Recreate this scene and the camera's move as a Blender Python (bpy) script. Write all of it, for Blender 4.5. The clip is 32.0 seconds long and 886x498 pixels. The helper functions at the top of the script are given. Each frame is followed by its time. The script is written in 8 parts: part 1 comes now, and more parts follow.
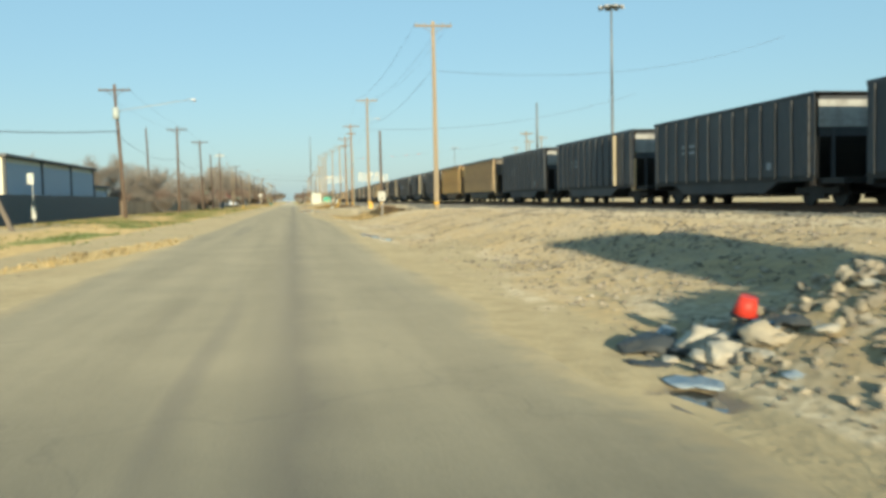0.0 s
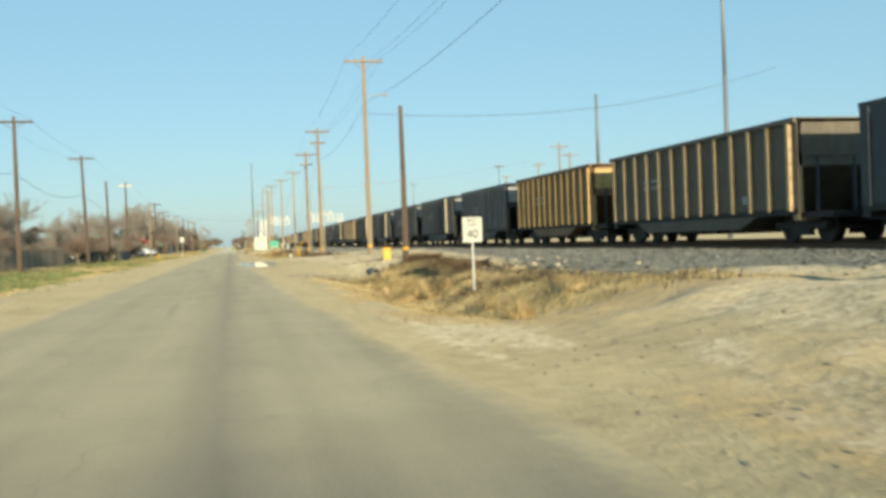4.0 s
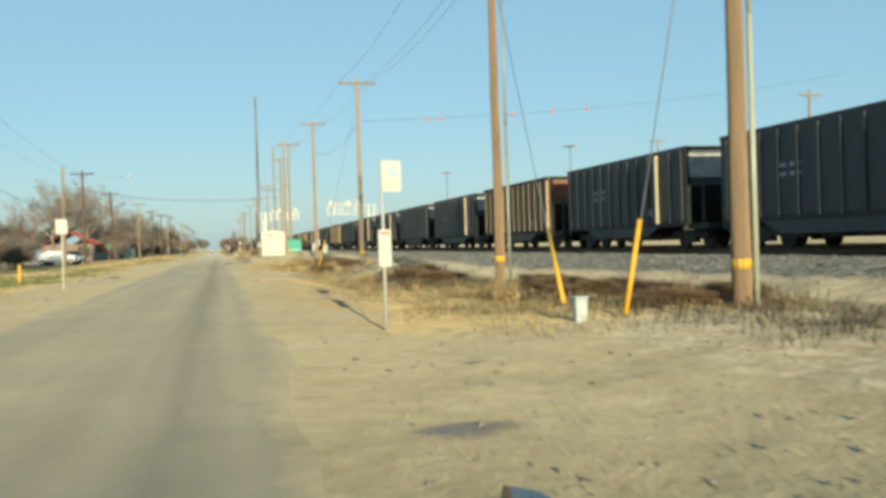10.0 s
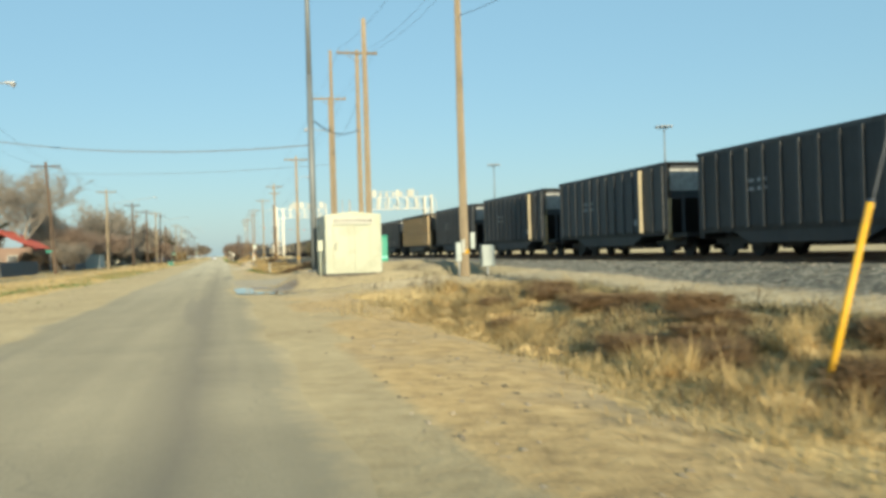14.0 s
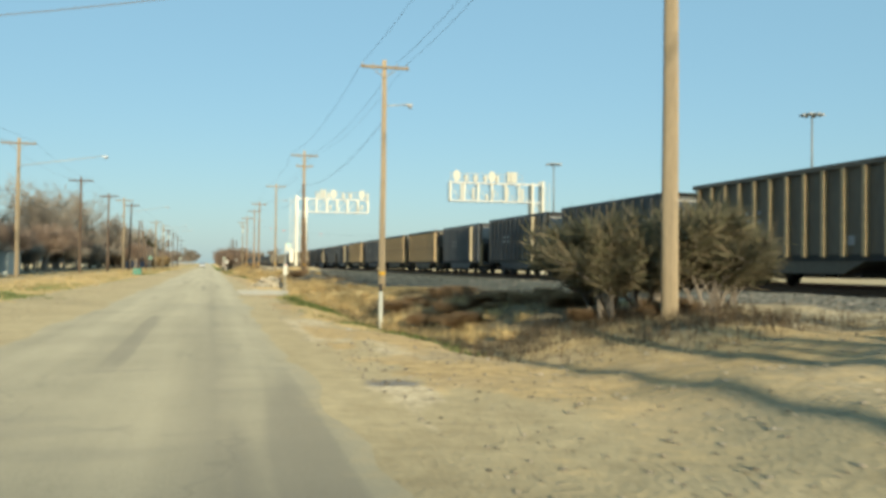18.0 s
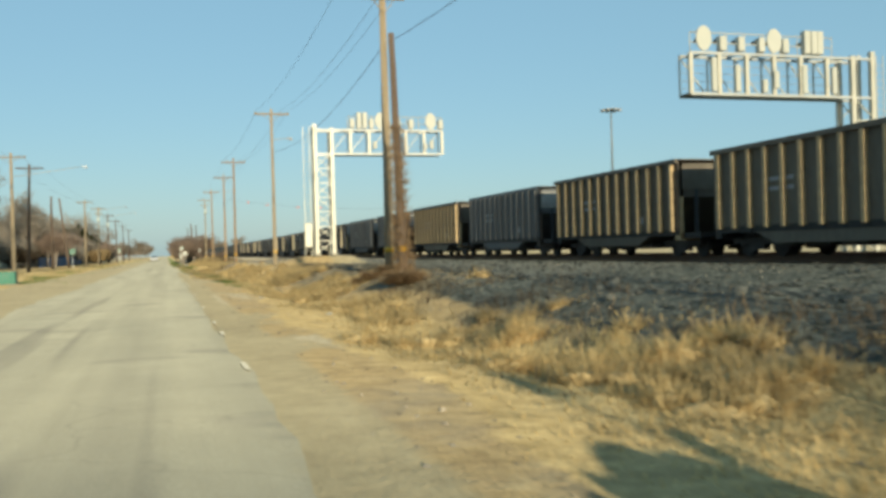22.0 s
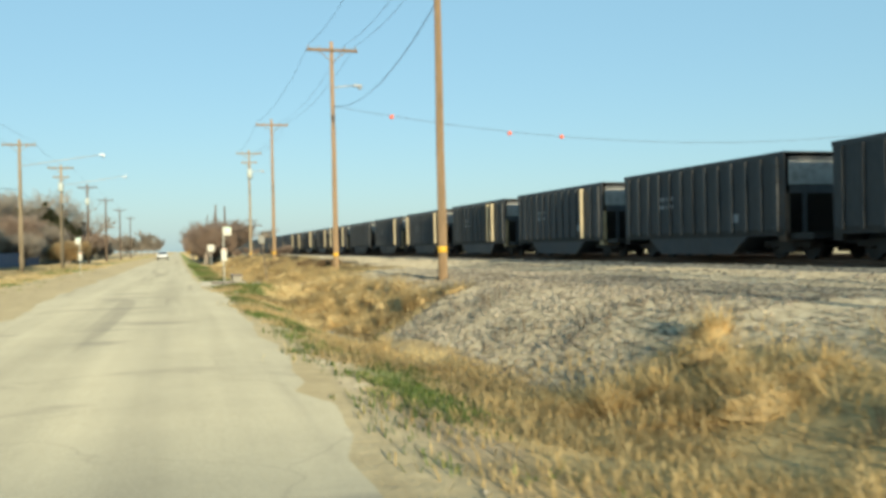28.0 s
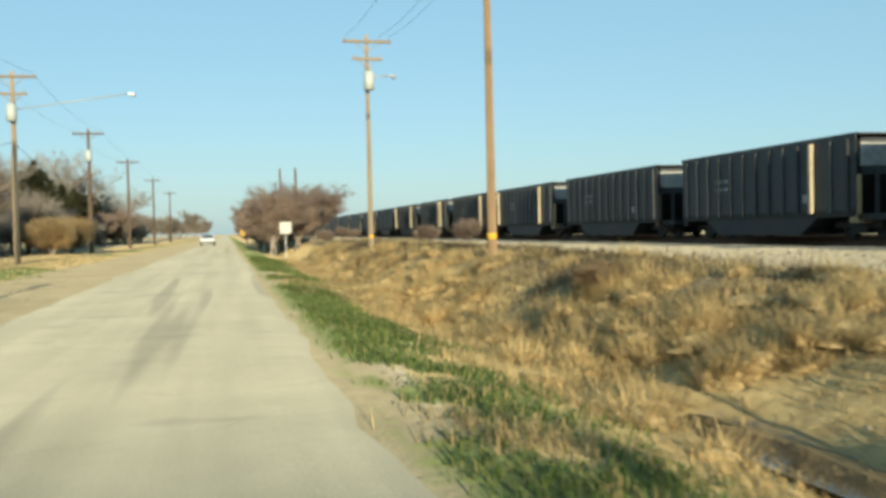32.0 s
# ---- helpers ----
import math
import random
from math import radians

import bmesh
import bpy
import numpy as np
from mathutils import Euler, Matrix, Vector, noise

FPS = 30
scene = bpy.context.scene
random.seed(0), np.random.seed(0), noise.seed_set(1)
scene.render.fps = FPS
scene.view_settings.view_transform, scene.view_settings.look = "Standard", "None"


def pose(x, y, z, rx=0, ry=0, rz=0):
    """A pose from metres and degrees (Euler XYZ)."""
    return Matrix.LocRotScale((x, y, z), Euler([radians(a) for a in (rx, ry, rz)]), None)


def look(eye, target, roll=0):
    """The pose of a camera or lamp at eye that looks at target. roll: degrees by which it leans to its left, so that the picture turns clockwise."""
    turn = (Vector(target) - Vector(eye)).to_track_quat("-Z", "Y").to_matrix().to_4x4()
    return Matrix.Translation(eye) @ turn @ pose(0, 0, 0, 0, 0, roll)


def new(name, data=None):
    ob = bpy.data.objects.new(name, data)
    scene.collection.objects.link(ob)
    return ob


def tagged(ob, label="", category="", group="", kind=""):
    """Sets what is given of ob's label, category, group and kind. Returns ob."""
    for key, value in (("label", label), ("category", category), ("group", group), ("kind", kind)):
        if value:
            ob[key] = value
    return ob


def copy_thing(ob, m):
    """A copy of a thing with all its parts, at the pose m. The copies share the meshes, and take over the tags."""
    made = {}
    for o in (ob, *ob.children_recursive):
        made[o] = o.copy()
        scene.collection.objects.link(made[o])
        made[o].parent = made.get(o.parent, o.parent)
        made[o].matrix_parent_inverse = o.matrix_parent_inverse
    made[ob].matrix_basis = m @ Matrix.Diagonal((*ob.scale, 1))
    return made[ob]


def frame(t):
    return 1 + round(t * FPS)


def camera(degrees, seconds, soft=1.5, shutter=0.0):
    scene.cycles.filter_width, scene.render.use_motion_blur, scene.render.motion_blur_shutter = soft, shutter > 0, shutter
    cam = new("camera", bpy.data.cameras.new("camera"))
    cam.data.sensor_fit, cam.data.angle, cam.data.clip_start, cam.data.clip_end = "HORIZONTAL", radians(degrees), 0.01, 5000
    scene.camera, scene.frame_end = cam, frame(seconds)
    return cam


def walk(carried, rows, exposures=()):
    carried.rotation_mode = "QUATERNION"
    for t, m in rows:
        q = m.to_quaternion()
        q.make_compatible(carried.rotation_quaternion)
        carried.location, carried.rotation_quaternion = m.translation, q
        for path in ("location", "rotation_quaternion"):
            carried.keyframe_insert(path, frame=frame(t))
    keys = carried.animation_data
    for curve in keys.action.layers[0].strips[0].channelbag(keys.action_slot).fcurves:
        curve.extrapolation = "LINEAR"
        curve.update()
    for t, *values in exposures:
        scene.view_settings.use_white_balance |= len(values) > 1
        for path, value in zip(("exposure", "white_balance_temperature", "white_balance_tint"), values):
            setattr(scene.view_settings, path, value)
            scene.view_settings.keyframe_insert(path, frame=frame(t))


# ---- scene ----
LENS = 51.54
cam = camera(LENS, 32.0, soft=3.6, shutter=0.16)
PATH = [
    (0, (-0.226, 10.714, 1.384), (1.371, 20.57, 0.828), -1.15),
    (0.5, (-0.226, 16.722, 1.399), (1.336, 26.584, 0.863), -0.88),
    (1, (-0.228, 22.726, 1.407), (1.303, 32.595, 0.89), -0.32),
    (1.5, (-0.214, 28.741, 1.405), (1.307, 38.612, 0.904), -0.07),
    (2, (-0.194, 34.839, 1.397), (1.37, 44.704, 0.908), -0.10),
    (2.5, (-0.165, 40.981, 1.395), (1.538, 50.825, 0.958), -0.55),
    (4.5, (-0.056, 66.132, 1.405), (2.265, 75.859, 1.35), -2.32),
    (5, (0.0, 72.58, 1.39), (2.284, 82.315, 1.35), -2.03),
    (5.5, (0.04, 79.028, 1.383), (2.279, 88.774, 1.345), -1.59),
    (6, (0.059, 85.517, 1.387), (2.278, 95.267, 1.353), -1.30),
    (6.5, (0.066, 92.029, 1.398), (2.268, 101.783, 1.357), -1.02),
    (7, (0.083, 98.541, 1.405), (2.262, 108.3, 1.331), -0.88),
    (7.5, (0.052, 105.091, 1.406), (2.214, 114.854, 1.303), -0.80),
    (8, (-0.004, 111.66, 1.401), (2.158, 121.422, 1.28), -0.69),
    (8.5, (-0.059, 118.239, 1.395), (2.139, 127.994, 1.267), -0.76),
    (9, (-0.035, 124.804, 1.385), (2.224, 134.545, 1.259), -1.14),
    (9.5, (0.043, 131.278, 1.371), (2.364, 141.004, 1.273), -1.59),
    (10, (0.157, 137.78, 1.387), (2.525, 147.495, 1.312), -1.83),
    (10.5, (0.286, 144.269, 1.381), (2.708, 153.971, 1.341), -1.85),
    (11, (0.384, 150.797, 1.387), (2.83, 160.493, 1.362), -1.71),
    (11.5, (0.44, 157.355, 1.394), (2.886, 167.052, 1.342), -1.96),
    (12, (0.478, 163.912, 1.397), (2.912, 173.61, 1.318), -1.89),
    (12.5, (0.468, 170.464, 1.395), (2.856, 180.175, 1.309), -2.19),
    (13, (0.379, 177.004, 1.379), (2.734, 186.722, 1.311), -2.10),
    (13.5, (0.245, 183.529, 1.38), (2.576, 193.253, 1.346), -1.97),
    (15.5, (-0.205, 209.648, 1.416), (2.261, 219.338, 1.51), -0.97),
    (16, (-0.249, 216.151, 1.393), (2.208, 225.844, 1.486), -1.27),
    (16.5, (-0.218, 222.552, 1.402), (2.21, 232.252, 1.513), -0.10),
    (17, (-0.231, 228.922, 1.394), (2.12, 238.641, 1.495), -0.85),
    (17.5, (-0.275, 235.284, 1.395), (2.091, 244.999, 1.535), -0.13),
    (18, (-0.319, 241.658, 1.404), (2.133, 251.351, 1.585), 0.59),
    (18.5, (-0.347, 248.079, 1.415), (2.222, 257.741, 1.588), 0.50),
    (19, (-0.337, 254.55, 1.421), (2.35, 264.182, 1.531), 0.12),
    (19.5, (-0.281, 261.058, 1.417), (2.51, 270.66, 1.476), -0.37),
    (20, (-0.224, 267.589, 1.402), (2.633, 277.172, 1.414), -0.85),
    (20.5, (-0.145, 274.043, 1.368), (2.792, 283.603, 1.402), -0.96),
    (21, (-0.031, 280.471, 1.353), (2.935, 290.021, 1.405), -1.18),
    (21.5, (0.116, 286.865, 1.348), (3.056, 296.423, 1.389), -1.38),
    (22, (0.243, 293.264, 1.356), (3.124, 302.84, 1.35), -1.59),
    (22.5, (0.322, 299.63, 1.382), (3.104, 309.235, 1.315), -1.63),
    (23, (0.352, 305.964, 1.405), (3.065, 315.588, 1.267), -2.08),
    (23.5, (0.334, 312.223, 1.409), (2.998, 321.86, 1.231), -1.97),
    (24, (0.278, 318.416, 1.392), (2.94, 328.054, 1.218), -1.66),
    (24.5, (0.227, 324.56, 1.383), (2.929, 334.188, 1.253), -1.33),
    (25, (0.204, 330.639, 1.388), (2.928, 340.26, 1.292), -1.41),
    (25.5, (0.204, 336.665, 1.417), (2.955, 346.279, 1.371), -1.17),
    (26, (0.225, 342.642, 1.441), (3.011, 352.246, 1.417), -1.59),
    (26.5, (0.23, 348.551, 1.443), (3.064, 358.141, 1.474), -1.40),
    (28.5, (-0.042, 371.359, 1.409), (2.632, 380.994, 1.293), -0.97),
    (29, (-0.081, 376.864, 1.386), (2.44, 386.536, 1.088), -0.74),
    (29.5, (-0.126, 382.458, 1.393), (2.505, 392.099, 1.039), 0.63),
    (30, (-0.15, 388.076, 1.416), (2.498, 397.717, 1.247), 0.18),
    (30.5, (-0.183, 393.781, 1.396), (2.43, 403.432, 1.212), -0.03),
    (31, (-0.191, 399.536, 1.347), (2.311, 409.218, 1.274), -0.41),
    (31.5, (-0.218, 405.282, 1.376), (2.163, 414.994, 1.315), -0.98),
    (32, (-0.229, 411.021, 1.406), (2.05, 420.756, 1.194), -1.33),
]

# the phone's own exposure drifts a little along the drive
EXPOSURE = [(0, 0.62), (2.5, 0.65), (6, 0.66), (8, 0.58), (10, 0.56), (12.5, 0.64), (14.5, 0.56), (16, 0.46), (17.5, 0.54), (19, 0.55), (21, 0.45), (22.5, 0.42), (24.2, 0.44), (26, 0.62), (29, 0.70), (30.2, 0.64), (31, 0.56), (32, 0.68)]
walk(cam, [(t, look(eye, target, roll)) for t, eye, target, roll in PATH], EXPOSURE)

# ---- world, sun ----
SUN_EL, SUN_AZ = 10.0, 181.6
world = bpy.data.worlds.new("sky")
scene.world = world
world.use_nodes = True
wn = world.node_tree
wn.nodes.clear()
w_out = wn.nodes.new("ShaderNodeOutputWorld")
w_bg = wn.nodes.new("ShaderNodeBackground")
w_sky = wn.nodes.new("ShaderNodeTexSky")
w_sky.sky_type = "NISHITA"
w_sky.sun_disc = False
w_sky.sun_elevation = radians(SUN_EL)
w_sky.sun_rotation = radians(SUN_AZ)
w_sky.air_density, w_sky.dust_density, w_sky.ozone_density = 1.0, 0.6, 2.1
w_bg.inputs["Strength"].default_value = 0.098
w_haze = wn.nodes.new("ShaderNodeMix")
w_haze.data_type = "RGBA"
w_haze.inputs["Factor"].default_value = 0.57
w_haze.inputs["B"].default_value = (2.2, 4.3, 5.42, 1)
wn.links.new(w_sky.outputs["Color"], w_haze.inputs["A"])
wn.links.new(w_haze.outputs["Result"], w_bg.inputs["Color"])
wn.links.new(w_bg.outputs["Background"], w_out.inputs["Surface"])
sun = new("sun", bpy.data.lights.new("sun", "SUN"))
sun.data.energy, sun.data.angle, sun.data.color = 4.6, radians(1.0), (0.95, 0.85, 0.60)
_e, _a = radians(SUN_EL), radians(SUN_AZ)
sun.matrix_world = look((100 * math.sin(_a) * math.cos(_e), 100 * math.cos(_a) * math.cos(_e), 100 * math.sin(_e)), (0, 0, 0))

# ---- materials ----
def ramp(nt, fac, stops):
    r = nt.nodes.new("ShaderNodeValToRGB")
    els = r.color_ramp.elements
    while len(els) < len(stops):
        els.new(0.5)
    for el, (p, c) in zip(els, stops):
        el.position, el.color = p, (*c, 1)
    nt.links.new(fac, r.inputs["Fac"])
    return r.outputs["Color"]


def noise_tex(nt, vec, scale, detail=4.0, rough=0.6):
    n = nt.nodes.new("ShaderNodeTexNoise")
    n.inputs["Scale"].default_value, n.inputs["Detail"].default_value, n.inputs["Roughness"].default_value = scale, detail, rough
    nt.links.new(vec, n.inputs["Vector"])
    return n.outputs["Fac"]


def mixc(nt, fac, a, b, kind="MIX"):
    m = nt.nodes.new("ShaderNodeMix")
    m.data_type, m.blend_type = "RGBA", kind
    for sock, v in ((m.inputs["Factor"], fac), (m.inputs["A"], a), (m.inputs["B"], b)):
        if hasattr(v, "links"):
            nt.links.new(v, sock)
        else:
            sock.default_value = v if isinstance(v, (int, float)) else (*v, 1)
    return m.outputs["Result"]


def maths(nt, op, a, b=0.0, clamp=False):
    m = nt.nodes.new("ShaderNodeMath")
    m.operation, m.use_clamp = op, clamp
    for sock, v in zip(m.inputs, (a, b)):
        if hasattr(v, "links"):
            nt.links.new(v, sock)
        else:
            sock.default_value = v
    return m.outputs["Value"]


def shade(c, k):
    return tuple(max(0.0, min(1.0, v * k)) for v in c)


def mat(name, base, rough=0.8, metal=0.0, coarse=1.0, fine=14.0, vary=0.35, bump=0.25, spread=0.0, stretch=(1, 1, 1), coords="Object", spec=0.3, dirt=None, dirt_amount=0.5):
    """A surface with coarse stains, fine grain and relief; spread: colour change from piece to piece."""
    m = bpy.data.materials.new(name)
    m.use_nodes = True
    nt = m.node_tree
    bsdf = nt.nodes["Principled BSDF"]
    tc = nt.nodes.new("ShaderNodeTexCoord")
    mp = nt.nodes.new("ShaderNodeMapping")
    mp.inputs["Scale"].default_value = stretch
    nt.links.new(tc.outputs[coords], mp.inputs["Vector"])
    vec = mp.outputs["Vector"]
    big, small = noise_tex(nt, vec, coarse, 5), noise_tex(nt, vec, fine, 3)
    col = ramp(nt, big, [(0.25, shade(base, 1 - vary)), (0.5, base), (0.78, shade(base, 1 + vary * 0.8))])
    col = mixc(nt, 0.35, col, ramp(nt, small, [(0.3, shade(base, 1 - vary * 1.3)), (0.7, shade(base, 1 + vary))]))
    if dirt:
        amount = ramp(nt, noise_tex(nt, vec, coarse * 2.3, 6, 0.7), [(0.45, (0, 0, 0)), (0.72, (dirt_amount,) * 3)])
        col = mixc(nt, amount, col, dirt)
    if spread:
        info = nt.nodes.new("ShaderNodeObjectInfo")
        k = maths(nt, "MULTIPLY_ADD", info.outputs["Random"], spread)
        nt.nodes[-1].inputs[2].default_value = 1 - spread / 2
        hsv = nt.nodes.new("ShaderNodeHueSaturation")
        nt.links.new(k, hsv.inputs["Value"])
        nt.links.new(col, hsv.inputs["Color"])
        col = hsv.outputs["Color"]
    nt.links.new(col, bsdf.inputs["Base Color"])
    bsdf.inputs["Metallic"].default_value = metal
    bsdf.inputs["Diffuse Roughness"].default_value = 1.0 if rough > 0.78 else 0.0
    bsdf.inputs["Specular IOR Level"].default_value = spec
    rr = ramp(nt, big, [(0.3, (max(0, rough - 0.12),) * 3), (0.7, (min(1, rough + 0.1),) * 3)])
    nt.links.new(rr, bsdf.inputs["Roughness"])
    if bump:
        b = nt.nodes.new("ShaderNodeBump")
        b.inputs["Strength"].default_value, b.inputs["Distance"].default_value = bump, 0.02
        nt.links.new(small, b.inputs["Height"])
        nt.links.new(b.outputs["Normal"], bsdf.inputs["Normal"])
    return m


def leafy(name, colours, rough=0.8, thin=0.4):
    """Blades and leaves: each island takes its own colour."""
    m = bpy.data.materials.new(name)
    m.use_nodes = True
    nt = m.node_tree
    bsdf = nt.nodes["Principled BSDF"]
    geo = nt.nodes.new("ShaderNodeNewGeometry")
    n = len(colours) - 1
    col = ramp(nt, geo.outputs["Random Per Island"], [(i / n, c) for i, c in enumerate(colours)])
    tc = nt.nodes.new("ShaderNodeTexCoord")
    patch = ramp(nt, noise_tex(nt, tc.outputs["Object"], 0.25, 4), [(0.35, (0.62, 0.6, 0.6)), (0.65, (1.15, 1.1, 1.05))])
    col = mixc(nt, 1.0, col, patch, "MULTIPLY")
    nt.links.new(col, bsdf.inputs["Base Color"])
    bsdf.inputs["Roughness"].default_value = rough
    bsdf.inputs["Specular IOR Level"].default_value = 0.15
    if thin:
        tr = nt.nodes.new("ShaderNodeBsdfTranslucent")
        nt.links.new(col, tr.inputs["Color"])
        mx = nt.nodes.new("ShaderNodeMixShader")
        mx.inputs["Fac"].default_value = thin
        nt.links.new(bsdf.outputs["BSDF"], mx.inputs[1])
        nt.links.new(tr.outputs["BSDF"], mx.inputs[2])
        nt.links.new(mx.outputs["Shader"], nt.nodes["Material Output"].inputs["Surface"])
    return m


def ground_mat():
    """Pale dirt, gravel, dark ballast and dry turf, laid by the attributes of the sheet."""
    m = bpy.data.materials.new("ground")
    m.use_nodes = True
    nt = m.node_tree
    bsdf = nt.nodes["Principled BSDF"]
    tc = nt.nodes.new("ShaderNodeTexCoord")
    vec = tc.outputs["Object"]

    def attr(name):
        a = nt.nodes.new("ShaderNodeAttribute")
        a.attribute_name = name
        return a.outputs["Fac"]

    n1, n2, n3 = noise_tex(nt, vec, 0.35, 6), noise_tex(nt, vec, 3.0, 5, 0.65), noise_tex(nt, vec, 22.0, 3)
    vor = nt.nodes.new("ShaderNodeTexVoronoi")
    vor.inputs["Scale"].default_value = 11.0
    nt.links.new(vec, vor.inputs["Vector"])
    stone = vor.outputs["Color"]
    sep = nt.nodes.new("ShaderNodeSeparateColor")
    nt.links.new(stone, sep.inputs["Color"])
    dirt = ramp(nt, n1, [(0.3, (0.215, 0.178, 0.108)), (0.5, (0.29, 0.245, 0.15)), (0.72, (0.355, 0.305, 0.195))])
    dirt = mixc(nt, 0.5, dirt, ramp(nt, n2, [(0.3, (0.185, 0.15, 0.092)), (0.7, (0.37, 0.315, 0.20))]))
    litter = ramp(nt, n2, [(0.3, (0.20, 0.145, 0.075)), (0.55, (0.33, 0.245, 0.125)), (0.75, (0.42, 0.325, 0.175))])
    litter = mixc(nt, ramp(nt, n1, [(0.5, (0, 0, 0)), (0.68, (0.55, 0.55, 0.55))]), litter, (0.20, 0.18, 0.14))
    gravel = ramp(nt, sep.outputs["Red"], [(0.0, (0.25, 0.212, 0.15)), (0.5, (0.40, 0.345, 0.245)), (1.0, (0.56, 0.49, 0.37))])
    gravel = mixc(nt, 0.45, gravel, dirt)
    ballast = ramp(nt, sep.outputs["Green"], [(0.0, (0.04, 0.043, 0.04)), (0.6, (0.11, 0.112, 0.10)), (1.0, (0.25, 0.24, 0.205))])
    ballast = mixc(nt, ramp(nt, n2, [(0.45, (0, 0, 0)), (0.75, (0.5, 0.5, 0.5))]), ballast, (0.20, 0.178, 0.135))
    slag = ramp(nt, sep.outputs["Green"], [(0.0, (0.02, 0.024, 0.022)), (0.6, (0.052, 0.059, 0.052)), (1.0, (0.13, 0.133, 0.115))])
    slag = mixc(nt, ramp(nt, n2, [(0.5, (0, 0, 0)), (0.78, (0.4, 0.4, 0.4))]), slag, (0.11, 0.105, 0.085))
    turf = ramp(nt, n2, [(0.3, (0.245, 0.178, 0.082)), (0.55, (0.40, 0.298, 0.142)), (0.75, (0.52, 0.40, 0.205))])
    green = ramp(nt, n2, [(0.3, (0.09, 0.11, 0.035)), (0.7, (0.20, 0.225, 0.08))])

    def edge(fac):
        k = maths(nt, "ADD", fac, maths(nt, "MULTIPLY_ADD", n2, 0.7))
        nt.nodes[-2].inputs[2].default_value = -0.35
        return ramp(nt, k, [(0.38, (0, 0, 0)), (0.62, (1, 1, 1))])

    col = mixc(nt, edge(attr("gravel")), dirt, gravel)
    col = mixc(nt, edge(attr("litter")), col, litter)
    col = mixc(nt, edge(attr("ballast")), col, ballast)
    col = mixc(nt, edge(attr("slag")), col, slag)
    col = mixc(nt, edge(attr("turf")), col, turf)
    col = mixc(nt, edge(attr("green")), col, green)
    # dark litter colour, which also stands for shade beside the scrub
    col = mixc(nt, edge(attr("humus_shade")), col, ramp(nt, n2, [(0.3, (0.08, 0.066, 0.043)), (0.7, (0.18, 0.145, 0.092))]))
    wet = edge(attr("wet"))
    col = mixc(nt, wet, col, (0.12, 0.095, 0.065))
    nt.links.new(col, bsdf.inputs["Base Color"])
    nt.links.new(ramp(nt, wet, [(0, (0.93,) * 3), (1, (0.35,) * 3)]), bsdf.inputs["Roughness"])
    bsdf.inputs["Specular IOR Level"].default_value = 0.2
    bsdf.inputs["Diffuse Roughness"].default_value = 1.0
    b = nt.nodes.new("ShaderNodeBump")
    b.inputs["Strength"].default_value, b.inputs["Distance"].default_value = 0.45, 0.035
    h = maths(nt, "ADD", maths(nt, "MULTIPLY", vor.outputs["Distance"], 0.45), maths(nt, "ADD", n2, n3))
    nt.links.new(h, b.inputs["Height"])
    nt.links.new(b.outputs["Normal"], bsdf.inputs["Normal"])
    return m


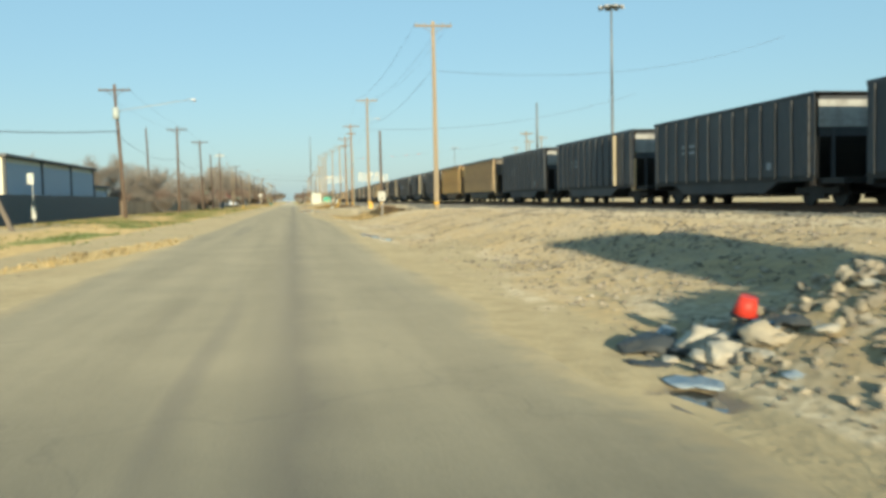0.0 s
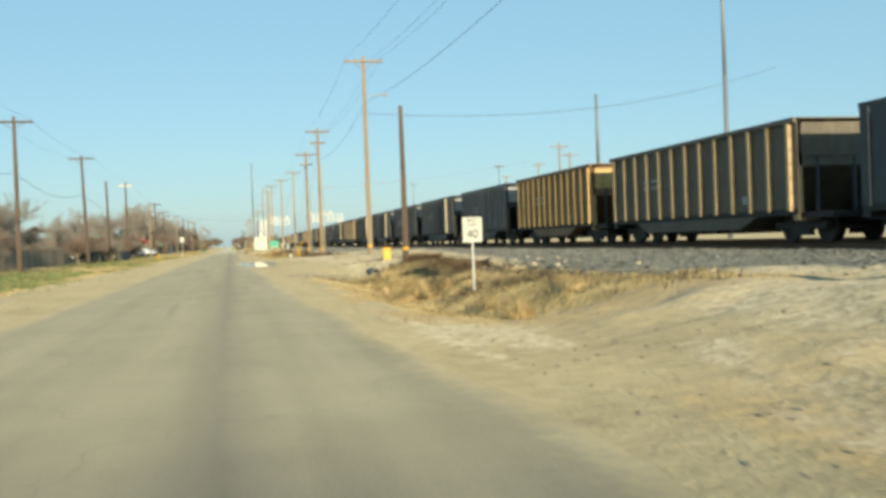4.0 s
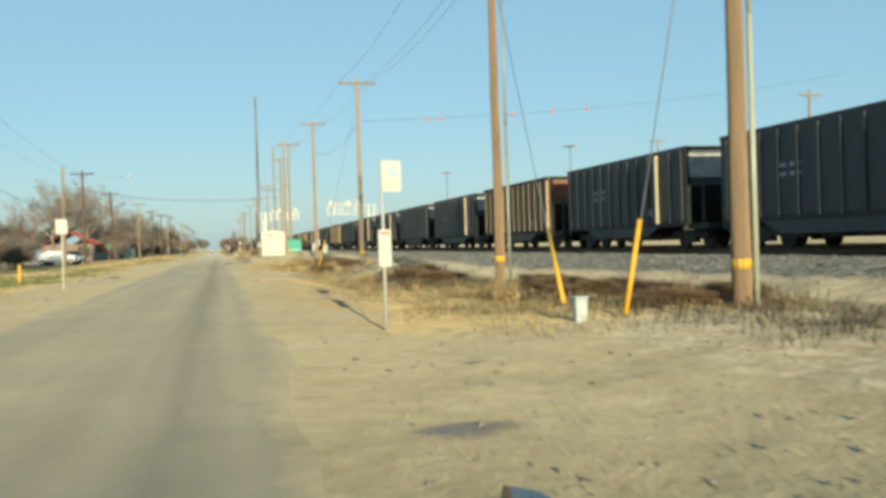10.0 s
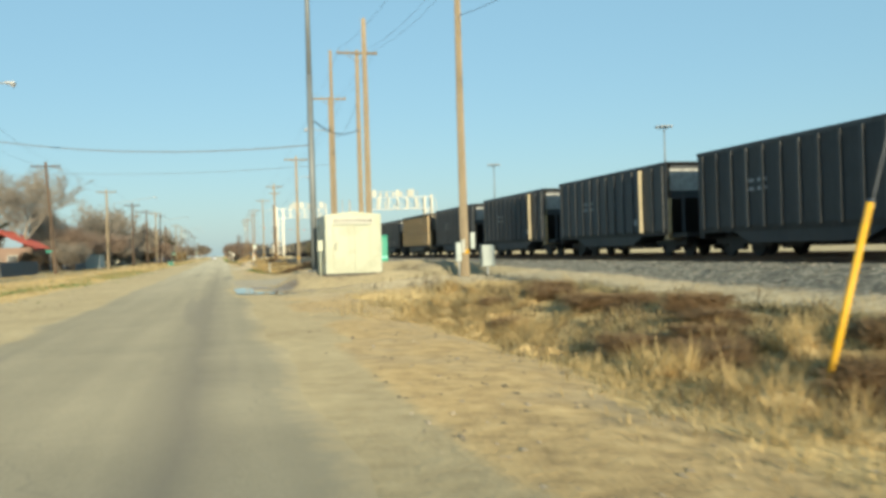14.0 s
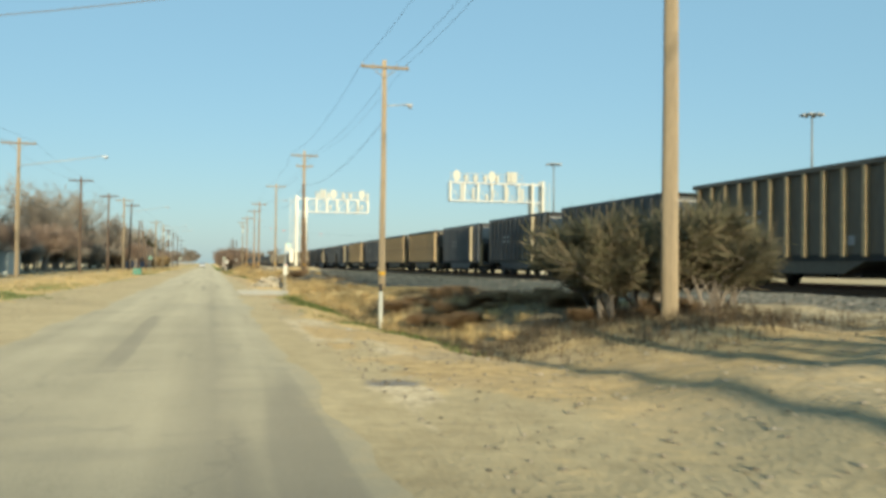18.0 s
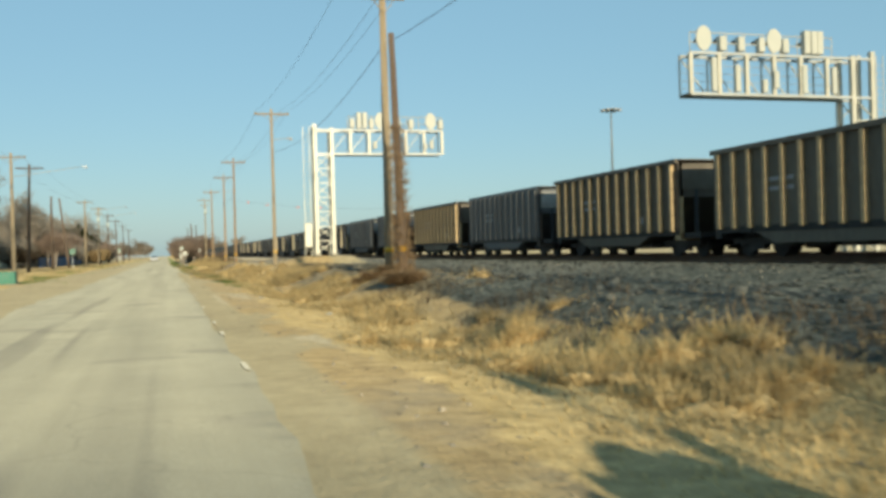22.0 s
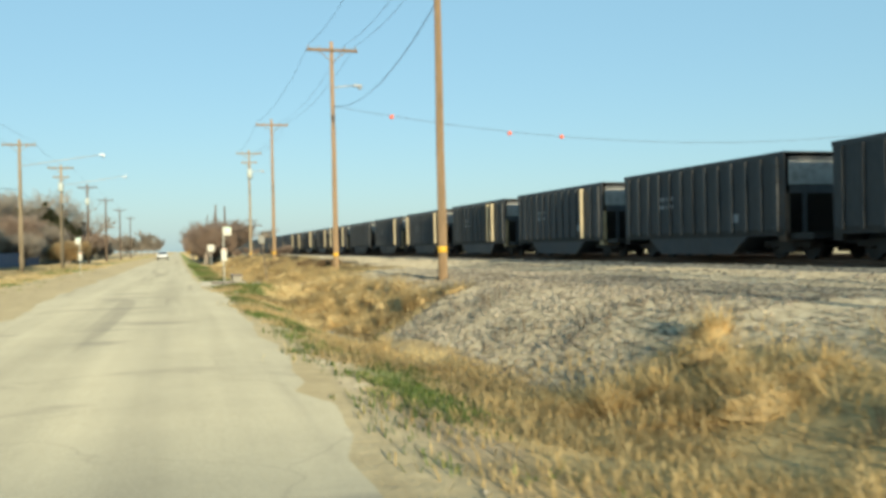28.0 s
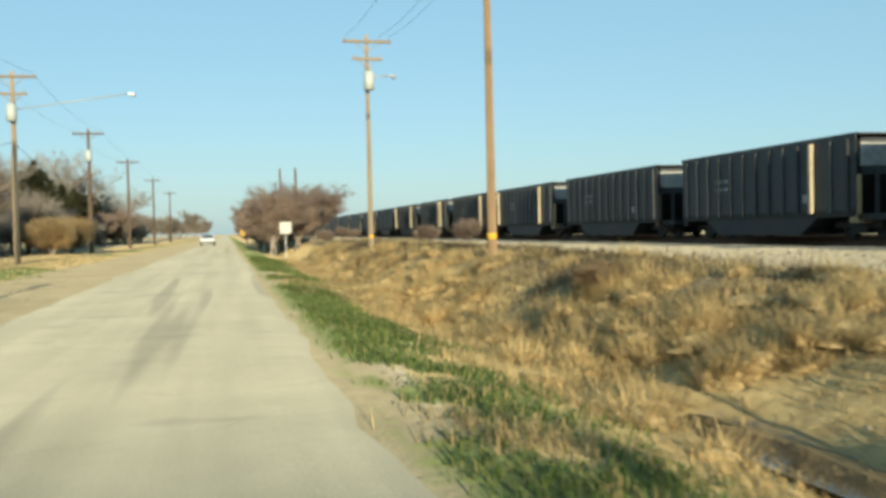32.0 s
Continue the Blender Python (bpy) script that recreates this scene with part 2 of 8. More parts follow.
def road_mat():
    """Worn pale asphalt with darker wheel lines, tar lines and patches along its length."""
    m = bpy.data.materials.new("worn asphalt")
    m.use_nodes = True
    nt = m.node_tree
    bsdf = nt.nodes["Principled BSDF"]
    tc = nt.nodes.new("ShaderNodeTexCoord")
    vec = tc.outputs["Object"]
    mp = nt.nodes.new("ShaderNodeMapping")
    mp.inputs["Scale"].default_value = (1.0, 0.035, 1.0)
    nt.links.new(vec, mp.inputs["Vector"])
    lanes = noise_tex(nt, mp.outputs["Vector"], 1.4, 4, 0.55)
    n2, n3, n4 = noise_tex(nt, vec, 0.5, 6, 0.65), noise_tex(nt, vec, 60.0, 2), noise_tex(nt, vec, 4.5, 5)
    col = ramp(nt, lanes, [(0.3, (0.175, 0.158, 0.110)), (0.5, (0.24, 0.217, 0.152)), (0.7, (0.305, 0.272, 0.19))])
    col = mixc(nt, 0.4, col, ramp(nt, n2, [(0.32, (0.17, 0.153, 0.108)), (0.68, (0.315, 0.28, 0.195))]))
    col = mixc(nt, 0.25, col, ramp(nt, n3, [(0.35, (0.12, 0.11, 0.09)), (0.65, (0.34, 0.305, 0.245))]))
    # older dark surface along the first half, paler chip seal with patched potholes along the second
    seal = nt.nodes.new("ShaderNodeAttribute")
    seal.attribute_name = "seal"
    col = mixc(nt, 1.0, col, ramp(nt, seal.outputs["Fac"], [(0.0, (0.80, 0.815, 0.82)), (1.0, (1.25, 1.30, 1.34))]), "MULTIPLY")
    across = nt.nodes.new("ShaderNodeMapping")
    across.inputs["Scale"].default_value = (0.55, 1.15, 1.0)
    nt.links.new(vec, across.inputs["Vector"])
    hole = ramp(nt, noise_tex(nt, across.outputs["Vector"], 0.55, 3, 0.5), [(0.60, (0, 0, 0)), (0.66, (0.6, 0.6, 0.6))])
    col = mixc(nt, maths(nt, "MULTIPLY", hole, seal.outputs["Fac"]), col, (0.16, 0.15, 0.125))
    sep = nt.nodes.new("ShaderNodeSeparateXYZ")
    nt.links.new(vec, sep.inputs["Vector"])
    # dark oil line in the middle of the lane, and dust near the edges
    bend = maths(nt, "MULTIPLY_ADD", n2, 0.5)
    nt.nodes[-1].inputs[2].default_value = -0.25
    off = maths(nt, "ABSOLUTE", maths(nt, "ADD", maths(nt, "ADD", sep.outputs["X"], 0.25), bend))
    oil = ramp(nt, off, [(0.0, (0.6, 0.6, 0.6)), (0.16, (0.34, 0.34, 0.34)), (0.5, (0, 0, 0))])
    keep = maths(nt, "SUBTRACT", 1.0, maths(nt, "MULTIPLY", seal.outputs["Fac"], 0.8))
    col = mixc(nt, maths(nt, "MULTIPLY", oil, keep), col, (0.11, 0.102, 0.086))
    vor = nt.nodes.new("ShaderNodeTexVoronoi")
    vor.feature = "DISTANCE_TO_EDGE"
    vor.inputs["Scale"].default_value = 0.28
    wob = nt.nodes.new("ShaderNodeVectorMath")
    wob.operation = "ADD"
    nz = nt.nodes.new("ShaderNodeTexNoise")
    nz.inputs["Scale"].default_value = 1.2
    nt.links.new(vec, nz.inputs["Vector"])
    nt.links.new(vec, wob.inputs[0])
    nt.links.new(nz.outputs["Color"], wob.inputs[1])
    nt.links.new(wob.outputs["Vector"], vor.inputs["Vector"])
    crack = ramp(nt, vor.outputs["Distance"], [(0.0, (0.22, 0.22, 0.22)), (0.007, (0, 0, 0))])
    col = mixc(nt, crack, col, (0.07, 0.065, 0.06))
    patch = ramp(nt, noise_tex(nt, mp.outputs["Vector"], 0.9, 2), [(0.62, (0, 0, 0)), (0.66, (0.45, 0.45, 0.45))])
    col = mixc(nt, patch, col, (0.13, 0.12, 0.10))
    # dust and dirt washed over the ragged edges
    rim = nt.nodes.new("ShaderNodeAttribute")
    rim.attribute_name = "rim"
    over = maths(nt, "ADD", rim.outputs["Fac"], maths(nt, "MULTIPLY", maths(nt, "SUBTRACT", n4, 0.5), 0.9))
    col = mixc(nt, ramp(nt, over, [(0.25, (0, 0, 0)), (0.8, (1, 1, 1))]), col, ramp(nt, n2, [(0.3, (0.215, 0.178, 0.108)), (0.7, (0.335, 0.285, 0.18))]))
    nt.links.new(col, bsdf.inputs["Base Color"])
    bsdf.inputs["Diffuse Roughness"].default_value = 1.0
    bsdf.inputs["Roughness"].default_value = 0.88
    bsdf.inputs["Specular IOR Level"].default_value = 0.25
    b = nt.nodes.new("ShaderNodeBump")
    b.inputs["Strength"].default_value, b.inputs["Distance"].default_value = 0.35, 0.012
    nt.links.new(maths(nt, "ADD", n3, n4), b.inputs["Height"])
    nt.links.new(b.outputs["Normal"], bsdf.inputs["Normal"])
    return m


def water_mat():
    m = bpy.data.materials.new("still water")
    m.use_nodes = True
    nt = m.node_tree
    bsdf = nt.nodes["Principled BSDF"]
    tc = nt.nodes.new("ShaderNodeTexCoord")
    n = noise_tex(nt, tc.outputs["Object"], 2.0, 3)
    nt.links.new(ramp(nt, n, [(0.3, (0.05, 0.045, 0.035)), (0.7, (0.09, 0.08, 0.06))]), bsdf.inputs["Base Color"])
    bsdf.inputs["Roughness"].default_value = 0.04
    bsdf.inputs["IOR"].default_value = 1.33
    bsdf.inputs["Specular IOR Level"].default_value = 0.9
    b = nt.nodes.new("ShaderNodeBump")
    b.inputs["Strength"].default_value, b.inputs["Distance"].default_value = 0.05, 0.01
    nt.links.new(noise_tex(nt, tc.outputs["Object"], 5.0, 2), b.inputs["Height"])
    nt.links.new(b.outputs["Normal"], bsdf.inputs["Normal"])
    return m


M = {
    "ground": ground_mat(),
    "road": road_mat(),
    "water": water_mat(),
    "pole": mat("weathered pine pole", (0.29, 0.232, 0.155), 0.85, stretch=(6, 6, 0.5), coarse=1.2, fine=9, vary=0.35, bump=0.5, spread=0.3),
    "pole_brown": mat("brown treated pole", (0.255, 0.175, 0.102), 0.8, stretch=(6, 6, 0.5), coarse=1.2, fine=9, vary=0.4, bump=0.5, spread=0.3),
    "pole_dark": mat("creosote pole", (0.12, 0.085, 0.06), 0.8, stretch=(6, 6, 0.5), coarse=1.2, fine=9, vary=0.35, bump=0.5, spread=0.3),
    "yellow": mat("yellow plastic", (0.72, 0.40, 0.03), 0.5, coarse=3, fine=30, vary=0.12, bump=0.05, dirt=(0.3, 0.2, 0.09), dirt_amount=0.4),
    "galv": mat("galvanised steel", (0.40, 0.41, 0.395), 0.55, metal=0.25, coarse=2, fine=18, vary=0.15, bump=0.1, spec=0.5),
    "signwhite": mat("white sheet metal", (0.43, 0.43, 0.375), 0.5, coarse=3, fine=25, vary=0.06, bump=0.03, dirt=(0.5, 0.44, 0.33), dirt_amount=0.25),
    "black": mat("black paint", (0.02, 0.02, 0.022), 0.5, coarse=3, fine=20, vary=0.3, bump=0.05),
    "insul": mat("grey porcelain", (0.30, 0.31, 0.32), 0.3, coarse=5, fine=20, vary=0.1, bump=0.0, spec=0.5),
    "wire": mat("aluminium cable", (0.16, 0.17, 0.19), 0.6, coarse=1, fine=10, vary=0.1, bump=0.0),
    "steel_dark": mat("dirty steel", (0.05, 0.048, 0.046), 0.7, metal=0.3, coarse=2, fine=16, vary=0.35, bump=0.2, dirt=(0.10, 0.07, 0.05), dirt_amount=0.5),
    "rail": mat("rusty rail", (0.16, 0.095, 0.06), 0.6, metal=0.4, coarse=3, fine=20, vary=0.3, bump=0.15),
    "tie": mat("old tie", (0.085, 0.07, 0.06), 0.9, stretch=(0.4, 4, 4), coarse=2, fine=12, vary=0.4, bump=0.4),
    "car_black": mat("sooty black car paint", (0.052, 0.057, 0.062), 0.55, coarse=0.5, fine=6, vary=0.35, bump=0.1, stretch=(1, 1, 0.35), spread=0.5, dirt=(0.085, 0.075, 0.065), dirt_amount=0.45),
    # car_black made lighter: haze and glare over the train put into the paint
    "car_hazed": mat("black car paint lightened for haze", (0.092, 0.098, 0.102), 0.55, coarse=0.5, fine=6, vary=0.35, bump=0.1, stretch=(1, 1, 0.35), spread=0.5, dirt=(0.085, 0.075, 0.065), dirt_amount=0.45),
    "car_brown": mat("faded brown car paint", (0.27, 0.155, 0.08), 0.6, coarse=0.5, fine=6, vary=0.3, bump=0.1, stretch=(1, 1, 0.35), spread=0.4, dirt=(0.05, 0.04, 0.03), dirt_amount=0.5),
    "rib_gold": mat("golden tan side post", (0.58, 0.38, 0.15), 0.6, coarse=1.5, fine=9, vary=0.25, bump=0.1, dirt=(0.2, 0.1, 0.05), dirt_amount=0.5),
    "rib_tan": mat("tan side post", (0.48, 0.345, 0.185), 0.6, coarse=1.5, fine=9, vary=0.25, bump=0.1, dirt=(0.15, 0.1, 0.07), dirt_amount=0.5),
    "end_grey": mat("sooty grey end steel", (0.06, 0.063, 0.066), 0.6, coarse=1.5, fine=9, vary=0.3, bump=0.1, dirt=(0.07, 0.06, 0.05), dirt_amount=0.5),
    "rib_pale": mat("cream reflective side post", (0.46, 0.385, 0.25), 0.55, coarse=1.5, fine=9, vary=0.2, bump=0.1, dirt=(0.2, 0.15, 0.1), dirt_amount=0.4),
    "car_tan": mat("faded grey-tan car paint", (0.135, 0.112, 0.083), 0.6, coarse=0.5, fine=6, vary=0.3, bump=0.1, stretch=(1, 1, 0.35), spread=0.3, dirt=(0.06, 0.05, 0.04), dirt_amount=0.5),
    # white paint of the car ends, paler partly for the sun on them
    "car_white": mat("sunlit dirty white end sheet", (0.34, 0.335, 0.31), 0.6, coarse=1.2, fine=9, vary=0.2, bump=0.1, dirt=(0.10, 0.09, 0.08), dirt_amount=0.7),
    "car_red": mat("rust red end paint", (0.26, 0.075, 0.045), 0.65, coarse=1.2, fine=9, vary=0.3, bump=0.1, dirt=(0.06, 0.04, 0.03), dirt_amount=0.6),
    "graffiti": mat("faded white stencil paint", (0.30, 0.31, 0.32), 0.5, coarse=2, fine=12, vary=0.2, bump=0.0),
    "spray_white": mat("sprayed white paint", (0.55, 0.56, 0.58), 0.5, coarse=2, fine=12, vary=0.25, bump=0.0),
    "spray_blue": mat("sprayed blue paint", (0.10, 0.22, 0.55), 0.5, coarse=2, fine=12, vary=0.2, bump=0.0),
}


# ---- mesh helpers ----
def bm_box(bm, x0, x1, y0, y1, z0, z1, mi=0, bevel=0.0):
    vs = [bm.verts.new(p) for p in ((x0, y0, z0), (x1, y0, z0), (x1, y1, z0), (x0, y1, z0), (x0, y0, z1), (x1, y0, z1), (x1, y1, z1), (x0, y1, z1))]
    fs = [bm.faces.new([vs[i] for i in q]) for q in ((0, 3, 2, 1), (4, 5, 6, 7), (0, 1, 5, 4), (1, 2, 6, 5), (2, 3, 7, 6), (3, 0, 4, 7))]
    for f in fs:
        f.material_index = mi
    if bevel:
        edges = list({e for f in fs for e in f.edges})
        bmesh.ops.bevel(bm, geom=edges, offset=bevel, segments=1, affect="EDGES")
    return bm


def bm_tube(bm, a, b, r0, r1=None, n=8, cap=True, mi=0):
    """A tapered round bar from a to b."""
    a, b = Vector(a), Vector(b)
    r1 = r0 if r1 is None else r1
    d = (b - a).normalized()
    u = d.orthogonal().normalized()
    v = d.cross(u)
    ra = [bm.verts.new(a + r0 * (math.cos(2 * math.pi * i / n) * u + math.sin(2 * math.pi * i / n) * v)) for i in range(n)]
    rb = [bm.verts.new(b + r1 * (math.cos(2 * math.pi * i / n) * u + math.sin(2 * math.pi * i / n) * v)) for i in range(n)]
    for i in range(n):
        f = bm.faces.new((ra[i], ra[(i + 1) % n], rb[(i + 1) % n], rb[i]))
        f.smooth, f.material_index = True, mi
    if cap:
        for ring in (ra[::-1], rb):
            bm.faces.new(ring).material_index = mi
    return bm


def bm_taper(bm, pts, radii, n=10, mi=0):
    """One continuous round bar through the points."""
    rings = []
    for i, (p, r) in enumerate(zip(pts, radii)):
        d = (pts[min(i + 1, len(pts) - 1)] - pts[max(i - 1, 0)]).normalized()
        u = d.cross(Vector((0, 1, 0))).normalized()
        v = d.cross(u)
        rings.append([bm.verts.new(p + r * (math.cos(2 * math.pi * k / n) * u + math.sin(2 * math.pi * k / n) * v)) for k in range(n)])
    for a, b in zip(rings, rings[1:]):
        for k in range(n):
            f = bm.faces.new((a[k], a[(k + 1) % n], b[(k + 1) % n], b[k]))
            f.smooth, f.material_index = True, mi
    bm.faces.new(rings[0][::-1])
    bm.faces.new(rings[-1])
    return bm


def bm_beam(bm, a, b, w, h=None, mi=0):
    """A square bar from a to b."""
    a, b = Vector(a), Vector(b)
    h = w if h is None else h
    d = (b - a).normalized()
    u = d.cross(Vector((0, 0, 1)))
    u = u.normalized() if u.length > 1e-3 else Vector((1, 0, 0))
    v = u.cross(d).normalized()
    vs = [bm.verts.new(p + sx * w / 2 * u + sz * h / 2 * v) for p in (a, b) for sx, sz in ((-1, -1), (1, -1), (1, 1), (-1, 1))]
    for q in ((3, 2, 1, 0), (4, 5, 6, 7), (0, 1, 5, 4), (1, 2, 6, 5), (2, 3, 7, 6), (3, 0, 4, 7)):
        bm.faces.new([vs[i] for i in q]).material_index = mi
    return bm


def mesh_of(name, bm, *mats):
    me = bpy.data.meshes.new(name)
    bmesh.ops.recalc_face_normals(bm, faces=bm.faces)
    bm.to_mesh(me)
    bm.free()
    for m in mats:
        me.materials.append(m)
    return me


def part(name, bm, material, parent, label="", at=None):
    """One mesh object under a thing or a part."""
    me = bm if isinstance(bm, bpy.types.Mesh) else mesh_of(name, bm, *(material if isinstance(material, (list, tuple)) else (material,)))
    ob = new(name, me)
    ob.parent = parent
    if at is not None:
        ob.matrix_local = at
    if label:
        ob["label"] = label
    return ob


def thing(name, m, label, category, group="", kind=""):
    ob = new(name)
    ob.empty_display_size = 0.2
    ob.matrix_world = m
    return tagged(ob, label, category, group, kind)


def pymesh(name, verts, faces, *mats, smooth=False):
    me = bpy.data.meshes.new(name)
    me.from_pydata(verts, [], faces)
    for m in mats:
        me.materials.append(m)
    if smooth:
        me.polygons.foreach_set("use_smooth", [True] * len(me.polygons))
    me.update()
    return me


# ---- the lie of the land ----
# level of the ground by the pole line, depth of the roadside ditch, edges of the road; by metres along the road
FIELD_Y = [0, 70, 84, 92, 100, 108, 117, 135, 150, 165, 198, 216, 223, 241, 262, 286, 300, 324, 358, 390, 409, 435, 480]
FIELD_Z = [.7, .66, .2, .2, .3, .4, .5, .35, .15, -.05, -.05, .2, .35, .6, .45, .2, .45, .62, .6, .6, .45, .7, .8]
DITCH_Y = [0, 72, 79, 98, 104, 107, 158, 176, 198, 212, 219, 250, 257, 263, 281, 284, 290, 294, 330, 352, 362, 371, 377, 399, 401.5, 406, 409, 480]
DITCH_Z = [0, 0, .65, .7, .5, 0, 0, .35, .5, .5, 0, 0, .6, .8, .8, 0, 0, .35, .6, .6, .55, .35, .75, .75, .1, .1, .75, .75]
EDGE_Y = [0, 40, 68, 80, 105, 120, 133, 145, 152, 186, 219, 223, 229, 232, 290, 300, 345, 356, 380, 398, 404, 420, 480, 520]
EDGE_X = [2.4, 2.3, 2.6, 2.0, 1.7, 1.25, .5, 1.1, 1.3, 1.2, 1.15, .68, .62, 1.0, 1.2, 1.36, 1.3, 1.22, 1.35, 1.38, 1.05, 0.92, 0.75, 0.75]
LEFT_Y = [0, 60, 100, 133, 196, 300, 372, 410, 440, 520]
LEFT_X = [-4.6, -4.6, -4.5, -4.4, -3.9, -3.9, -4.0, -4.2, -4.3, -4.3]
RAIL_X0, RAIL_X1 = 16.75, 18.19


def smooth(a, b, x):
    t = np.clip((x - a) / (b - a), 0, 1)
    return t * t * (3 - 2 * t)


def bell(x, c, w):
    return np.exp(-((x - c) / w) ** 2)


def land(x, y):
    """Height of the ground sheet, without its fine relief."""
    x, y = np.asarray(x, float), np.asarray(y, float)
    b, d = np.interp(y, FIELD_Y, FIELD_Z), np.interp(y, DITCH_Y, DITCH_Z)
    e = np.interp(y, EDGE_Y, EDGE_X)
    z = b * smooth(e + 1.2, 8.2, x) - (d + 0.25 * d * np.sin(y * 0.31)) * bell(x, np.interp(y, [0, 110, 170, 186, 202, 330, 350, 380, 480], [5.6, 5.6, 5.7, 6.4, 5.8, 5.05, 5.3, 4.05, 4.3]), 1.6)
    z = z + (0.70 - b) * smooth(10.2, 13.6, x)
    z = z - 0.25 * smooth(24, 34, x) + 0.25 * smooth(-8, -14, x)
    # mound under the hut, berm under the signal mast, heap by the start, rubble by the ditch
    z = z + 0.46 * smooth(4.3, 2.7, np.hypot((x - 5.9) / np.where(x < 5.9, 0.95, 1.5), (y - 227.6) / np.where(y < 227.6, 0.92, 1.7)))
    z = z + 0.45 * smooth(3.2, 1.2, np.hypot((x - 10.2) / 1.1, (y - 353.9) / np.where(y < 353.9, 0.8, 2.0)))
    z = z + (0.78 + .5 * (fbm(x * 2.2, y * 2.2, 17) - .5)) * bell(x, 4.5, 1.15) * bell(y, 16.9, 1.6) * smooth(2.6, 3.5, x)
    z = z + 0.34 * bell(x, 3.0, 0.9) * bell(y, 294.7, 1.5) * smooth(1.2, 2.0, x)
    z = z + 0.07 * bell(x, 3.5, 1.1) * bell(y, 228.6, 2.6) * smooth(2.0, 2.9, x)
    z = z + (0.62 + 0.3 * (fbm(x * .7, y * .45, 15) - .5)) * bell(x, 9.8, 1.7) * bell(y, 187.0, 8.0)
    z = z + 0.17 * bell(y, 400.2, 2.3) * smooth(1.5, 2.2, x) * smooth(4.0, 3.0, x)
    # trodden flat top of the mound, where the hut stands
    k = smooth(3.2, 4.0, x) * smooth(9.5, 6.8, x) * smooth(224.3, 225.2, y) * smooth(231.5, 229.5, y)
    z = z * (1 - k) + 0.48 * k
    # level ground under the slab and the pad
    for x0, x1, y0, y1 in ((0.9, 3.9, 283.6, 291.0), (0.8, 3.0, 404.0, 409.6)):
        k = smooth(x0 - 0.3, x0, x) * smooth(x1 + 0.5, x1, x) * smooth(y0 - 0.5, y0, y) * smooth(y1 + 0.5, y1, y)
        z = z * (1 - k) - 0.06 * k
    return z


def vnoise(x, y, seed=0):
    """Smooth lattice noise, 0 to 1."""
    x, y = np.asarray(x, float), np.asarray(y, float)
    xi, yi = np.floor(x).astype(np.int64), np.floor(y).astype(np.int64)
    fx, fy = x - xi, y - yi
    fx, fy = fx * fx * (3 - 2 * fx), fy * fy * (3 - 2 * fy)

    def h(i, j):
        n = (i * 374761393 + j * 668265263 + seed * 144665) & 0x7FFFFFFF
        n = ((n ^ (n >> 13)) * 1274126177) & 0x7FFFFFFF
        return ((n ^ (n >> 16)) & 0xFFFF) / 65535.0

    return (h(xi, yi) * (1 - fx) + h(xi + 1, yi) * fx) * (1 - fy) + (h(xi, yi + 1) * (1 - fx) + h(xi + 1, yi + 1) * fx) * fy


def fbm(x, y, seed=0):
    return 0.5 * vnoise(x, y, seed) + 0.27 * vnoise(2.1 * x, 2.1 * y, seed + 1) + 0.15 * vnoise(4.3 * x, 4.3 * y, seed + 2) + 0.08 * vnoise(8.7 * x, 8.7 * y, seed + 3)


# water: centre x, y, half widths, level below the ground there
PUDDLES = [(2.95, 42.8, 0.17, 1.5), (2.76, 45.0, 0.13, 1.5), (2.53, 47.2, 0.12, 1.4), (1.5, 131.3, 0.92, 9.9), (0.92, 226.7, 0.32, 2.7), (1.14, 224.1, 0.5, 0.9), (1.85, 224.2, 0.4, 0.3), (2.35, 222.75, 0.55, 0.32), (4.0, 385.0, 0.5, 4.6), (5.05, 335.0, 0.28, 4.2), (5.4, 349.5, 0.5, 2.0), (4.3, 418.0, 0.45, 2.6), (5.75, 184.7, 0.6, 2.3), (2.45, 16.5, 0.26, 0.32)]


def rough_land(x, y):
    """Height of the ground sheet with its lumps."""
    e = np.interp(y, EDGE_Y, EDGE_X)
    l = np.interp(y, LEFT_Y, LEFT_X)
    away = smooth(e - 0.3, e + 2.5, x) + smooth(l + 0.2, l - 3, x)
    lumps = (fbm(x * 0.9, y * 0.9, 3) - 0.5) * 0.22 + (fbm(x * 3.1, y * 2.2, 9) - 0.5) * 0.021
    for x0, x1, y0, y1 in ((0.9, 3.9, 283.6, 291.0), (0.8, 3.0, 404.0, 409.6)):
        away = away * (1 - smooth(x0 - 0.3, x0, x) * smooth(x1 + 0.5, x1, x) * smooth(y0 - 0.5, y0, y) * smooth(y1 + 0.5, y1, y))
    away = away * (1 - .7 * smooth(3.4, 4.0, x) * smooth(8.0, 6.6, x) * smooth(224.6, 225.2, y) * smooth(230.5, 229.5, y))
    lumps = lumps * (.45 + .55 * smooth(e + 1.5, e + 4, x))
    z = land(x, y) + away * lumps * (1 - 0.6 * smooth(13.0, 14.0, x)) * (1 - .6 * smooth(366, 374, y) * smooth(4.2, 5.0, x) * smooth(404, 396, y))
    for px_, py_, rx_, ry_ in PUDDLES:
        z = z - 0.09 * np.clip(1.25 - np.hypot((x - px_) / rx_, (y - py_) / ry_), 0, 1)
    # tyre ruts and graded ridges on the bare lots
    lot = bell(y, 55, 22) + bell(y, 125, 16) + bell(y, 250, 9)
    return z + lot * 0.045 * np.sin(x * 2.6 + 1.5 * np.sin(y * 0.21)) * smooth(e + 1, e + 3, x) * smooth(13, 11, x)


def zat(x, y):
    return float(rough_land(np.array([x]), np.array([y]))[0])


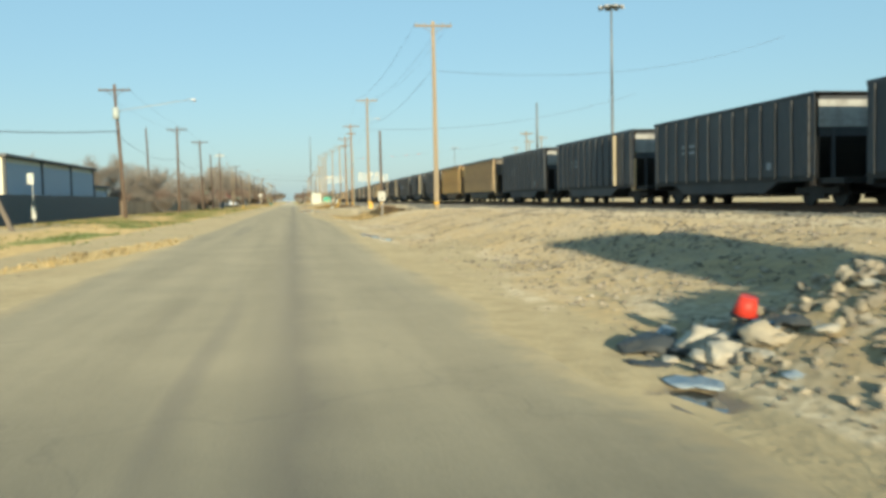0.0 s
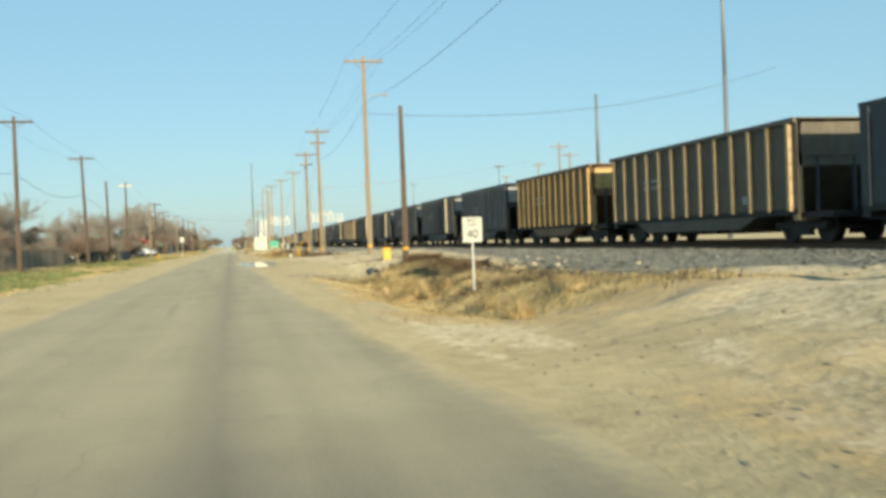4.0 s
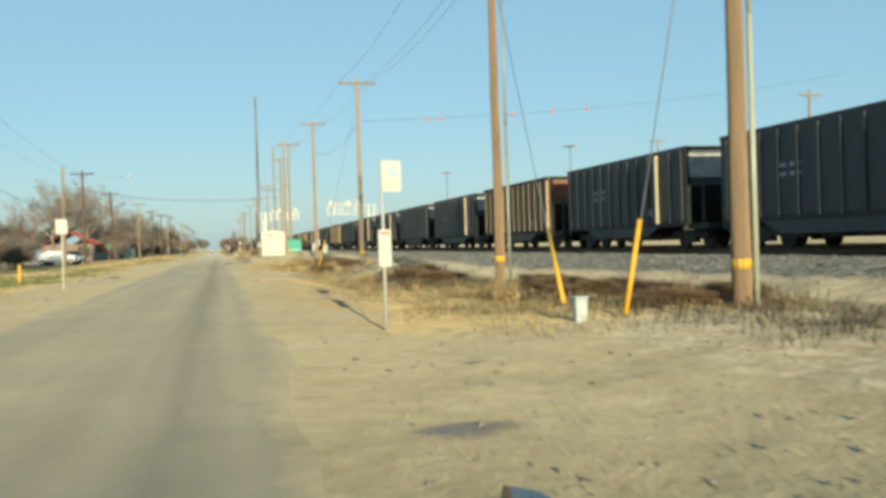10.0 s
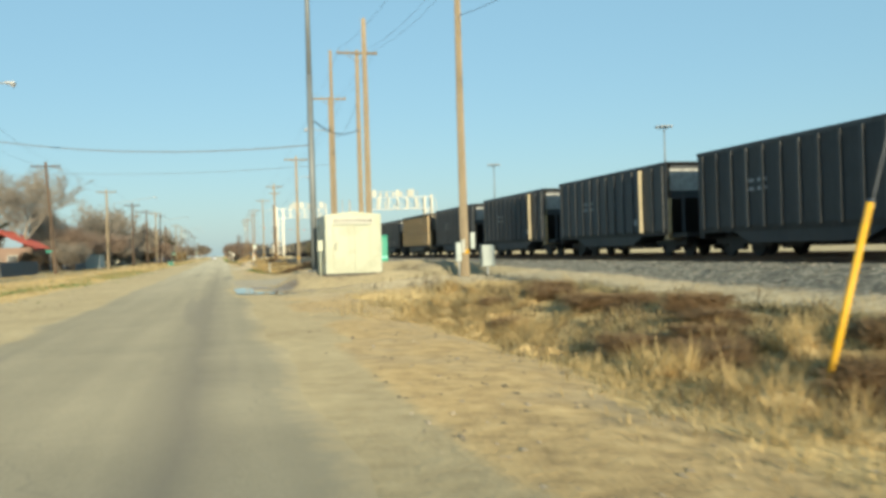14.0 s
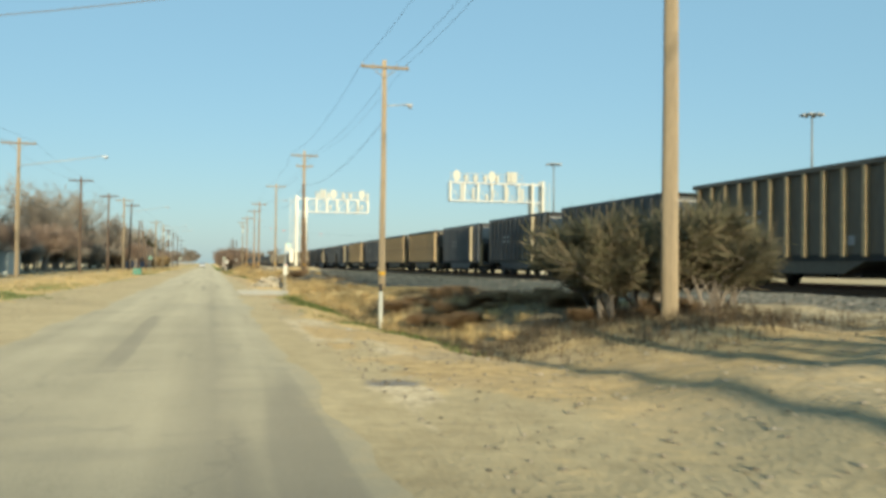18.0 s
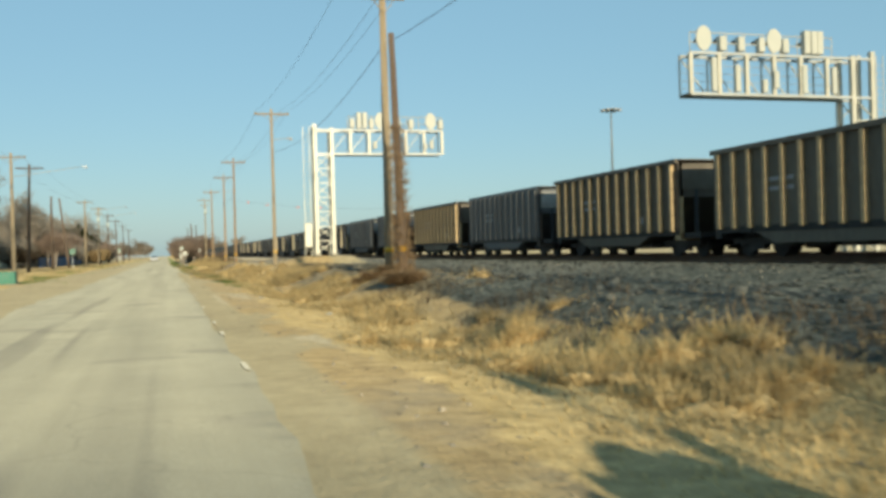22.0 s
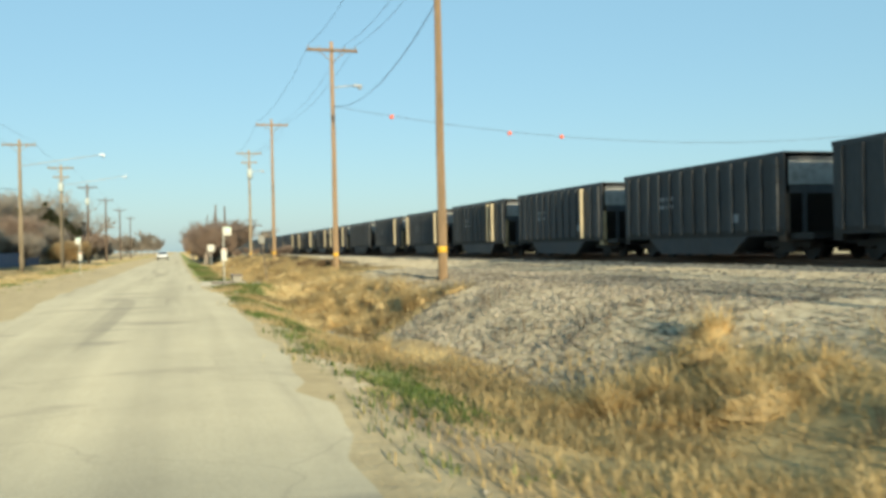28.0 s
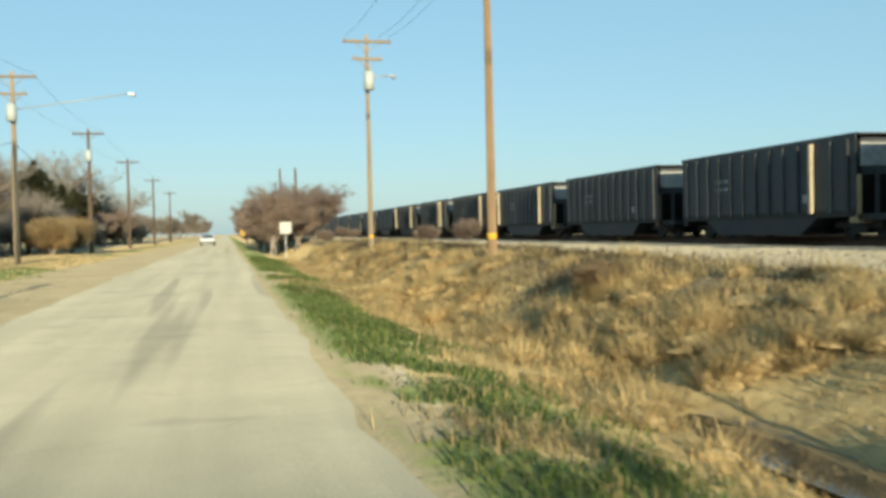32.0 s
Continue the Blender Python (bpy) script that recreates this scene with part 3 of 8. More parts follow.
# ---- ground ----
gx = np.concatenate([[-2600, -1200, -600, -300, -160, -100, -70, -50, -38, -30], np.arange(-25, -9, 0.8), np.arange(-9, 14.6, 0.22), np.arange(14.6, 26, 0.8), [28, 32, 40, 52, 70, 100, 160, 300, 600, 1200, 2600]])
gy = np.concatenate([[-1500, -600, -250, -100, -50, -25, -12], np.arange(-6, 470, 0.42), np.arange(470, 560, 1.5), [570, 590, 620, 680, 760, 900, 1100, 1400, 2000, 3000, 4200]])
GX, GY = np.meshgrid(gx, gy)
GZ = rough_land(GX, GY)
nx_, ny_ = len(gx), len(gy)
quad = np.arange(nx_ * ny_).reshape(ny_, nx_)
gfaces = np.stack([quad[:-1, :-1], quad[:-1, 1:], quad[1:, 1:], quad[1:, :-1]], -1).reshape(-1, 4)
gme = bpy.data.meshes.new("ground")
gme.from_pydata(np.stack([GX, GY, GZ], -1).reshape(-1, 3).tolist(), [], gfaces.tolist())
gme.polygons.foreach_set("use_smooth", [True] * len(gme.polygons))
gme.materials.append(M["ground"])

D_AT = np.interp(GY, DITCH_Y, DITCH_Z)
E_AT, L_AT = np.interp(GY, EDGE_Y, EDGE_X), np.interp(GY, LEFT_Y, LEFT_X)
# where dry turf grows, by stretches along the road on the ditch side
TURF_Y = [0, 73, 79, 100, 106, 148, 154, 177, 181, 188, 193, 216, 221, 260, 265, 283, 291, 297, 350, 372, 378, 480]
TURF_K = [0, 0, 1, 1, 0, 0, .9, 1, .12, .12, 1, 1, 0, 0, 1, 1, .9, 1, 1, .8, 1, 1]


def turf_at(x, y):
    e, k = np.interp(y, EDGE_Y, EDGE_X), np.interp(y, TURF_Y, TURF_K)
    inner = e + 0.7 + 0.1 * bell(y, 88, 16) + 1.2 * bell(y, 333, 11) + 2.0 * bell(y, 208, 16) + 1.5 * bell(y, 165, 10)
    inner = inner - .55 * smooth(380, 388, y) + 1.3 * (fbm(x * .8, y * .45, 63) - .45)
    outer = 10.6 - 3.4 * bell(y, 384, 18) - 1.8 * bell(y, 330, 30) - 2.6 * bell(y, 180, 9) - .8 * bell(y, 430, 20)
    outer = outer - 3.7 * smooth(286, 293, y) * smooth(352, 344, y) - 3.9 * smooth(348, 354, y) * smooth(406, 400, y) * (1 - .8 * bell(y, 384, 18)) - .8 * smooth(400, 412, y)
    right = k * smooth(inner, inner + 0.9, x) * smooth(outer + 0.8, outer - 0.8, x)
    right = right * (1 - smooth(374, 378, y) * smooth(387.2, 385.6, y + .5 * (fbm(x, y, 64) - .5)) * smooth(4.1, 4.6, x))
    right = right * (1 - smooth(181, 184, y) * smooth(200, 194, y) * smooth(6.6, 7.2, x))
    lx = np.interp(y, LEFT_Y, LEFT_X)
    left = smooth(lx - 2.4, lx - 4.5, x) * (0.35 + 0.65 * smooth(-14, -9, -np.abs(x)))
    left = left + 1.2 * smooth(1.25, .8, np.hypot((x + 5.4 - .12 * (y - 38)) / 0.75, (y - 39) / 8.5))
    return np.clip(right + left, 0, 1)


def green_at(x, y):
    e = np.interp(y, EDGE_Y, EDGE_X)
    band = np.interp(y, [255, 258, 275, 340, 350, 357, 362, 378, 390, 397, 403, 412, 428, 470], [3.9, 3.7, 3.4, 3.2, 3.3, 3.2, 3.0, 2.7, 2.5, 2.25, 2.0, 1.78, 1.66, 1.6])
    wide = np.interp(y, [255, 290, 336, 362, 385, 470], [.55, .6, .45, .7, .95, .95])
    much = np.interp(y, [254, 258, 281, 285, 334, 338, 347, 350, 360, 366, 386, 393], [0, .95, .95, 0, 0, .75, .8, 1, 1, .5, .75, 1])
    right = much * bell(x, band, wide) * smooth(0.42 - .08 * smooth(390, 398, y) - .10 * smooth(408, 413, y) - .11 * bell(y, 355, 7), 0.56 - .08 * smooth(390, 398, y) - .10 * smooth(408, 413, y) - .11 * bell(y, 355, 7), fbm(x * 0.7, y * 0.4, 21))
    lx = np.interp(y, LEFT_Y, LEFT_X)
    left = 0.85 * smooth(-8.2, -9.4, x) * smooth(-19, -16, x) * smooth(60, 70, y) * smooth(240, 190, y) * smooth(0.34, 0.5, fbm(x * 0.35, y * 0.12, 37)) + 0.8 * bell(x, lx - 4.6, 1.6) * smooth(0.40, 0.6, fbm(x * 0.4, y * 0.15, 31))
    return np.clip(right + left, 0, 1)


TURF, GREEN = turf_at(GX, GY), green_at(GX, GY)
BALLAST = smooth(11.2, 12.8, GX) * smooth(24, 21, GX) + 0.9 * smooth(8.6, 9.6, GX + 1.2 * (fbm(GX * .4, GY * .2, 5) - .5)) * (bell(GY, 318, 24) + 0.75 * bell(GY, 88, 14) + 0.5 * bell(GY, 190, 25)) * smooth(24, 21, GX) * (1 - bell(GY, 354, 6))
SLAG = 1.1 * smooth(5.9, 6.9, GX + 1.3 * bell(GY, 332, 13) + 0.9 * (fbm(GX * .5, GY * .3, 6) - .5)) * smooth(24, 21, GX) * smooth(262, 270, GY) * smooth(351, 346, GY) * smooth(5.9, 6.9, GX + 1.3 * bell(GY, 332, 13) - 2.2 * smooth(292, 284, GY))
BALLAST = BALLAST * (1 - 0.85 * smooth(360, 374, GY) * smooth(13.8, 13.2, GX)) * (1 - 0.8 * smooth(75, 60, GY) * smooth(13.8, 13.2, GX)) * (1 - 0.7 * bell(GY, 130, 20) * smooth(13.6, 13.0, GX))
GRAVEL = np.clip(0.55 * smooth(E_AT + 2.5, E_AT + 4.5, GX) * smooth(14, 12, GX) + 0.32 * bell(GY, 55, 24) + 0.1 * bell(GX, E_AT + 1.5, 1.2) * bell(GY, 85, 14) + smooth(372, 378, GY) * smooth(4.4 + 2.6 * smooth(385.5, 388, GY), 5.0 + 3.0 * smooth(385.5, 388, GY), GX) + 0.9 * bell(GY, 187, 9) * smooth(2, 4, GX), 0, 1) * smooth(25, 14, GX)
berm = 1 - .95 * bell(GY, 353.5, 4.5) * bell(GX, 9.8, 3.0)
GRAVEL = np.clip(GRAVEL + .75 * (1 - .7 * smooth(98, 104, GY) * smooth(182, 170, GY)) * (1 - .85 * smooth(326, 334, GY) * smooth(378, 370, GY)) * (1 - .8 * bell(GY, 86, 14)) * smooth(.42, .58, fbm(GX * .6, GY * .25, 77)) * smooth(E_AT, E_AT + .5, GX) * smooth(E_AT + 4, E_AT + 2.5, GX), 0, 1) * berm
BALLAST, SLAG = BALLAST * berm, SLAG * berm * (1 - .52 * smooth(306, 318, GY))
# tan soil with straw litter between the road and the ditch, by stretches
LITTER_K = np.interp(GY, [0, 66, 70, 78, 100, 106, 150, 156, 178, 186, 196, 216, 221, 245, 256, 282, 291, 296, 430], [.5, .5, .3, .85, .85, .15, .15, .8, .6, .25, .8, .8, .35, .25, .85, .85, .6, 1, 1])
LITTER = LITTER_K * smooth(E_AT + .1, E_AT + .9, GX) * smooth(11.5 - 4.6 * smooth(352, 362, GY), 9.5 - 4.2 * smooth(352, 362, GY), GX) * (1 - .9 * smooth(372, 378, GY) * smooth(387.5, 386, GY) * smooth(4.2, 4.8, GX))
LITTER = LITTER * (1 - .6 * (1 - bell(GY, 294, 6)) * smooth(.5, .6, fbm(GX * .75, GY * .3, 19)) * smooth(E_AT + 2.6, E_AT + 1.2, GX))
LITTER = np.maximum(LITTER, .38 * bell(GY, 353.5, 5) * bell(GX, 9.8, 3.2))
MOUND = smooth(4.6, 3.9, np.hypot((GX - 5.9) / np.where(GX < 5.9, .95, 2.2), (GY - 227.6) / np.where(GY < 227.6, .92, 1.7)))
LITTER, GRAVEL = LITTER * (1 - MOUND), GRAVEL * (1 - MOUND)
# dark rotting plant litter in the hollows under the brush, with bush shade painted in
# the y 255-279 term follows the shade that the scrub bushes cast
HUMUS_SHADE = .6 * bell(GX, 7.4, 1.7) * (smooth(255, 259, GY) * smooth(279, 270, GY)) + .8 * bell(GX, 8.9, 1.1) * bell(GY, 99, 9) + .8 * bell(GX, 8.4, 1.2) * bell(GY, 157, 7) + .12 * bell(GX, 8.2, 1.3) * bell(GY, 205, 9) + .3 * bell(GX, 8.0, 2.0) * bell(GY, 191, 8) + .95 * bell(GX, 5.8, .6) * bell(GY, 184.9, 2.5) + .6 * bell(GX, 6.8, 1.3) * smooth(406, 414, GY)
WET = np.zeros_like(GX)
for px_, py_, rx_, ry_ in PUDDLES:
    WET = np.maximum(WET, (0.8 if py_ < 300 else .62) * np.clip((1.5 if py_ < 300 else 1.25) - 1.1 * np.hypot((GX - px_) / (rx_ + .12), (GY - py_) / (ry_ + .3)), 0, 1))
WET = np.maximum(WET, .62 * np.clip(1.4 - np.hypot((GX - 3.4) / 2.4, (GY - 222.9) / .6), 0, 1))
for px_, py_, rx_, ry_ in ((1.9, 144.3, .62, .42), (2.9, 147.6, .32, .22), (7.2, 131.5, 1.6, .5), (1.7, 229.2, .85, 1.9), (2.4, 226.2, .8, 1.4), (2.5, 124.0, .75, 3.0), (2.8, 131, .6, 5), (6.3, 123.3, .9, .5), (8.0, 124.0, 1.3, .6)):
    WET = np.maximum(WET, .8 * np.clip(1.35 - np.hypot((GX - px_) / rx_, (GY - py_) / ry_), 0, 1))
WET = np.maximum(WET, .75 * np.clip(1.3 - np.hypot((GX - 1.8) / .55, (GY - 252.4) / .55), 0, 1))
for aname, arr in (("litter", LITTER), ("humus_shade", HUMUS_SHADE), ("turf", TURF), ("green", GREEN), ("ballast", BALLAST), ("slag", SLAG), ("gravel", GRAVEL), ("wet", WET)):
    gme.attributes.new(aname, "FLOAT", "POINT").data.foreach_set("value", np.clip(arr, 0, 1).astype(np.float32).ravel())
tagged(new("ground", gme), "pale dirt and gravel ground with dry roadside turf and ditch", "ground", kind="structure")

# ---- road ----
ry = np.concatenate([np.arange(-40, 500, 0.8), np.arange(500, 1000, 10), [1100, 1300, 1600, 2200, 3000]])
r_e = np.interp(ry, EDGE_Y, EDGE_X) + (fbm(ry * 0.45, ry * 0, 41) - 0.5) * 0.55 * np.interp(ry, [285, 305, 345, 360], [1, .25, .25, .4]) + (fbm(ry * 1.9, ry * 0 + 7, 42) - 0.5) * 0.22
l_e = np.interp(ry, LEFT_Y, LEFT_X) + (fbm(ry * 0.35, ry * 0, 43) - 0.5) * 0.6 + (fbm(ry * 1.7, ry * 0 + 7, 44) - 0.5) * 0.25
cols = 15
rv, rf = [], []
for i in range(len(ry)):
    for j in range(cols):
        k = j / (cols - 1)
        x = l_e[i] + (r_e[i] - l_e[i]) * k
        crown = 0.030 - 0.055 * (2 * k - 1) ** 6 + (fbm(np.array(x * 0.6), np.array(ry[i] * 0.25), 51) - 0.5) * 0.02
        rv.append((x, ry[i], float(crown)))
for i in range(len(ry) - 1):
    for j in range(cols - 1):
        a = i * cols + j
        rf.append((a, a + 1, a + cols + 1, a + cols))
road_me = pymesh("road", rv, rf, M["road"], smooth=True)
rim = [max(0.0, (abs(2 * (i % cols) / (cols - 1) - 1) - 0.70) / 0.30) for i in range(len(rv))]
road_me.attributes.new("rim", "FLOAT", "POINT").data.foreach_set("value", rim)
late = lambda y: float(np.interp(y, [215, 285, 330], [0.0, 0.75, 1.0]))
rim = [k * (1 - .78 * late(v[1])) for k, v in zip(rim, rv)]
road_me.attributes["rim"].data.foreach_set("value", rim)
road_me.attributes.new("seal", "FLOAT", "POINT").data.foreach_set("value", [late(v[1]) for v in rv])
tagged(new("road", road_me), "worn pale two-lane asphalt road with oil line and ragged edges", "road", kind="structure")

# side drives of asphalt and concrete are laid over the ground further down
# ---- standing water ----
for i, (px_, py_, rx_, ry_) in enumerate(PUDDLES):
    n = 56
    pts = []
    for k in range(n):
        a = 2 * math.pi * k / n
        w = 1.15 + 0.5 * (float(fbm(np.array(2.2 * math.cos(a) + 9 * i), np.array(2.2 * math.sin(a)), 61)) - 0.5)
        c, sn = math.cos(a), math.sin(a)
        pts.append((px_ + rx_ * w * math.copysign(abs(c) ** .8, c), py_ + ry_ * w * math.copysign(abs(sn) ** .8, sn)))
    lev = float(np.min(rough_land(np.array([p[0] for p in pts] + [px_]), np.array([p[1] for p in pts] + [py_])))) + (0.11 if 220 < py_ < 228 else 0.085 if 120 < py_ < 140 else 0.06 if py_ < 300 else 0.19)
    me = pymesh("puddle", [(x, y, lev) for x, y in pts], [tuple(range(n))], M["water"])
    tagged(new("puddle", me), "shallow muddy puddle lying beside the road", "puddle", "roadside puddles", "structure")

# ---- railway ----
def strip(name, prof, y0, y1, material, label, step=20.0):
    """A long profile drawn along the line."""
    ys = np.arange(y0, y1 + 0.1, step)
    n = len(prof)
    v = [(x, y, z) for y in ys for x, z in prof]
    f = [(i * n + j, i * n + (j + 1) % n, (i + 1) * n + (j + 1) % n, (i + 1) * n + j) for i in range(len(ys) - 1) for j in range(n)]
    me = pymesh(name, v, f, material)
    return tagged(new(name, me), label, "rail", "rails of the lines", "structure")


for rx in (RAIL_X0, RAIL_X1, 21.2, 22.64):
    strip("rail", [(rx - .07, .70), (rx + .07, .70), (rx + .02, .74), (rx + .02, .83), (rx + .037, .84), (rx + .037, .875), (rx - .037, .875), (rx - .037, .84), (rx - .02, .83), (rx - .02, .74)], -60, 1200, M["rail"], "rusty steel rail on wooden ties")
tv, tf = [], []
for cx in ((RAIL_X0 + RAIL_X1) / 2, 21.92):
    for y in np.arange(0, 560, 0.62):
        w = 1.3 + random.uniform(-.05, .05)
        a = random.uniform(-.02, .02)
        o = len(tv)
        for x_, y_, z_ in ((-w, -.11, .58), (w, -.11, .58), (w, .11, .58), (-w, .11, .58), (-w, -.11, .715), (w, -.11, .715), (w, .11, .715), (-w, .11, .715)):
            tv.append((cx + x_, y + y_ + a * x_, z_))
        tf += [tuple(o + i for i in q) for q in ((4, 5, 6, 7), (0, 1, 5, 4), (1, 2, 6, 5), (2, 3, 7, 6), (3, 0, 4, 7))]
tagged(new("ties", pymesh("ties", tv, tf, M["tie"])), "dark wooden ties under the rails", "ties", kind="stuff")

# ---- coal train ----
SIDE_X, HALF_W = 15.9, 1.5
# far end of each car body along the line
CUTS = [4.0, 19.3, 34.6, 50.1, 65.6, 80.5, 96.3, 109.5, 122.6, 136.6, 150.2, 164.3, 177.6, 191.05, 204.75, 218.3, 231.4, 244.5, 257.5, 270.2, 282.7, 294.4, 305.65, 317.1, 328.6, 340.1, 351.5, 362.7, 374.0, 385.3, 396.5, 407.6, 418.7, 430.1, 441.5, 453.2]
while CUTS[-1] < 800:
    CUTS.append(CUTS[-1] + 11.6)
TAN = {6: "ribs", 7: "brown", 13: "ribs", 19: "ribs", 23: "ribs", 24: "ribs", 26: "ribs"}


def hopper(y0, y1, top, style, far=False):
    """One open-top coal car from y0 to y1; the ends slope in over the trucks."""
    length, rail = y1 - y0, 0.875
    t = thing("coal_car", Matrix.Translation((SIDE_X + HALF_W, (y0 + y1) / 2, rail)), {
        "black": "sooty black open-top coal car with ribbed steel side",
        "strip": "black open-top coal car with pale reflective end posts",
        "ribs": "dark coal car with tan steel posts along its side",
        "brown": "faded brown ribbed open-top coal car"}[style], "railcar", "cars of the coal train")
    # black cars between 295 and 365 m take the paint with haze in it
    skin = M["car_brown"] if style == "brown" else M["car_tan"] if style == "ribs" else M["car_hazed"] if 295 < y0 < 365 else M["car_black"]
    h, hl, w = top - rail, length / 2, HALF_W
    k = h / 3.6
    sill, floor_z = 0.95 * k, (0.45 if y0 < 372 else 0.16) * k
    # body: tub with sloped end sheets, open at the top
    bm = bmesh.new()
    outer = [(-hl, h), (-hl, h * .62), (-hl + 1.9 * k, sill), (-hl + 3.2 * k, floor_z), (hl - 3.2 * k, floor_z), (hl - 1.9 * k, sill), (hl, h * .62), (hl, h)]
    rings = []
    for x in (-w, w):
        rings.append([bm.verts.new((x, y, z)) for y, z in outer])
    bm.faces.new(rings[0])
    bm.faces.new(rings[1][::-1])
    for i in range(len(outer) - 1):
        bm.faces.new((rings[0][i], rings[1][i], rings[1][i + 1], rings[0][i + 1]))
    part("body", bm, skin, t)
    # side plate that hides the slope on the near side, as the wide side sheet does
    bm = bmesh.new()
    for x in (-w - .012, w - .012):
        bm_box(bm, x, x + .024, -hl + .02, hl - .02, sill, h - .02)
    part("side_sheet", bm, skin, t)
    bm = bmesh.new()
    lip = .10 if style in ("ribs", "brown") else 0
    for x in (-w - .03 - lip, w - .09):
        bm_box(bm, x, x + .12 + lip, -hl, hl, h - .1, h + .04)
    for y in (-hl, hl - .1):
        bm_box(bm, -w, w, y, y + .1, h - .1, h + .04)
    part("top_chord", bm, skin, t)
    bm = bmesh.new()
    for x in (-w - .02, w - .1):
        bm_box(bm, x, x + .12, -hl + .05, hl - .05, sill - .12, sill + .06)
    part("side_sill", bm, M["steel_dark"], t)
    # ribs
    n = 13
    deep = .12 if style in ("ribs", "brown") else .06
    rib_me = mesh_of("side_post", bm_box(bmesh.new(), -deep, .0, -.07, .07, 0, h - .1 - sill), M["rib_gold"] if style == "brown" else M["rib_tan"] if style == "ribs" else skin)
    pale_me = mesh_of("side_post", bm_box(bmesh.new(), -.15, .0, -.05, .05, 0, h - .12 - sill), M["rib_pale"])
    if not far:
        for i in range(n):
            y = -hl + .35 + (length - .7) * i / (n - 1)
            pale = style == "strip" and i in (((2, 3), (2, 12), (2,))[round(y0 / 11.3) % 3] if y0 > 380 else (2,))
            part("side_post", pale_me if pale else rib_me, None, t, "pale reflective post" if pale else "", Matrix.Translation((-w - .012, y, sill)))
    # white end sheet over the dark end bay, facing back down the line
    # the sunlit band of the end is partly put into its colour and height
    bm = bmesh.new()
    bm_box(bm, -w + .1, w - .1, -hl - .03, -hl + .0, h * .70, h - .22)
    part("end_sheet", bm, M["rib_gold"] if style == "brown" else M["car_red"] if style == "ribs" and 150 < y0 < 230 else M["car_tan"] if style == "ribs" else M["car_white"], t, "sunlit golden tan end sheet" if style == "brown" else "pale stained end sheet" if style != "ribs" else "rust red end sheet" if 150 < y0 < 230 else "")
    if not far:
        for x_ in (-w + .62, .35):
            part("end_post", bm_box(bmesh.new(), x_ - .05, x_ + .05, -hl - .02, -hl + .06, sill - .1, h * .7), M["end_grey"], t)
    for y, s in ((-hl, -1), (hl, 1)):
        bm = bmesh.new()
        bm_box(bm, -w + .02, -w + .14, min(y, y - s * .12), max(y, y - s * .12), sill - .2, h - .1)
        bm_box(bm, w - .14, w - .02, min(y, y - s * .12), max(y, y - s * .12), sill - .2, h - .1)
        bm_box(bm, -w, w, min(y, y - s * .3), max(y, y - s * .3), sill - .28, sill - .05)
        part("end_frame", bm, M["rib_tan"] if s < 0 and style != "black" else M["pole_dark"] if s < 0 else M["steel_dark"], t)
        bm = bmesh.new()
        bm_box(bm, -.12, .12, min(y, y + s * .12 * length), max(y, y + s * .12 * length), sill - .34, sill - .1)
        part("coupler", bm, M["steel_dark"], t)
    if not far:
        # reporting marks as plain bars, grab irons
        for r in range(2):
            for a in (3.0, 3.7):
                part("marking", bm_box(bmesh.new(), -w - .018, -w - .010, hl - (a + .5) * k, hl - a * k, h * .66 - .26 * r, h * .66 + .11 - .26 * r), M["graffiti"], t)
        part("marking", bm_box(bmesh.new(), -w - .018, -w - .010, -hl + 2.7 * k, -hl + 3.0 * k, sill + .3, sill + .55), M["graffiti"], t)
        iron = mesh_of("grab_iron", bm_tube(bmesh.new(), (0, 0, 0), (0, .42, 0), .014, n=5), M["steel_dark"])
        for z in np.arange(sill + .1, h - .3, .42):
            part("grab_iron", iron, None, t, "", Matrix.Translation((-w - .07, -hl + .08, float(z))))
    if abs(y0 - 138.9) < 1.5:
        # sprayed block letters with no readable shape
        for a, wd, ht, mm in ((147.9, .55, .50, "spray_blue"), (147.2, .62, .66, "graffiti"), (146.4, .66, .74, "graffiti"), (145.6, .60, .70, "graffiti"), (144.85, .55, .62, "graffiti")):
            yl = a - (y0 + y1) / 2
            bm = bmesh.new()
            bm_box(bm, -w - .030, -w - .022, yl - wd / 2, yl + wd / 2, 1.75, 1.75 + ht)
            bmesh.ops.bevel(bm, geom=[e_ for e_ in bm.edges if abs(e_.verts[0].co.x - e_.verts[1].co.x) > .004], offset=.2, segments=3, affect="EDGES")
            part("graffiti", bm, M["spray_white"] if mm == "graffiti" else M[mm], t, "sprayed white block shape" if mm == "graffiti" else "sprayed blue patch")
    # centre sill, trucks
    bm = bmesh.new()
    bm_box(bm, -.25, .25, -hl - length * .17, hl + .05, sill - .35, sill - .05)
    bm_box(bm, -w * .9, w * .9, -hl - length * .10, -hl + .1, sill - .22, sill - .05)
    if not far:
        for yy in np.linspace(-hl * .42, hl * .42, 4):
            bm_box(bm, -w * .8, w * .8, yy - .5 * k, yy + .5 * k, min(.32, floor_z / k) * k, floor_z + .1)
    part("underframe", bm, M["steel_dark"], t)
    for s in (-1, 1):
        yc = s * (hl - 1.15 * k) - .04 * length
        bm = bmesh.new()
        for x in (-.98, .98):
            bm_box(bm, x - .09, x + .09, yc - 1.25 * k, yc + 1.25 * k, .42 * k, .62 * k)
            bm_box(bm, x - .10, x + .10, yc - .42 * k, yc + .42 * k, .22 * k, .66 * k)
        bm_box(bm, -1.0, 1.0, yc - .22, yc + .22, .42 * k, .70 * k)
        truck = part("truck", bm, M["steel_dark"], t)
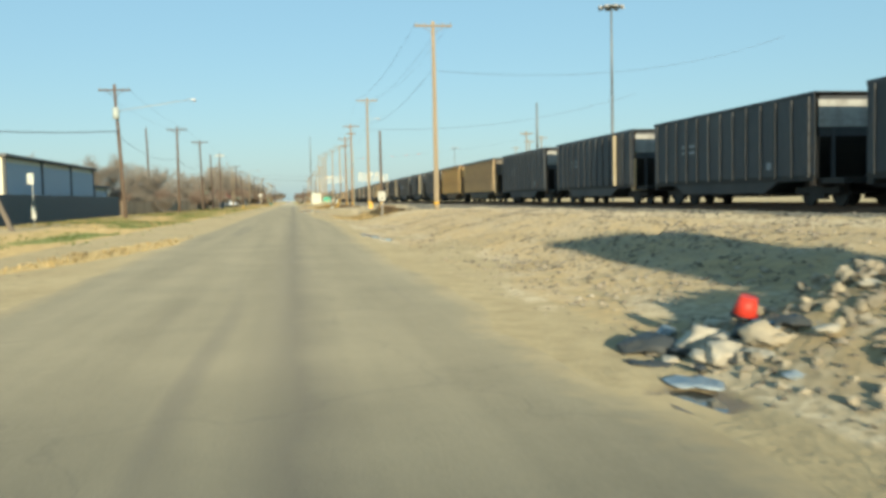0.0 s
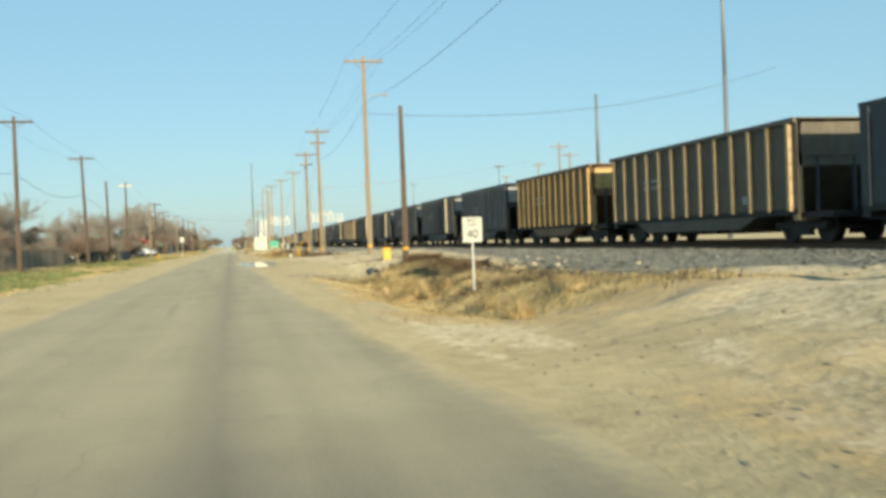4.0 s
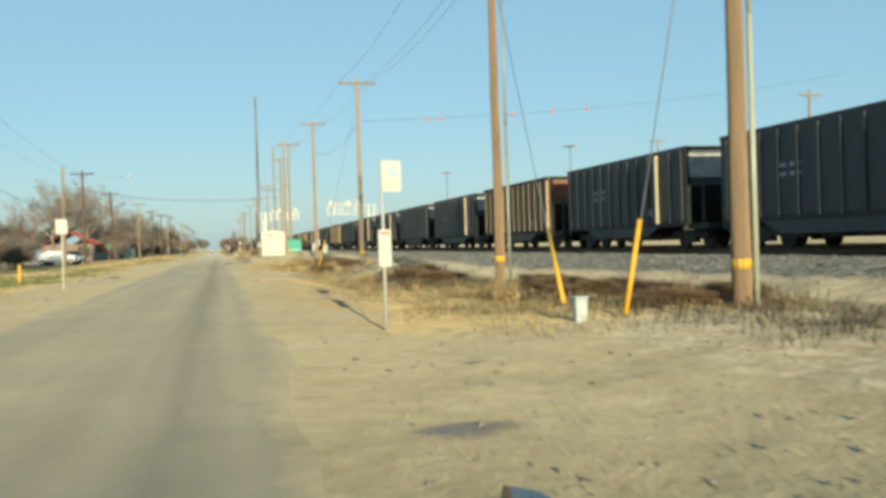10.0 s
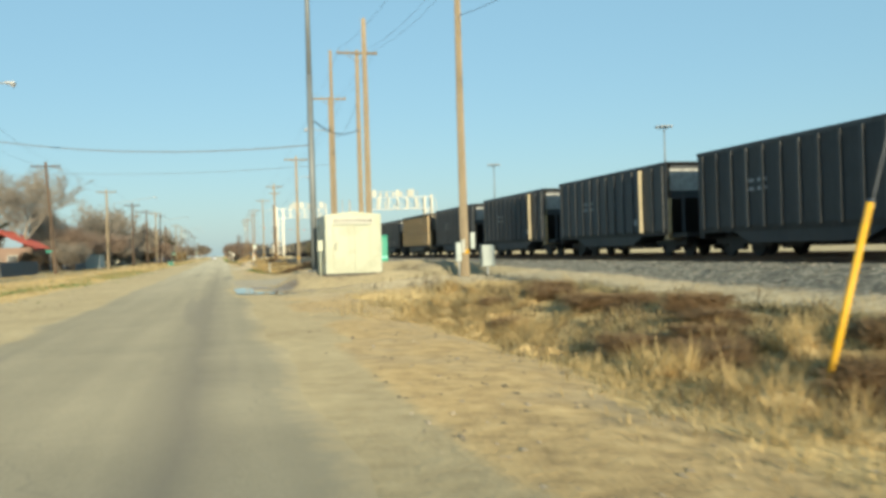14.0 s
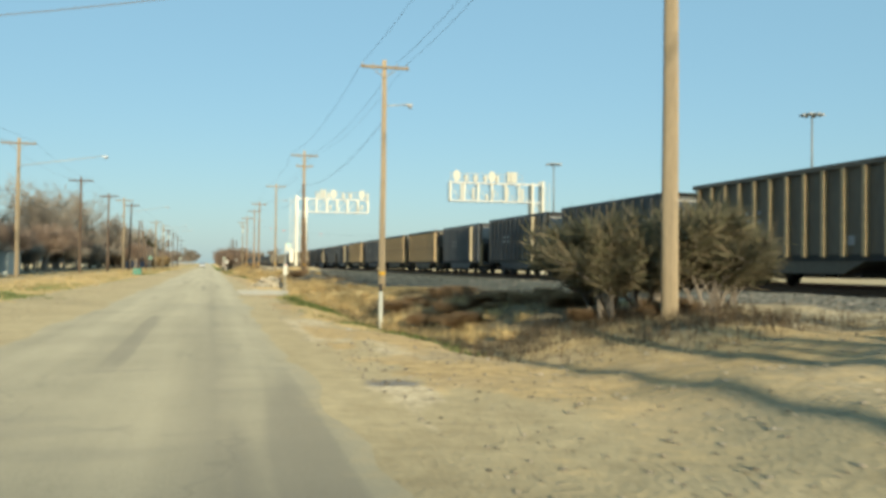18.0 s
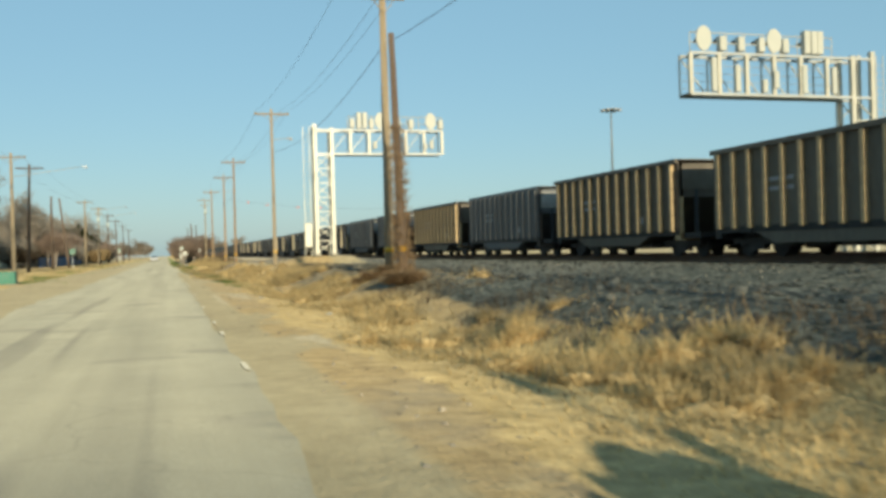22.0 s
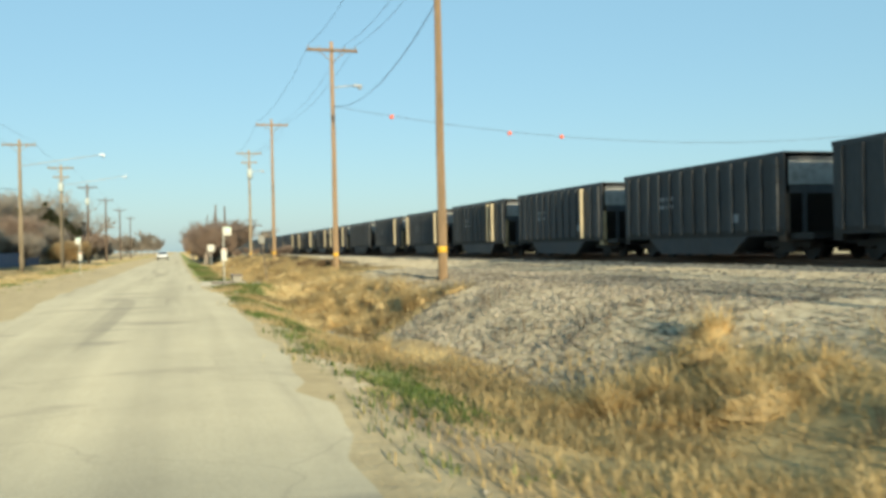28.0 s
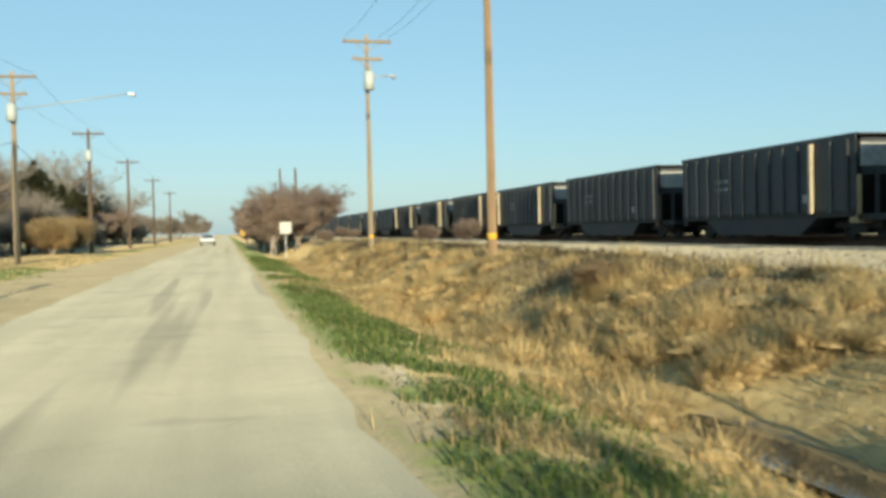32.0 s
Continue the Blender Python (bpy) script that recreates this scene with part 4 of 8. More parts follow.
        for dy in (-.86, .86):
            bm = bmesh.new()
            for x in (-.74, .74):
                bm_tube(bm, (x - .06, yc + dy * k, .44 * k), (x + .06, yc + dy * k, .44 * k), .44 * k, n=8 if far else 16)
            bm_tube(bm, (-.95, yc + dy * k, .44 * k), (.95, yc + dy * k, .44 * k), .07, n=6)
            part("wheelset", bm, M["steel_dark"], truck)
    return t


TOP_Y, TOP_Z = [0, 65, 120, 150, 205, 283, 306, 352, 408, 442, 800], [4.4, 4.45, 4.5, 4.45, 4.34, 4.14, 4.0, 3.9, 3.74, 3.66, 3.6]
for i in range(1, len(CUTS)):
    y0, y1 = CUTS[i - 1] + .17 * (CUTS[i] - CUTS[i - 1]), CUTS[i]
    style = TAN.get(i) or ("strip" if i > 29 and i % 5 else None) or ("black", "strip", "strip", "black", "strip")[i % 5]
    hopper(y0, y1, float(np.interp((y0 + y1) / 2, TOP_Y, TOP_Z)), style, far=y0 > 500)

M.update({
    "lineworn": mat("worn line paint", (0.42, 0.39, 0.31), 0.8, coarse=2, fine=12, vary=0.2, bump=0.1, dirt=(0.40, 0.34, 0.25), dirt_amount=0.9),
    "galv_dull": mat("dull back of a sign", (0.22, 0.22, 0.20), 0.7, coarse=3, fine=20, vary=0.25, bump=0.08, dirt=(0.20, 0.16, 0.11), dirt_amount=0.4),
    "mast_grey": mat("dull grey mast steel", (0.19, 0.205, 0.205), 0.55, metal=0.2, coarse=2, fine=18, vary=0.15, bump=0.1, spec=0.5),
    "concrete": mat("pale concrete", (0.31, 0.293, 0.24), 0.9, coarse=1.2, fine=16, vary=0.2, bump=0.3, spread=0.2, dirt=(0.30, 0.25, 0.18), dirt_amount=0.5),
    "hut": mat("pale green hut paint", (0.37, 0.385, 0.29), 0.3, coarse=0.8, fine=12, vary=0.06, bump=0.02, spec=0.35, dirt=(0.42, 0.38, 0.27), dirt_amount=0.25),
    "hut_roof": mat("hut roof sheet", (0.34, 0.37, 0.30), 0.5, coarse=1, fine=12, vary=0.12, bump=0.05),
    "silver": mat("aluminium paint", (0.48, 0.455, 0.37), 0.45, metal=0.1, coarse=2, fine=16, vary=0.1, bump=0.05, spec=0.5),
    "green": mat("green enamel", (0.02, 0.30, 0.20), 0.5, coarse=1.5, fine=12, vary=0.15, bump=0.05, dirt=(0.2, 0.18, 0.12), dirt_amount=0.25),
    "guide_green": mat("dull green enamel", (0.03, 0.17, 0.115), 0.55, coarse=1.5, fine=12, vary=0.15, bump=0.05, dirt=(0.2, 0.18, 0.12), dirt_amount=0.3),
    "red": mat("red plastic", (0.62, 0.05, 0.03), 0.5, coarse=4, fine=20, vary=0.15, bump=0.05),
    "orange": mat("orange ball", (0.85, 0.16, 0.06), 0.5, coarse=4, fine=20, vary=0.1, bump=0.0),
    "bag": mat("dirty white bag", (0.42, 0.385, 0.31), 0.7, coarse=4, fine=22, vary=0.2, bump=0.4),
    "bluewrap": mat("grey-blue plastic", (0.30, 0.36, 0.40), 0.5, coarse=4, fine=22, vary=0.2, bump=0.4),
    "darkbag": mat("grey tarpaulin", (0.07, 0.075, 0.075), 0.6, coarse=4, fine=22, vary=0.3, bump=0.4),
    "rock": mat("limestone rubble", (0.36, 0.315, 0.235), 0.92, coarse=3, fine=18, vary=0.3, bump=0.6, spread=0.45),
    "dullrock": mat("weathered grey-tan rock", (0.215, 0.195, 0.15), 0.92, coarse=3, fine=18, vary=0.4, bump=0.6, spread=0.6),
    "darkrock": mat("grey ballast stone", (0.085, 0.088, 0.08), 0.9, coarse=3, fine=18, vary=0.35, bump=0.6, spread=0.6),
    "asphalt": mat("side drive asphalt", (0.195, 0.182, 0.146), 0.9, coarse=0.6, fine=30, vary=0.3, bump=0.3, dirt=(0.36, 0.305, 0.22), dirt_amount=0.7),
    "grey_box": mat("grey enclosure", (0.42, 0.46, 0.43), 0.5, coarse=2, fine=14, vary=0.1, bump=0.05),
    "timber": mat("grey timber", (0.17, 0.14, 0.11), 0.85, coarse=2, fine=14, vary=0.35, bump=0.4, stretch=(1, 0.3, 3), spread=0.4),
    "fencewood": mat("brown fence board", (0.34, 0.255, 0.175), 0.85, coarse=2, fine=14, vary=0.3, bump=0.4, stretch=(3, 3, 0.4), spread=0.4),
    "darkfence": mat("dark slate fence sheet", (0.10, 0.105, 0.11), 0.7, coarse=1, fine=10, vary=0.25, bump=0.1),
    "bluefence": mat("blue fence sheet", (0.045, 0.085, 0.16), 0.6, coarse=1, fine=10, vary=0.25, bump=0.1),
    "bluewall": mat("blue-grey wall sheet", (0.36, 0.43, 0.50), 0.6, coarse=0.6, fine=10, vary=0.1, bump=0.05),
    "redbrick": mat("dull red brick wall", (0.30, 0.20, 0.15), 0.85, coarse=1.2, fine=16, vary=0.25, bump=0.2, dirt=(0.4, 0.34, 0.26), dirt_amount=0.4),
    "cream": mat("cream wall paint", (0.70, 0.64, 0.48), 0.7, coarse=0.7, fine=12, vary=0.1, bump=0.1, dirt=(0.4, 0.34, 0.24), dirt_amount=0.3),
    "redroof": mat("red shingle roof", (0.30, 0.065, 0.045), 0.85, coarse=1.5, fine=12, vary=0.3, bump=0.4),
    "greyroof": mat("grey shingle roof", (0.17, 0.165, 0.16), 0.85, coarse=1.5, fine=12, vary=0.3, bump=0.4),
    "glass": mat("dark window glass", (0.02, 0.025, 0.03), 0.12, coarse=1, fine=6, vary=0.1, bump=0.0, spec=0.8),
    "carwhite": mat("white car paint", (0.75, 0.75, 0.74), 0.3, coarse=1, fine=8, vary=0.04, bump=0.0, spec=0.6),
    "carblack": mat("dark car paint", (0.03, 0.035, 0.045), 0.3, coarse=1, fine=8, vary=0.15, bump=0.0, spec=0.6),
    "tyre": mat("tyre rubber", (0.02, 0.02, 0.02), 0.85, coarse=4, fine=20, vary=0.2, bump=0.2),
    "bark": mat("grey bark", (0.26, 0.22, 0.18), 0.9, coarse=3, fine=14, vary=0.35, bump=0.5, stretch=(1, 1, 0.4), spread=0.3),
    "mint": mat("mint sign print", (0.25, 0.62, 0.52), 0.5, coarse=3, fine=20, vary=0.1, bump=0.0),
    "straw": leafy("dry straw", [(0.50, 0.37, 0.165), (0.66, 0.49, 0.235), (0.76, 0.59, 0.31), (0.58, 0.43, 0.20)]),
    "weed": leafy("dead brown weed", [(0.10, 0.075, 0.052), (0.19, 0.14, 0.09), (0.27, 0.20, 0.125), (0.15, 0.118, 0.086)]),
    "grass": leafy("green grass", [(0.10, 0.17, 0.04), (0.16, 0.235, 0.06), (0.22, 0.275, 0.09), (0.36, 0.33, 0.13)]),
    "twig": leafy("bare twigs", [(0.27, 0.24, 0.20), (0.36, 0.32, 0.265), (0.45, 0.40, 0.335)], thin=0.35),
    "twig_red": leafy("reddish bare twigs", [(0.26, 0.195, 0.155), (0.36, 0.28, 0.225), (0.44, 0.35, 0.28)], thin=0.35),
    "evergreen": leafy("dark evergreen leaves", [(0.03, 0.04, 0.018), (0.06, 0.07, 0.03), (0.09, 0.085, 0.05)]),
    "hay": leafy("tan plume leaves", [(0.36, 0.25, 0.12), (0.48, 0.36, 0.19), (0.55, 0.43, 0.25)]),
})

# ---- utility poles ----
def catenary(a, b, sag, n=12):
    a, b = Vector(a), Vector(b)
    return [a.lerp(b, i / n) - Vector((0, 0, 4 * sag * (i / n) * (1 - i / n))) for i in range(n + 1)]


def wire(a, b, sag, r=0.009, label="thin dark overhead cable between poles"):
    pts = catenary(a, b, sag)
    v, f = [], []
    for i, p in enumerate(pts):
        d = (pts[min(i + 1, len(pts) - 1)] - pts[max(i - 1, 0)]).normalized()
        u = d.cross(Vector((0, 0, 1))).normalized()
        w = u.cross(d)
        for k in range(3):
            v.append(p + r * (math.cos(2.1 * k) * u + math.sin(2.1 * k) * w))
        if i:
            o = 3 * (i - 1)
            f += [(o + k, o + (k + 1) % 3, o + 3 + (k + 1) % 3, o + 3 + k) for k in range(3)]
    return tagged(new("overhead_wire", pymesh("overhead_wire", v, f, M["wire"])), label, "cable", "overhead cables")


def pole(x, y, base, top, arms=(), band=None, lamp=0, trans=False, dark=False, brown=False, lean=(0, 0), r=0.155, label=None, group="utility poles on the rail side"):
    """A wooden pole; arms: heights of cross-arms; lamp: +1 or -1 for a street lamp to that side."""
    t = thing("utility_pole", Matrix.Translation((x, y, base)), label or ("dark weathered utility pole" if dark else "brown treated utility pole" if brown else "sunlit wooden utility pole") + (" with cross-arm" if arms else "") + (" and yellow band" if band else "") + " beside the road", "utility pole", group)
    h = top - base
    tip = Vector((lean[0], lean[1], h))
    wood = M["pole_dark"] if dark else M["pole_brown"] if brown else M["pole"]
    n = 6
    pts = [Vector((0, 0, -.4))] + [tip * (i / n) + Vector((random.uniform(-.012, .012), random.uniform(-.012, .012), 0)) for i in range(1, n + 1)]
    part("shaft", bm_taper(bmesh.new(), pts, [r * 1.12] + [r * (1.1 - .42 * i / n) for i in range(1, n + 1)]), wood, t)
    for az in arms:
        k = (az - base) / h
        c = tip * k
        w = 1.2 if az == max(arms) else 0.75
        bm = bmesh.new()
        bm_beam(bm, c + Vector((-w, -.13, 0)), c + Vector((w, -.13, 0)), .10, .13)
        arm = part("crossarm", bm, wood, t)
        bm = bmesh.new()
        for s in (-1, 1):
            bm_beam(bm, c + Vector((s * w * .55, -.13, -.04)), c + Vector((0, -.13, -.55)), .03)
        part("arm_brace", bm, wood, arm)
        for dx in ((-w * .93, -w * .5, w * .5, w * .93) if w > 1 else (-w * .8, w * .8)):
            bm = bmesh.new()
            bm_tube(bm, c + Vector((dx, -.13, .06)), c + Vector((dx, -.13, .22)), .04, .025, 7)
            part("insulator", bm, M["insul"], arm)
    if band is not None:
        bm = bmesh.new()
        z = band - base
        bm_tube(bm, tip * ((z - .085) / h), tip * ((z + .085) / h), r * 1.12, n=12)
        part("band", bm, M["yellow"], t, "yellow reflective band")
    if lamp:
        z = h * .80
        bm = bmesh.new()
        a = tip * .80
        b = a + Vector((lamp * (1.0 if abs(lamp) < 2 else 2.6), 0, .12 if abs(lamp) < 2 else .9))
        bm_tube(bm, a, b, .03, n=6)
        arm = part("lamp_arm", bm, M["galv"], t)
        bm = bmesh.new()
        s = 1 if lamp > 0 else -1
        bm_box(bm, min(b.x, b.x + s * .42), max(b.x, b.x + s * .42), b.y - .11, b.y + .11, b.z - .05, b.z + .05, bevel=.03)
        head = part("lamp_head", bm, M["insul"], arm)
        bm = bmesh.new()
        bm_tube(bm, b + Vector((s * .32, 0, -.07)), b + Vector((s * .32, 0, -.17)), .13, .07, 8)
        part("lens", bm, M["insul"], arm)
    if trans:
        bm = bmesh.new()
        c = tip * .78
        bm_tube(bm, c + Vector((.02, -.42, -.45)), c + Vector((.02, -.42, .45)), .25, n=12)
        tr = part("transformer", bm, M["grey_box"], t, "grey pole-mounted transformer can")
        bm = bmesh.new()
        bm_tube(bm, c + Vector((.1, -.42, .45)), c + Vector((.1, -.42, .68)), .05, .03, 6)
        part("bushing", bm, M["insul"], tr)
    return t


R_POLES = [(8.88, 69.1, 12.6, (12.3,), 1.06, 0, 0), (8.5, 117.4, 13.1, (12.76,), 1.12, 1, 0), (8.75, 151.7, 12.9, (12.5, 11.4), .86, 0, 0), (8.61, 165.05, 11.9, (11.5, 10.4), .81, 0, 0),
           (9.35, 198.1, 12.4, (12.05,), .87, 0, 0), (8.9, 223.1, 13.0, (12.65,), 1.28, 0, 0), (8.13, 243.4, 13.2, (13.0,), 1.4, 0, 0), (8.13, 257.5, 12.8, (12.68,), None, -1.5, 0),
           (7.85, 286.1, 11.5, (11.12,), .99, 1, 0), (7.73, 324.7, 11.6, (11.15, 10.2), 1.36, 0, 0), (7.52, 358.4, 11.5, (11.1,), 1.45, 1, 0), (7.06, 390.3, 11.3, (10.85,), 1.34, 0, 0),
           (7.15, 408.9, 11.2, (10.77,), 1.15, 1, 0), (6.88, 435.4, 11.2, (10.75,), 1.19, 0, 0), (6.7, 456.2, 11.1, (10.75, 9.9), 1.13, 1, 1)]
for x, y, top, arms, band, lamp, tr in R_POLES:
    pole(x, y, zat(x, y), top, arms, band, lamp, bool(tr), r=.122 if y > 340 else .155, brown=y in (151.7, 165.05, 390.3, 408.9, 435.4))
pole(9.05, 108.2, zat(9.05, 108.2), 8.6, (), .95, dark=True, label="dark creosoted pole stub with no cross-arm")
pole(7.62, 322.3, zat(7.6, 322.3), 8.4, (), 1.4, dark=True, lean=(-.2, 0), r=.14, label="broken dark pole stub wrapped in dead vines")
pole(6.8, 232.2, zat(6.8, 232.2), 12.2, (), None, r=.15)
pole(6.28, 240.9, zat(6.28, 240.9), 12.6, (), 1.72, r=.125)
for x, y, top in ((6.6, 505.0, 8.0), (5.9, 520.0, 9.0), (6.8, 548.0, 9.0), (6.6, 590.0, 10.0)):
    pole(x, y, .5, top, (), None, dark=True, label="dark far pole rising behind the bushes")
L_POLES = [(-13.45, 87.2, 10.9, (10.4,), 2.2, 1, (-.5, 0)), (-20.0, 145.0, 12.0, (), 0, 0, (-.3, 0)), (-13.8, 125.5, 10.6, (10.2,), 0, 0, (0, 0)), (-13.8, 155.8, 10.9, (10.6,), 0, 0, (-.3, 0)), (-13.8, 173.0, 9.6, (), 0, 0, (-.2, 0)),
           (-14.1, 194.8, 11.0, (), 0, 0, (0, 0)), (-14.0, 230.5, 9.7, (), 2.2, 0, (0, 0)), (-14.0, 243.8, 10.4, (10.0,), 0, 0, (0, 0)), (-14.2, 277.0, 10.2, (9.78,), 0, 0, (-.6, 0)), (-14.0, 314.0, 10.4, (10.0,), 2.2, 0, (0, 0)),
           (-13.6, 344.0, 10.3, (9.9,), 0, 0, (0, 0)), (-13.2, 367.0, 10.3, (9.9,), 0, 0, (0, 0)), (-12.4, 379.5, 10.6, (10.2,), 2.2, 0, (0, 0)), (-12.3, 387.6, 10.4, (10.0,), 0, 0, (.3, 0)), (-12.2, 406.0, 8.5, (), 0, 0, (0, 0)),
           (-11.9, 421.0, 9.2, (), 0, 0, (-1.0, 0)), (-11.5, 441.8, 10.2, (9.8,), 2.2, 0, (0, 0)), (-11.0, 463.0, 10.2, (9.9, 9.0), 2.2, 1, (0, 0)), (-11.0, 490.0, 10.2, (9.8,), 0, 1, (0, 0)), (-11.0, 520.0, 10.2, (9.8,), 0, 0, (0, 0)), (-11.0, 556.0, 10.2, (9.8,), 0, 0, (0, 0)), (-11.2, 600.0, 10.2, (9.8,), 0, 0, (0, 0))]
for x, y, top, arms, lamp, tr, lean in L_POLES:
    pole(x, y, zat(x, y), top, arms, None, lamp, bool(tr), dark=lamp == 0 or y < 200, lean=lean, group="utility poles on the town side")
# twin flood lamp on one town-side pole
flood = thing("flood_light", pose(-14.1, 194.6, 10.42), "white twin flood lamp fixed to a dark pole", "flood light")
for s in (-1, 1):
    part("lamp_head", bm_box(bmesh.new(), min(.1 * s, .95 * s), max(.1 * s, .95 * s), -.25, .02, -.12, .14, bevel=.04), M["signwhite"], flood)
part("bracket", bm_box(bmesh.new(), -.2, .2, -.06, .1, -.05, .05), M["galv"], flood)

main = [(x, y, max(a)) for x, y, top, a, *_ in R_POLES]
for (x0, y0, z0), (x1, y1, z1) in zip(main, main[1:]):
    for dx in (-1.1, .6, 1.1):
        wire((x0 + dx, y0 - .13, z0 + .24), (x1 + dx, y1 - .13, z1 + .24), .3 + .012 * (y1 - y0))
    if y0 in (69.1, 117.4, 198.1, 243.4, 286.1, 324.7, 390.3):
        wire((x0, y0, z0 - 2.6), (x1, y1, z1 - 2.6), .9, .014)
left = [(x + ln[0], y, max(a) if a else top - .6) for x, y, top, a, _, _, ln in L_POLES if y not in (145.0, 173.0, 406.0, 421.0)]
for (x0, y0, z0), (x1, y1, z1) in zip(left, left[1:]):
    for dx in (-1.0, 1.0):
        wire((x0 + dx, y0 - .13, z0 + .24), (x1 + dx, y1 - .13, z1 + .24), .5)
    wire((x0, y0, z0 - 3.4), (x1, y1, z1 - 3.4), .9, .02)
wire((-13.6, 87.2, 7.2), (-30, 40, 6.5), 1.0, .04)
wire((4.12, 231, 6.2), (-14, 243.8, 8.37), .6, .03)
wire((4.12, 231, 7.4), (8.13, 243.4, 8.6), .5, .03)
wire((8.13, 257.5, 7.9), (-14.2, 277, 9.2), .35, .02)
wire((9.3, 198.1, 9.6), (46, 197.2, 13.0), .7, .013)
wire((7.15, 408.9, 8.15), (46, 411.0, 8.4), 1.5, .013)
wire((8.88, 69.1, 9.5), (46, 92, 16), 1.5, .013)
wire((8.5, 117.4, 9.5), (46, 130, 15), 1.5, .02)
for bx, by, bz in ((14.06, 198.0, 9.68), (14.96, 198.0, 9.7), (20.0, 197.9, 9.98), (22.9, 197.8, 10.2), (25.4, 197.7, 10.4), (10.03, 409.05, 7.72), (12.42, 409.2, 7.42), (16.2, 409.4, 7.06), (19.1, 409.55, 6.94)):
    bm = bmesh.new()
    bmesh.ops.create_icosphere(bm, subdivisions=2, radius=.115)
    bmesh.ops.scale(bm, vec=(1, 1, .92), verts=bm.verts)
    ob = new("marker_ball", mesh_of("marker_ball", bm, M["orange"]))
    ob.location = (bx, by, bz)
    tagged(ob, "orange-red warning ball threaded on an overhead cable", "marker ball", "warning balls on the cables")


# galvanised masts, yard lights
def mast(x, y, z0, z1, r, label, arm=False, lamps=False):
    t = thing("steel_mast", pose(x, y, z0), label, "mast", "steel masts")
    bm = bmesh.new()
    bm_tube(bm, (0, 0, -.3), (0, 0, (z1 - z0) * .55), r, r * .9, 10)
    bm_tube(bm, (0, 0, (z1 - z0) * .55), (0, 0, z1 - z0), r * .8, r * .6, 10)
    part("shaft", bm, M["hut"] if r == .055 else M["mast_grey"] if r in (.15, .22) else M["galv"], t)
    bm = bmesh.new()
    bm_box(bm, -r * 1.8, r * 1.8, -r * 1.8, r * 1.8, -.05, .04, bevel=.01)
    part("base_plate", bm, M["galv"], t)
    if lamps:
        bm = bmesh.new()
        bm_tube(bm, (0, 0, z1 - z0 - .2), (0, 0, z1 - z0 - .08), 1.5, n=16)
        ring = part("lamp_ring", bm, M["galv"], t)
        for k in range(8):
            a = k * math.pi / 4
            bm = bmesh.new()
            bm_box(bm, 1.6 * math.cos(a) - .28, 1.6 * math.cos(a) + .28, 1.6 * math.sin(a) - .28, 1.6 * math.sin(a) + .28, z1 - z0 - .42, z1 - z0 - .1, bevel=.05)
            part("flood_lamp", bm, M["insul"], ring)
    return t


mast(4.12, 231.1, zat(4.12, 231.1), 16.5, .15, "tall grey galvanised mast on the hut mound")
mast(9.06, 151.75, zat(9.06, 151.75), 9.2, .055, "slim galvanised conduit mast beside a pole")
mast(8.95, 165.1, zat(8.95, 165.1), 9.0, .055, "slim galvanised conduit mast beside a pole")
mast(6.62, 240.3, zat(6.62, 240.3), 4.3, .045, "slim grey lamp post by the green cabinet")
mast(6.66, 239.1, zat(6.66, 239.1), 2.75, .06, "short grey steel post by the green cabinet")
mast(37.0, 148.0, .3, 15.6, .22, "dark yard mast standing beyond the train")
for x, y, z in ((44.9, 136.4, 28.0), (75.7, 439.2, 25.1), (92.5, 369.0, 26.3)):
    mast(x, y, .3, z, .22, "tall grey yard light mast beyond the train", lamps=True)
for x, y, z in ((52, 210, 14), (60, 255, 15), (47, 182, 13), (41, 170, 13)):
    pole(x, y, .3, z, (z - .5,), None, label="far wooden yard pole beyond the train", group="far yard poles")


# ---- signs ----
def rounded_panel(bm, w, h, t, r=.03, mi=0):
    pts = []
    for cx, cz, a0 in ((w / 2 - r, h / 2 - r, 0), (-w / 2 + r, h / 2 - r, 90), (-w / 2 + r, -h / 2 + r, 180), (w / 2 - r, -h / 2 + r, 270)):
        pts += [(cx + r * math.cos(radians(a0 + 30 * k)), cz + r * math.sin(radians(a0 + 30 * k))) for k in range(4)]
    f0 = [bm.verts.new((x, -t / 2, z)) for x, z in pts]
    f1 = [bm.verts.new((x, t / 2, z)) for x, z in pts]
    bm.faces.new(f0).material_index = mi
    bm.faces.new(f1[::-1]).material_index = mi
    for i in range(len(pts)):
        j = (i + 1) % len(pts)
        bm.faces.new((f0[j], f0[i], f1[i], f1[j])).material_index = mi
    return bm


def bars(parent, w, rows, material, y=-.012, name="print"):
    """Rows of (z, height, left, right) in fractions of the width, as plain bars."""
    for z, h, a, b in rows:
        bm = bm_box(bmesh.new(), -w / 2 + a * w, -w / 2 + b * w, y - .002, y, z - h / 2, z + h / 2)
        part(name, bm, material, parent)


def text(parent, s, size, m, material, name="lettering"):
    cu = bpy.data.curves.new(name, "FONT")
    cu.body, cu.size, cu.align_x, cu.align_y, cu.extrude = s, size, "CENTER", "CENTER", .002
    tmp = new(name, cu)
    me = bpy.data.meshes.new_from_object(tmp.evaluated_get(bpy.context.evaluated_depsgraph_get()))
    bpy.data.objects.remove(tmp)
    me.materials.append(material)
    ob = new(name, me)
    ob.parent = parent
    ob.matrix_local = m
    return ob


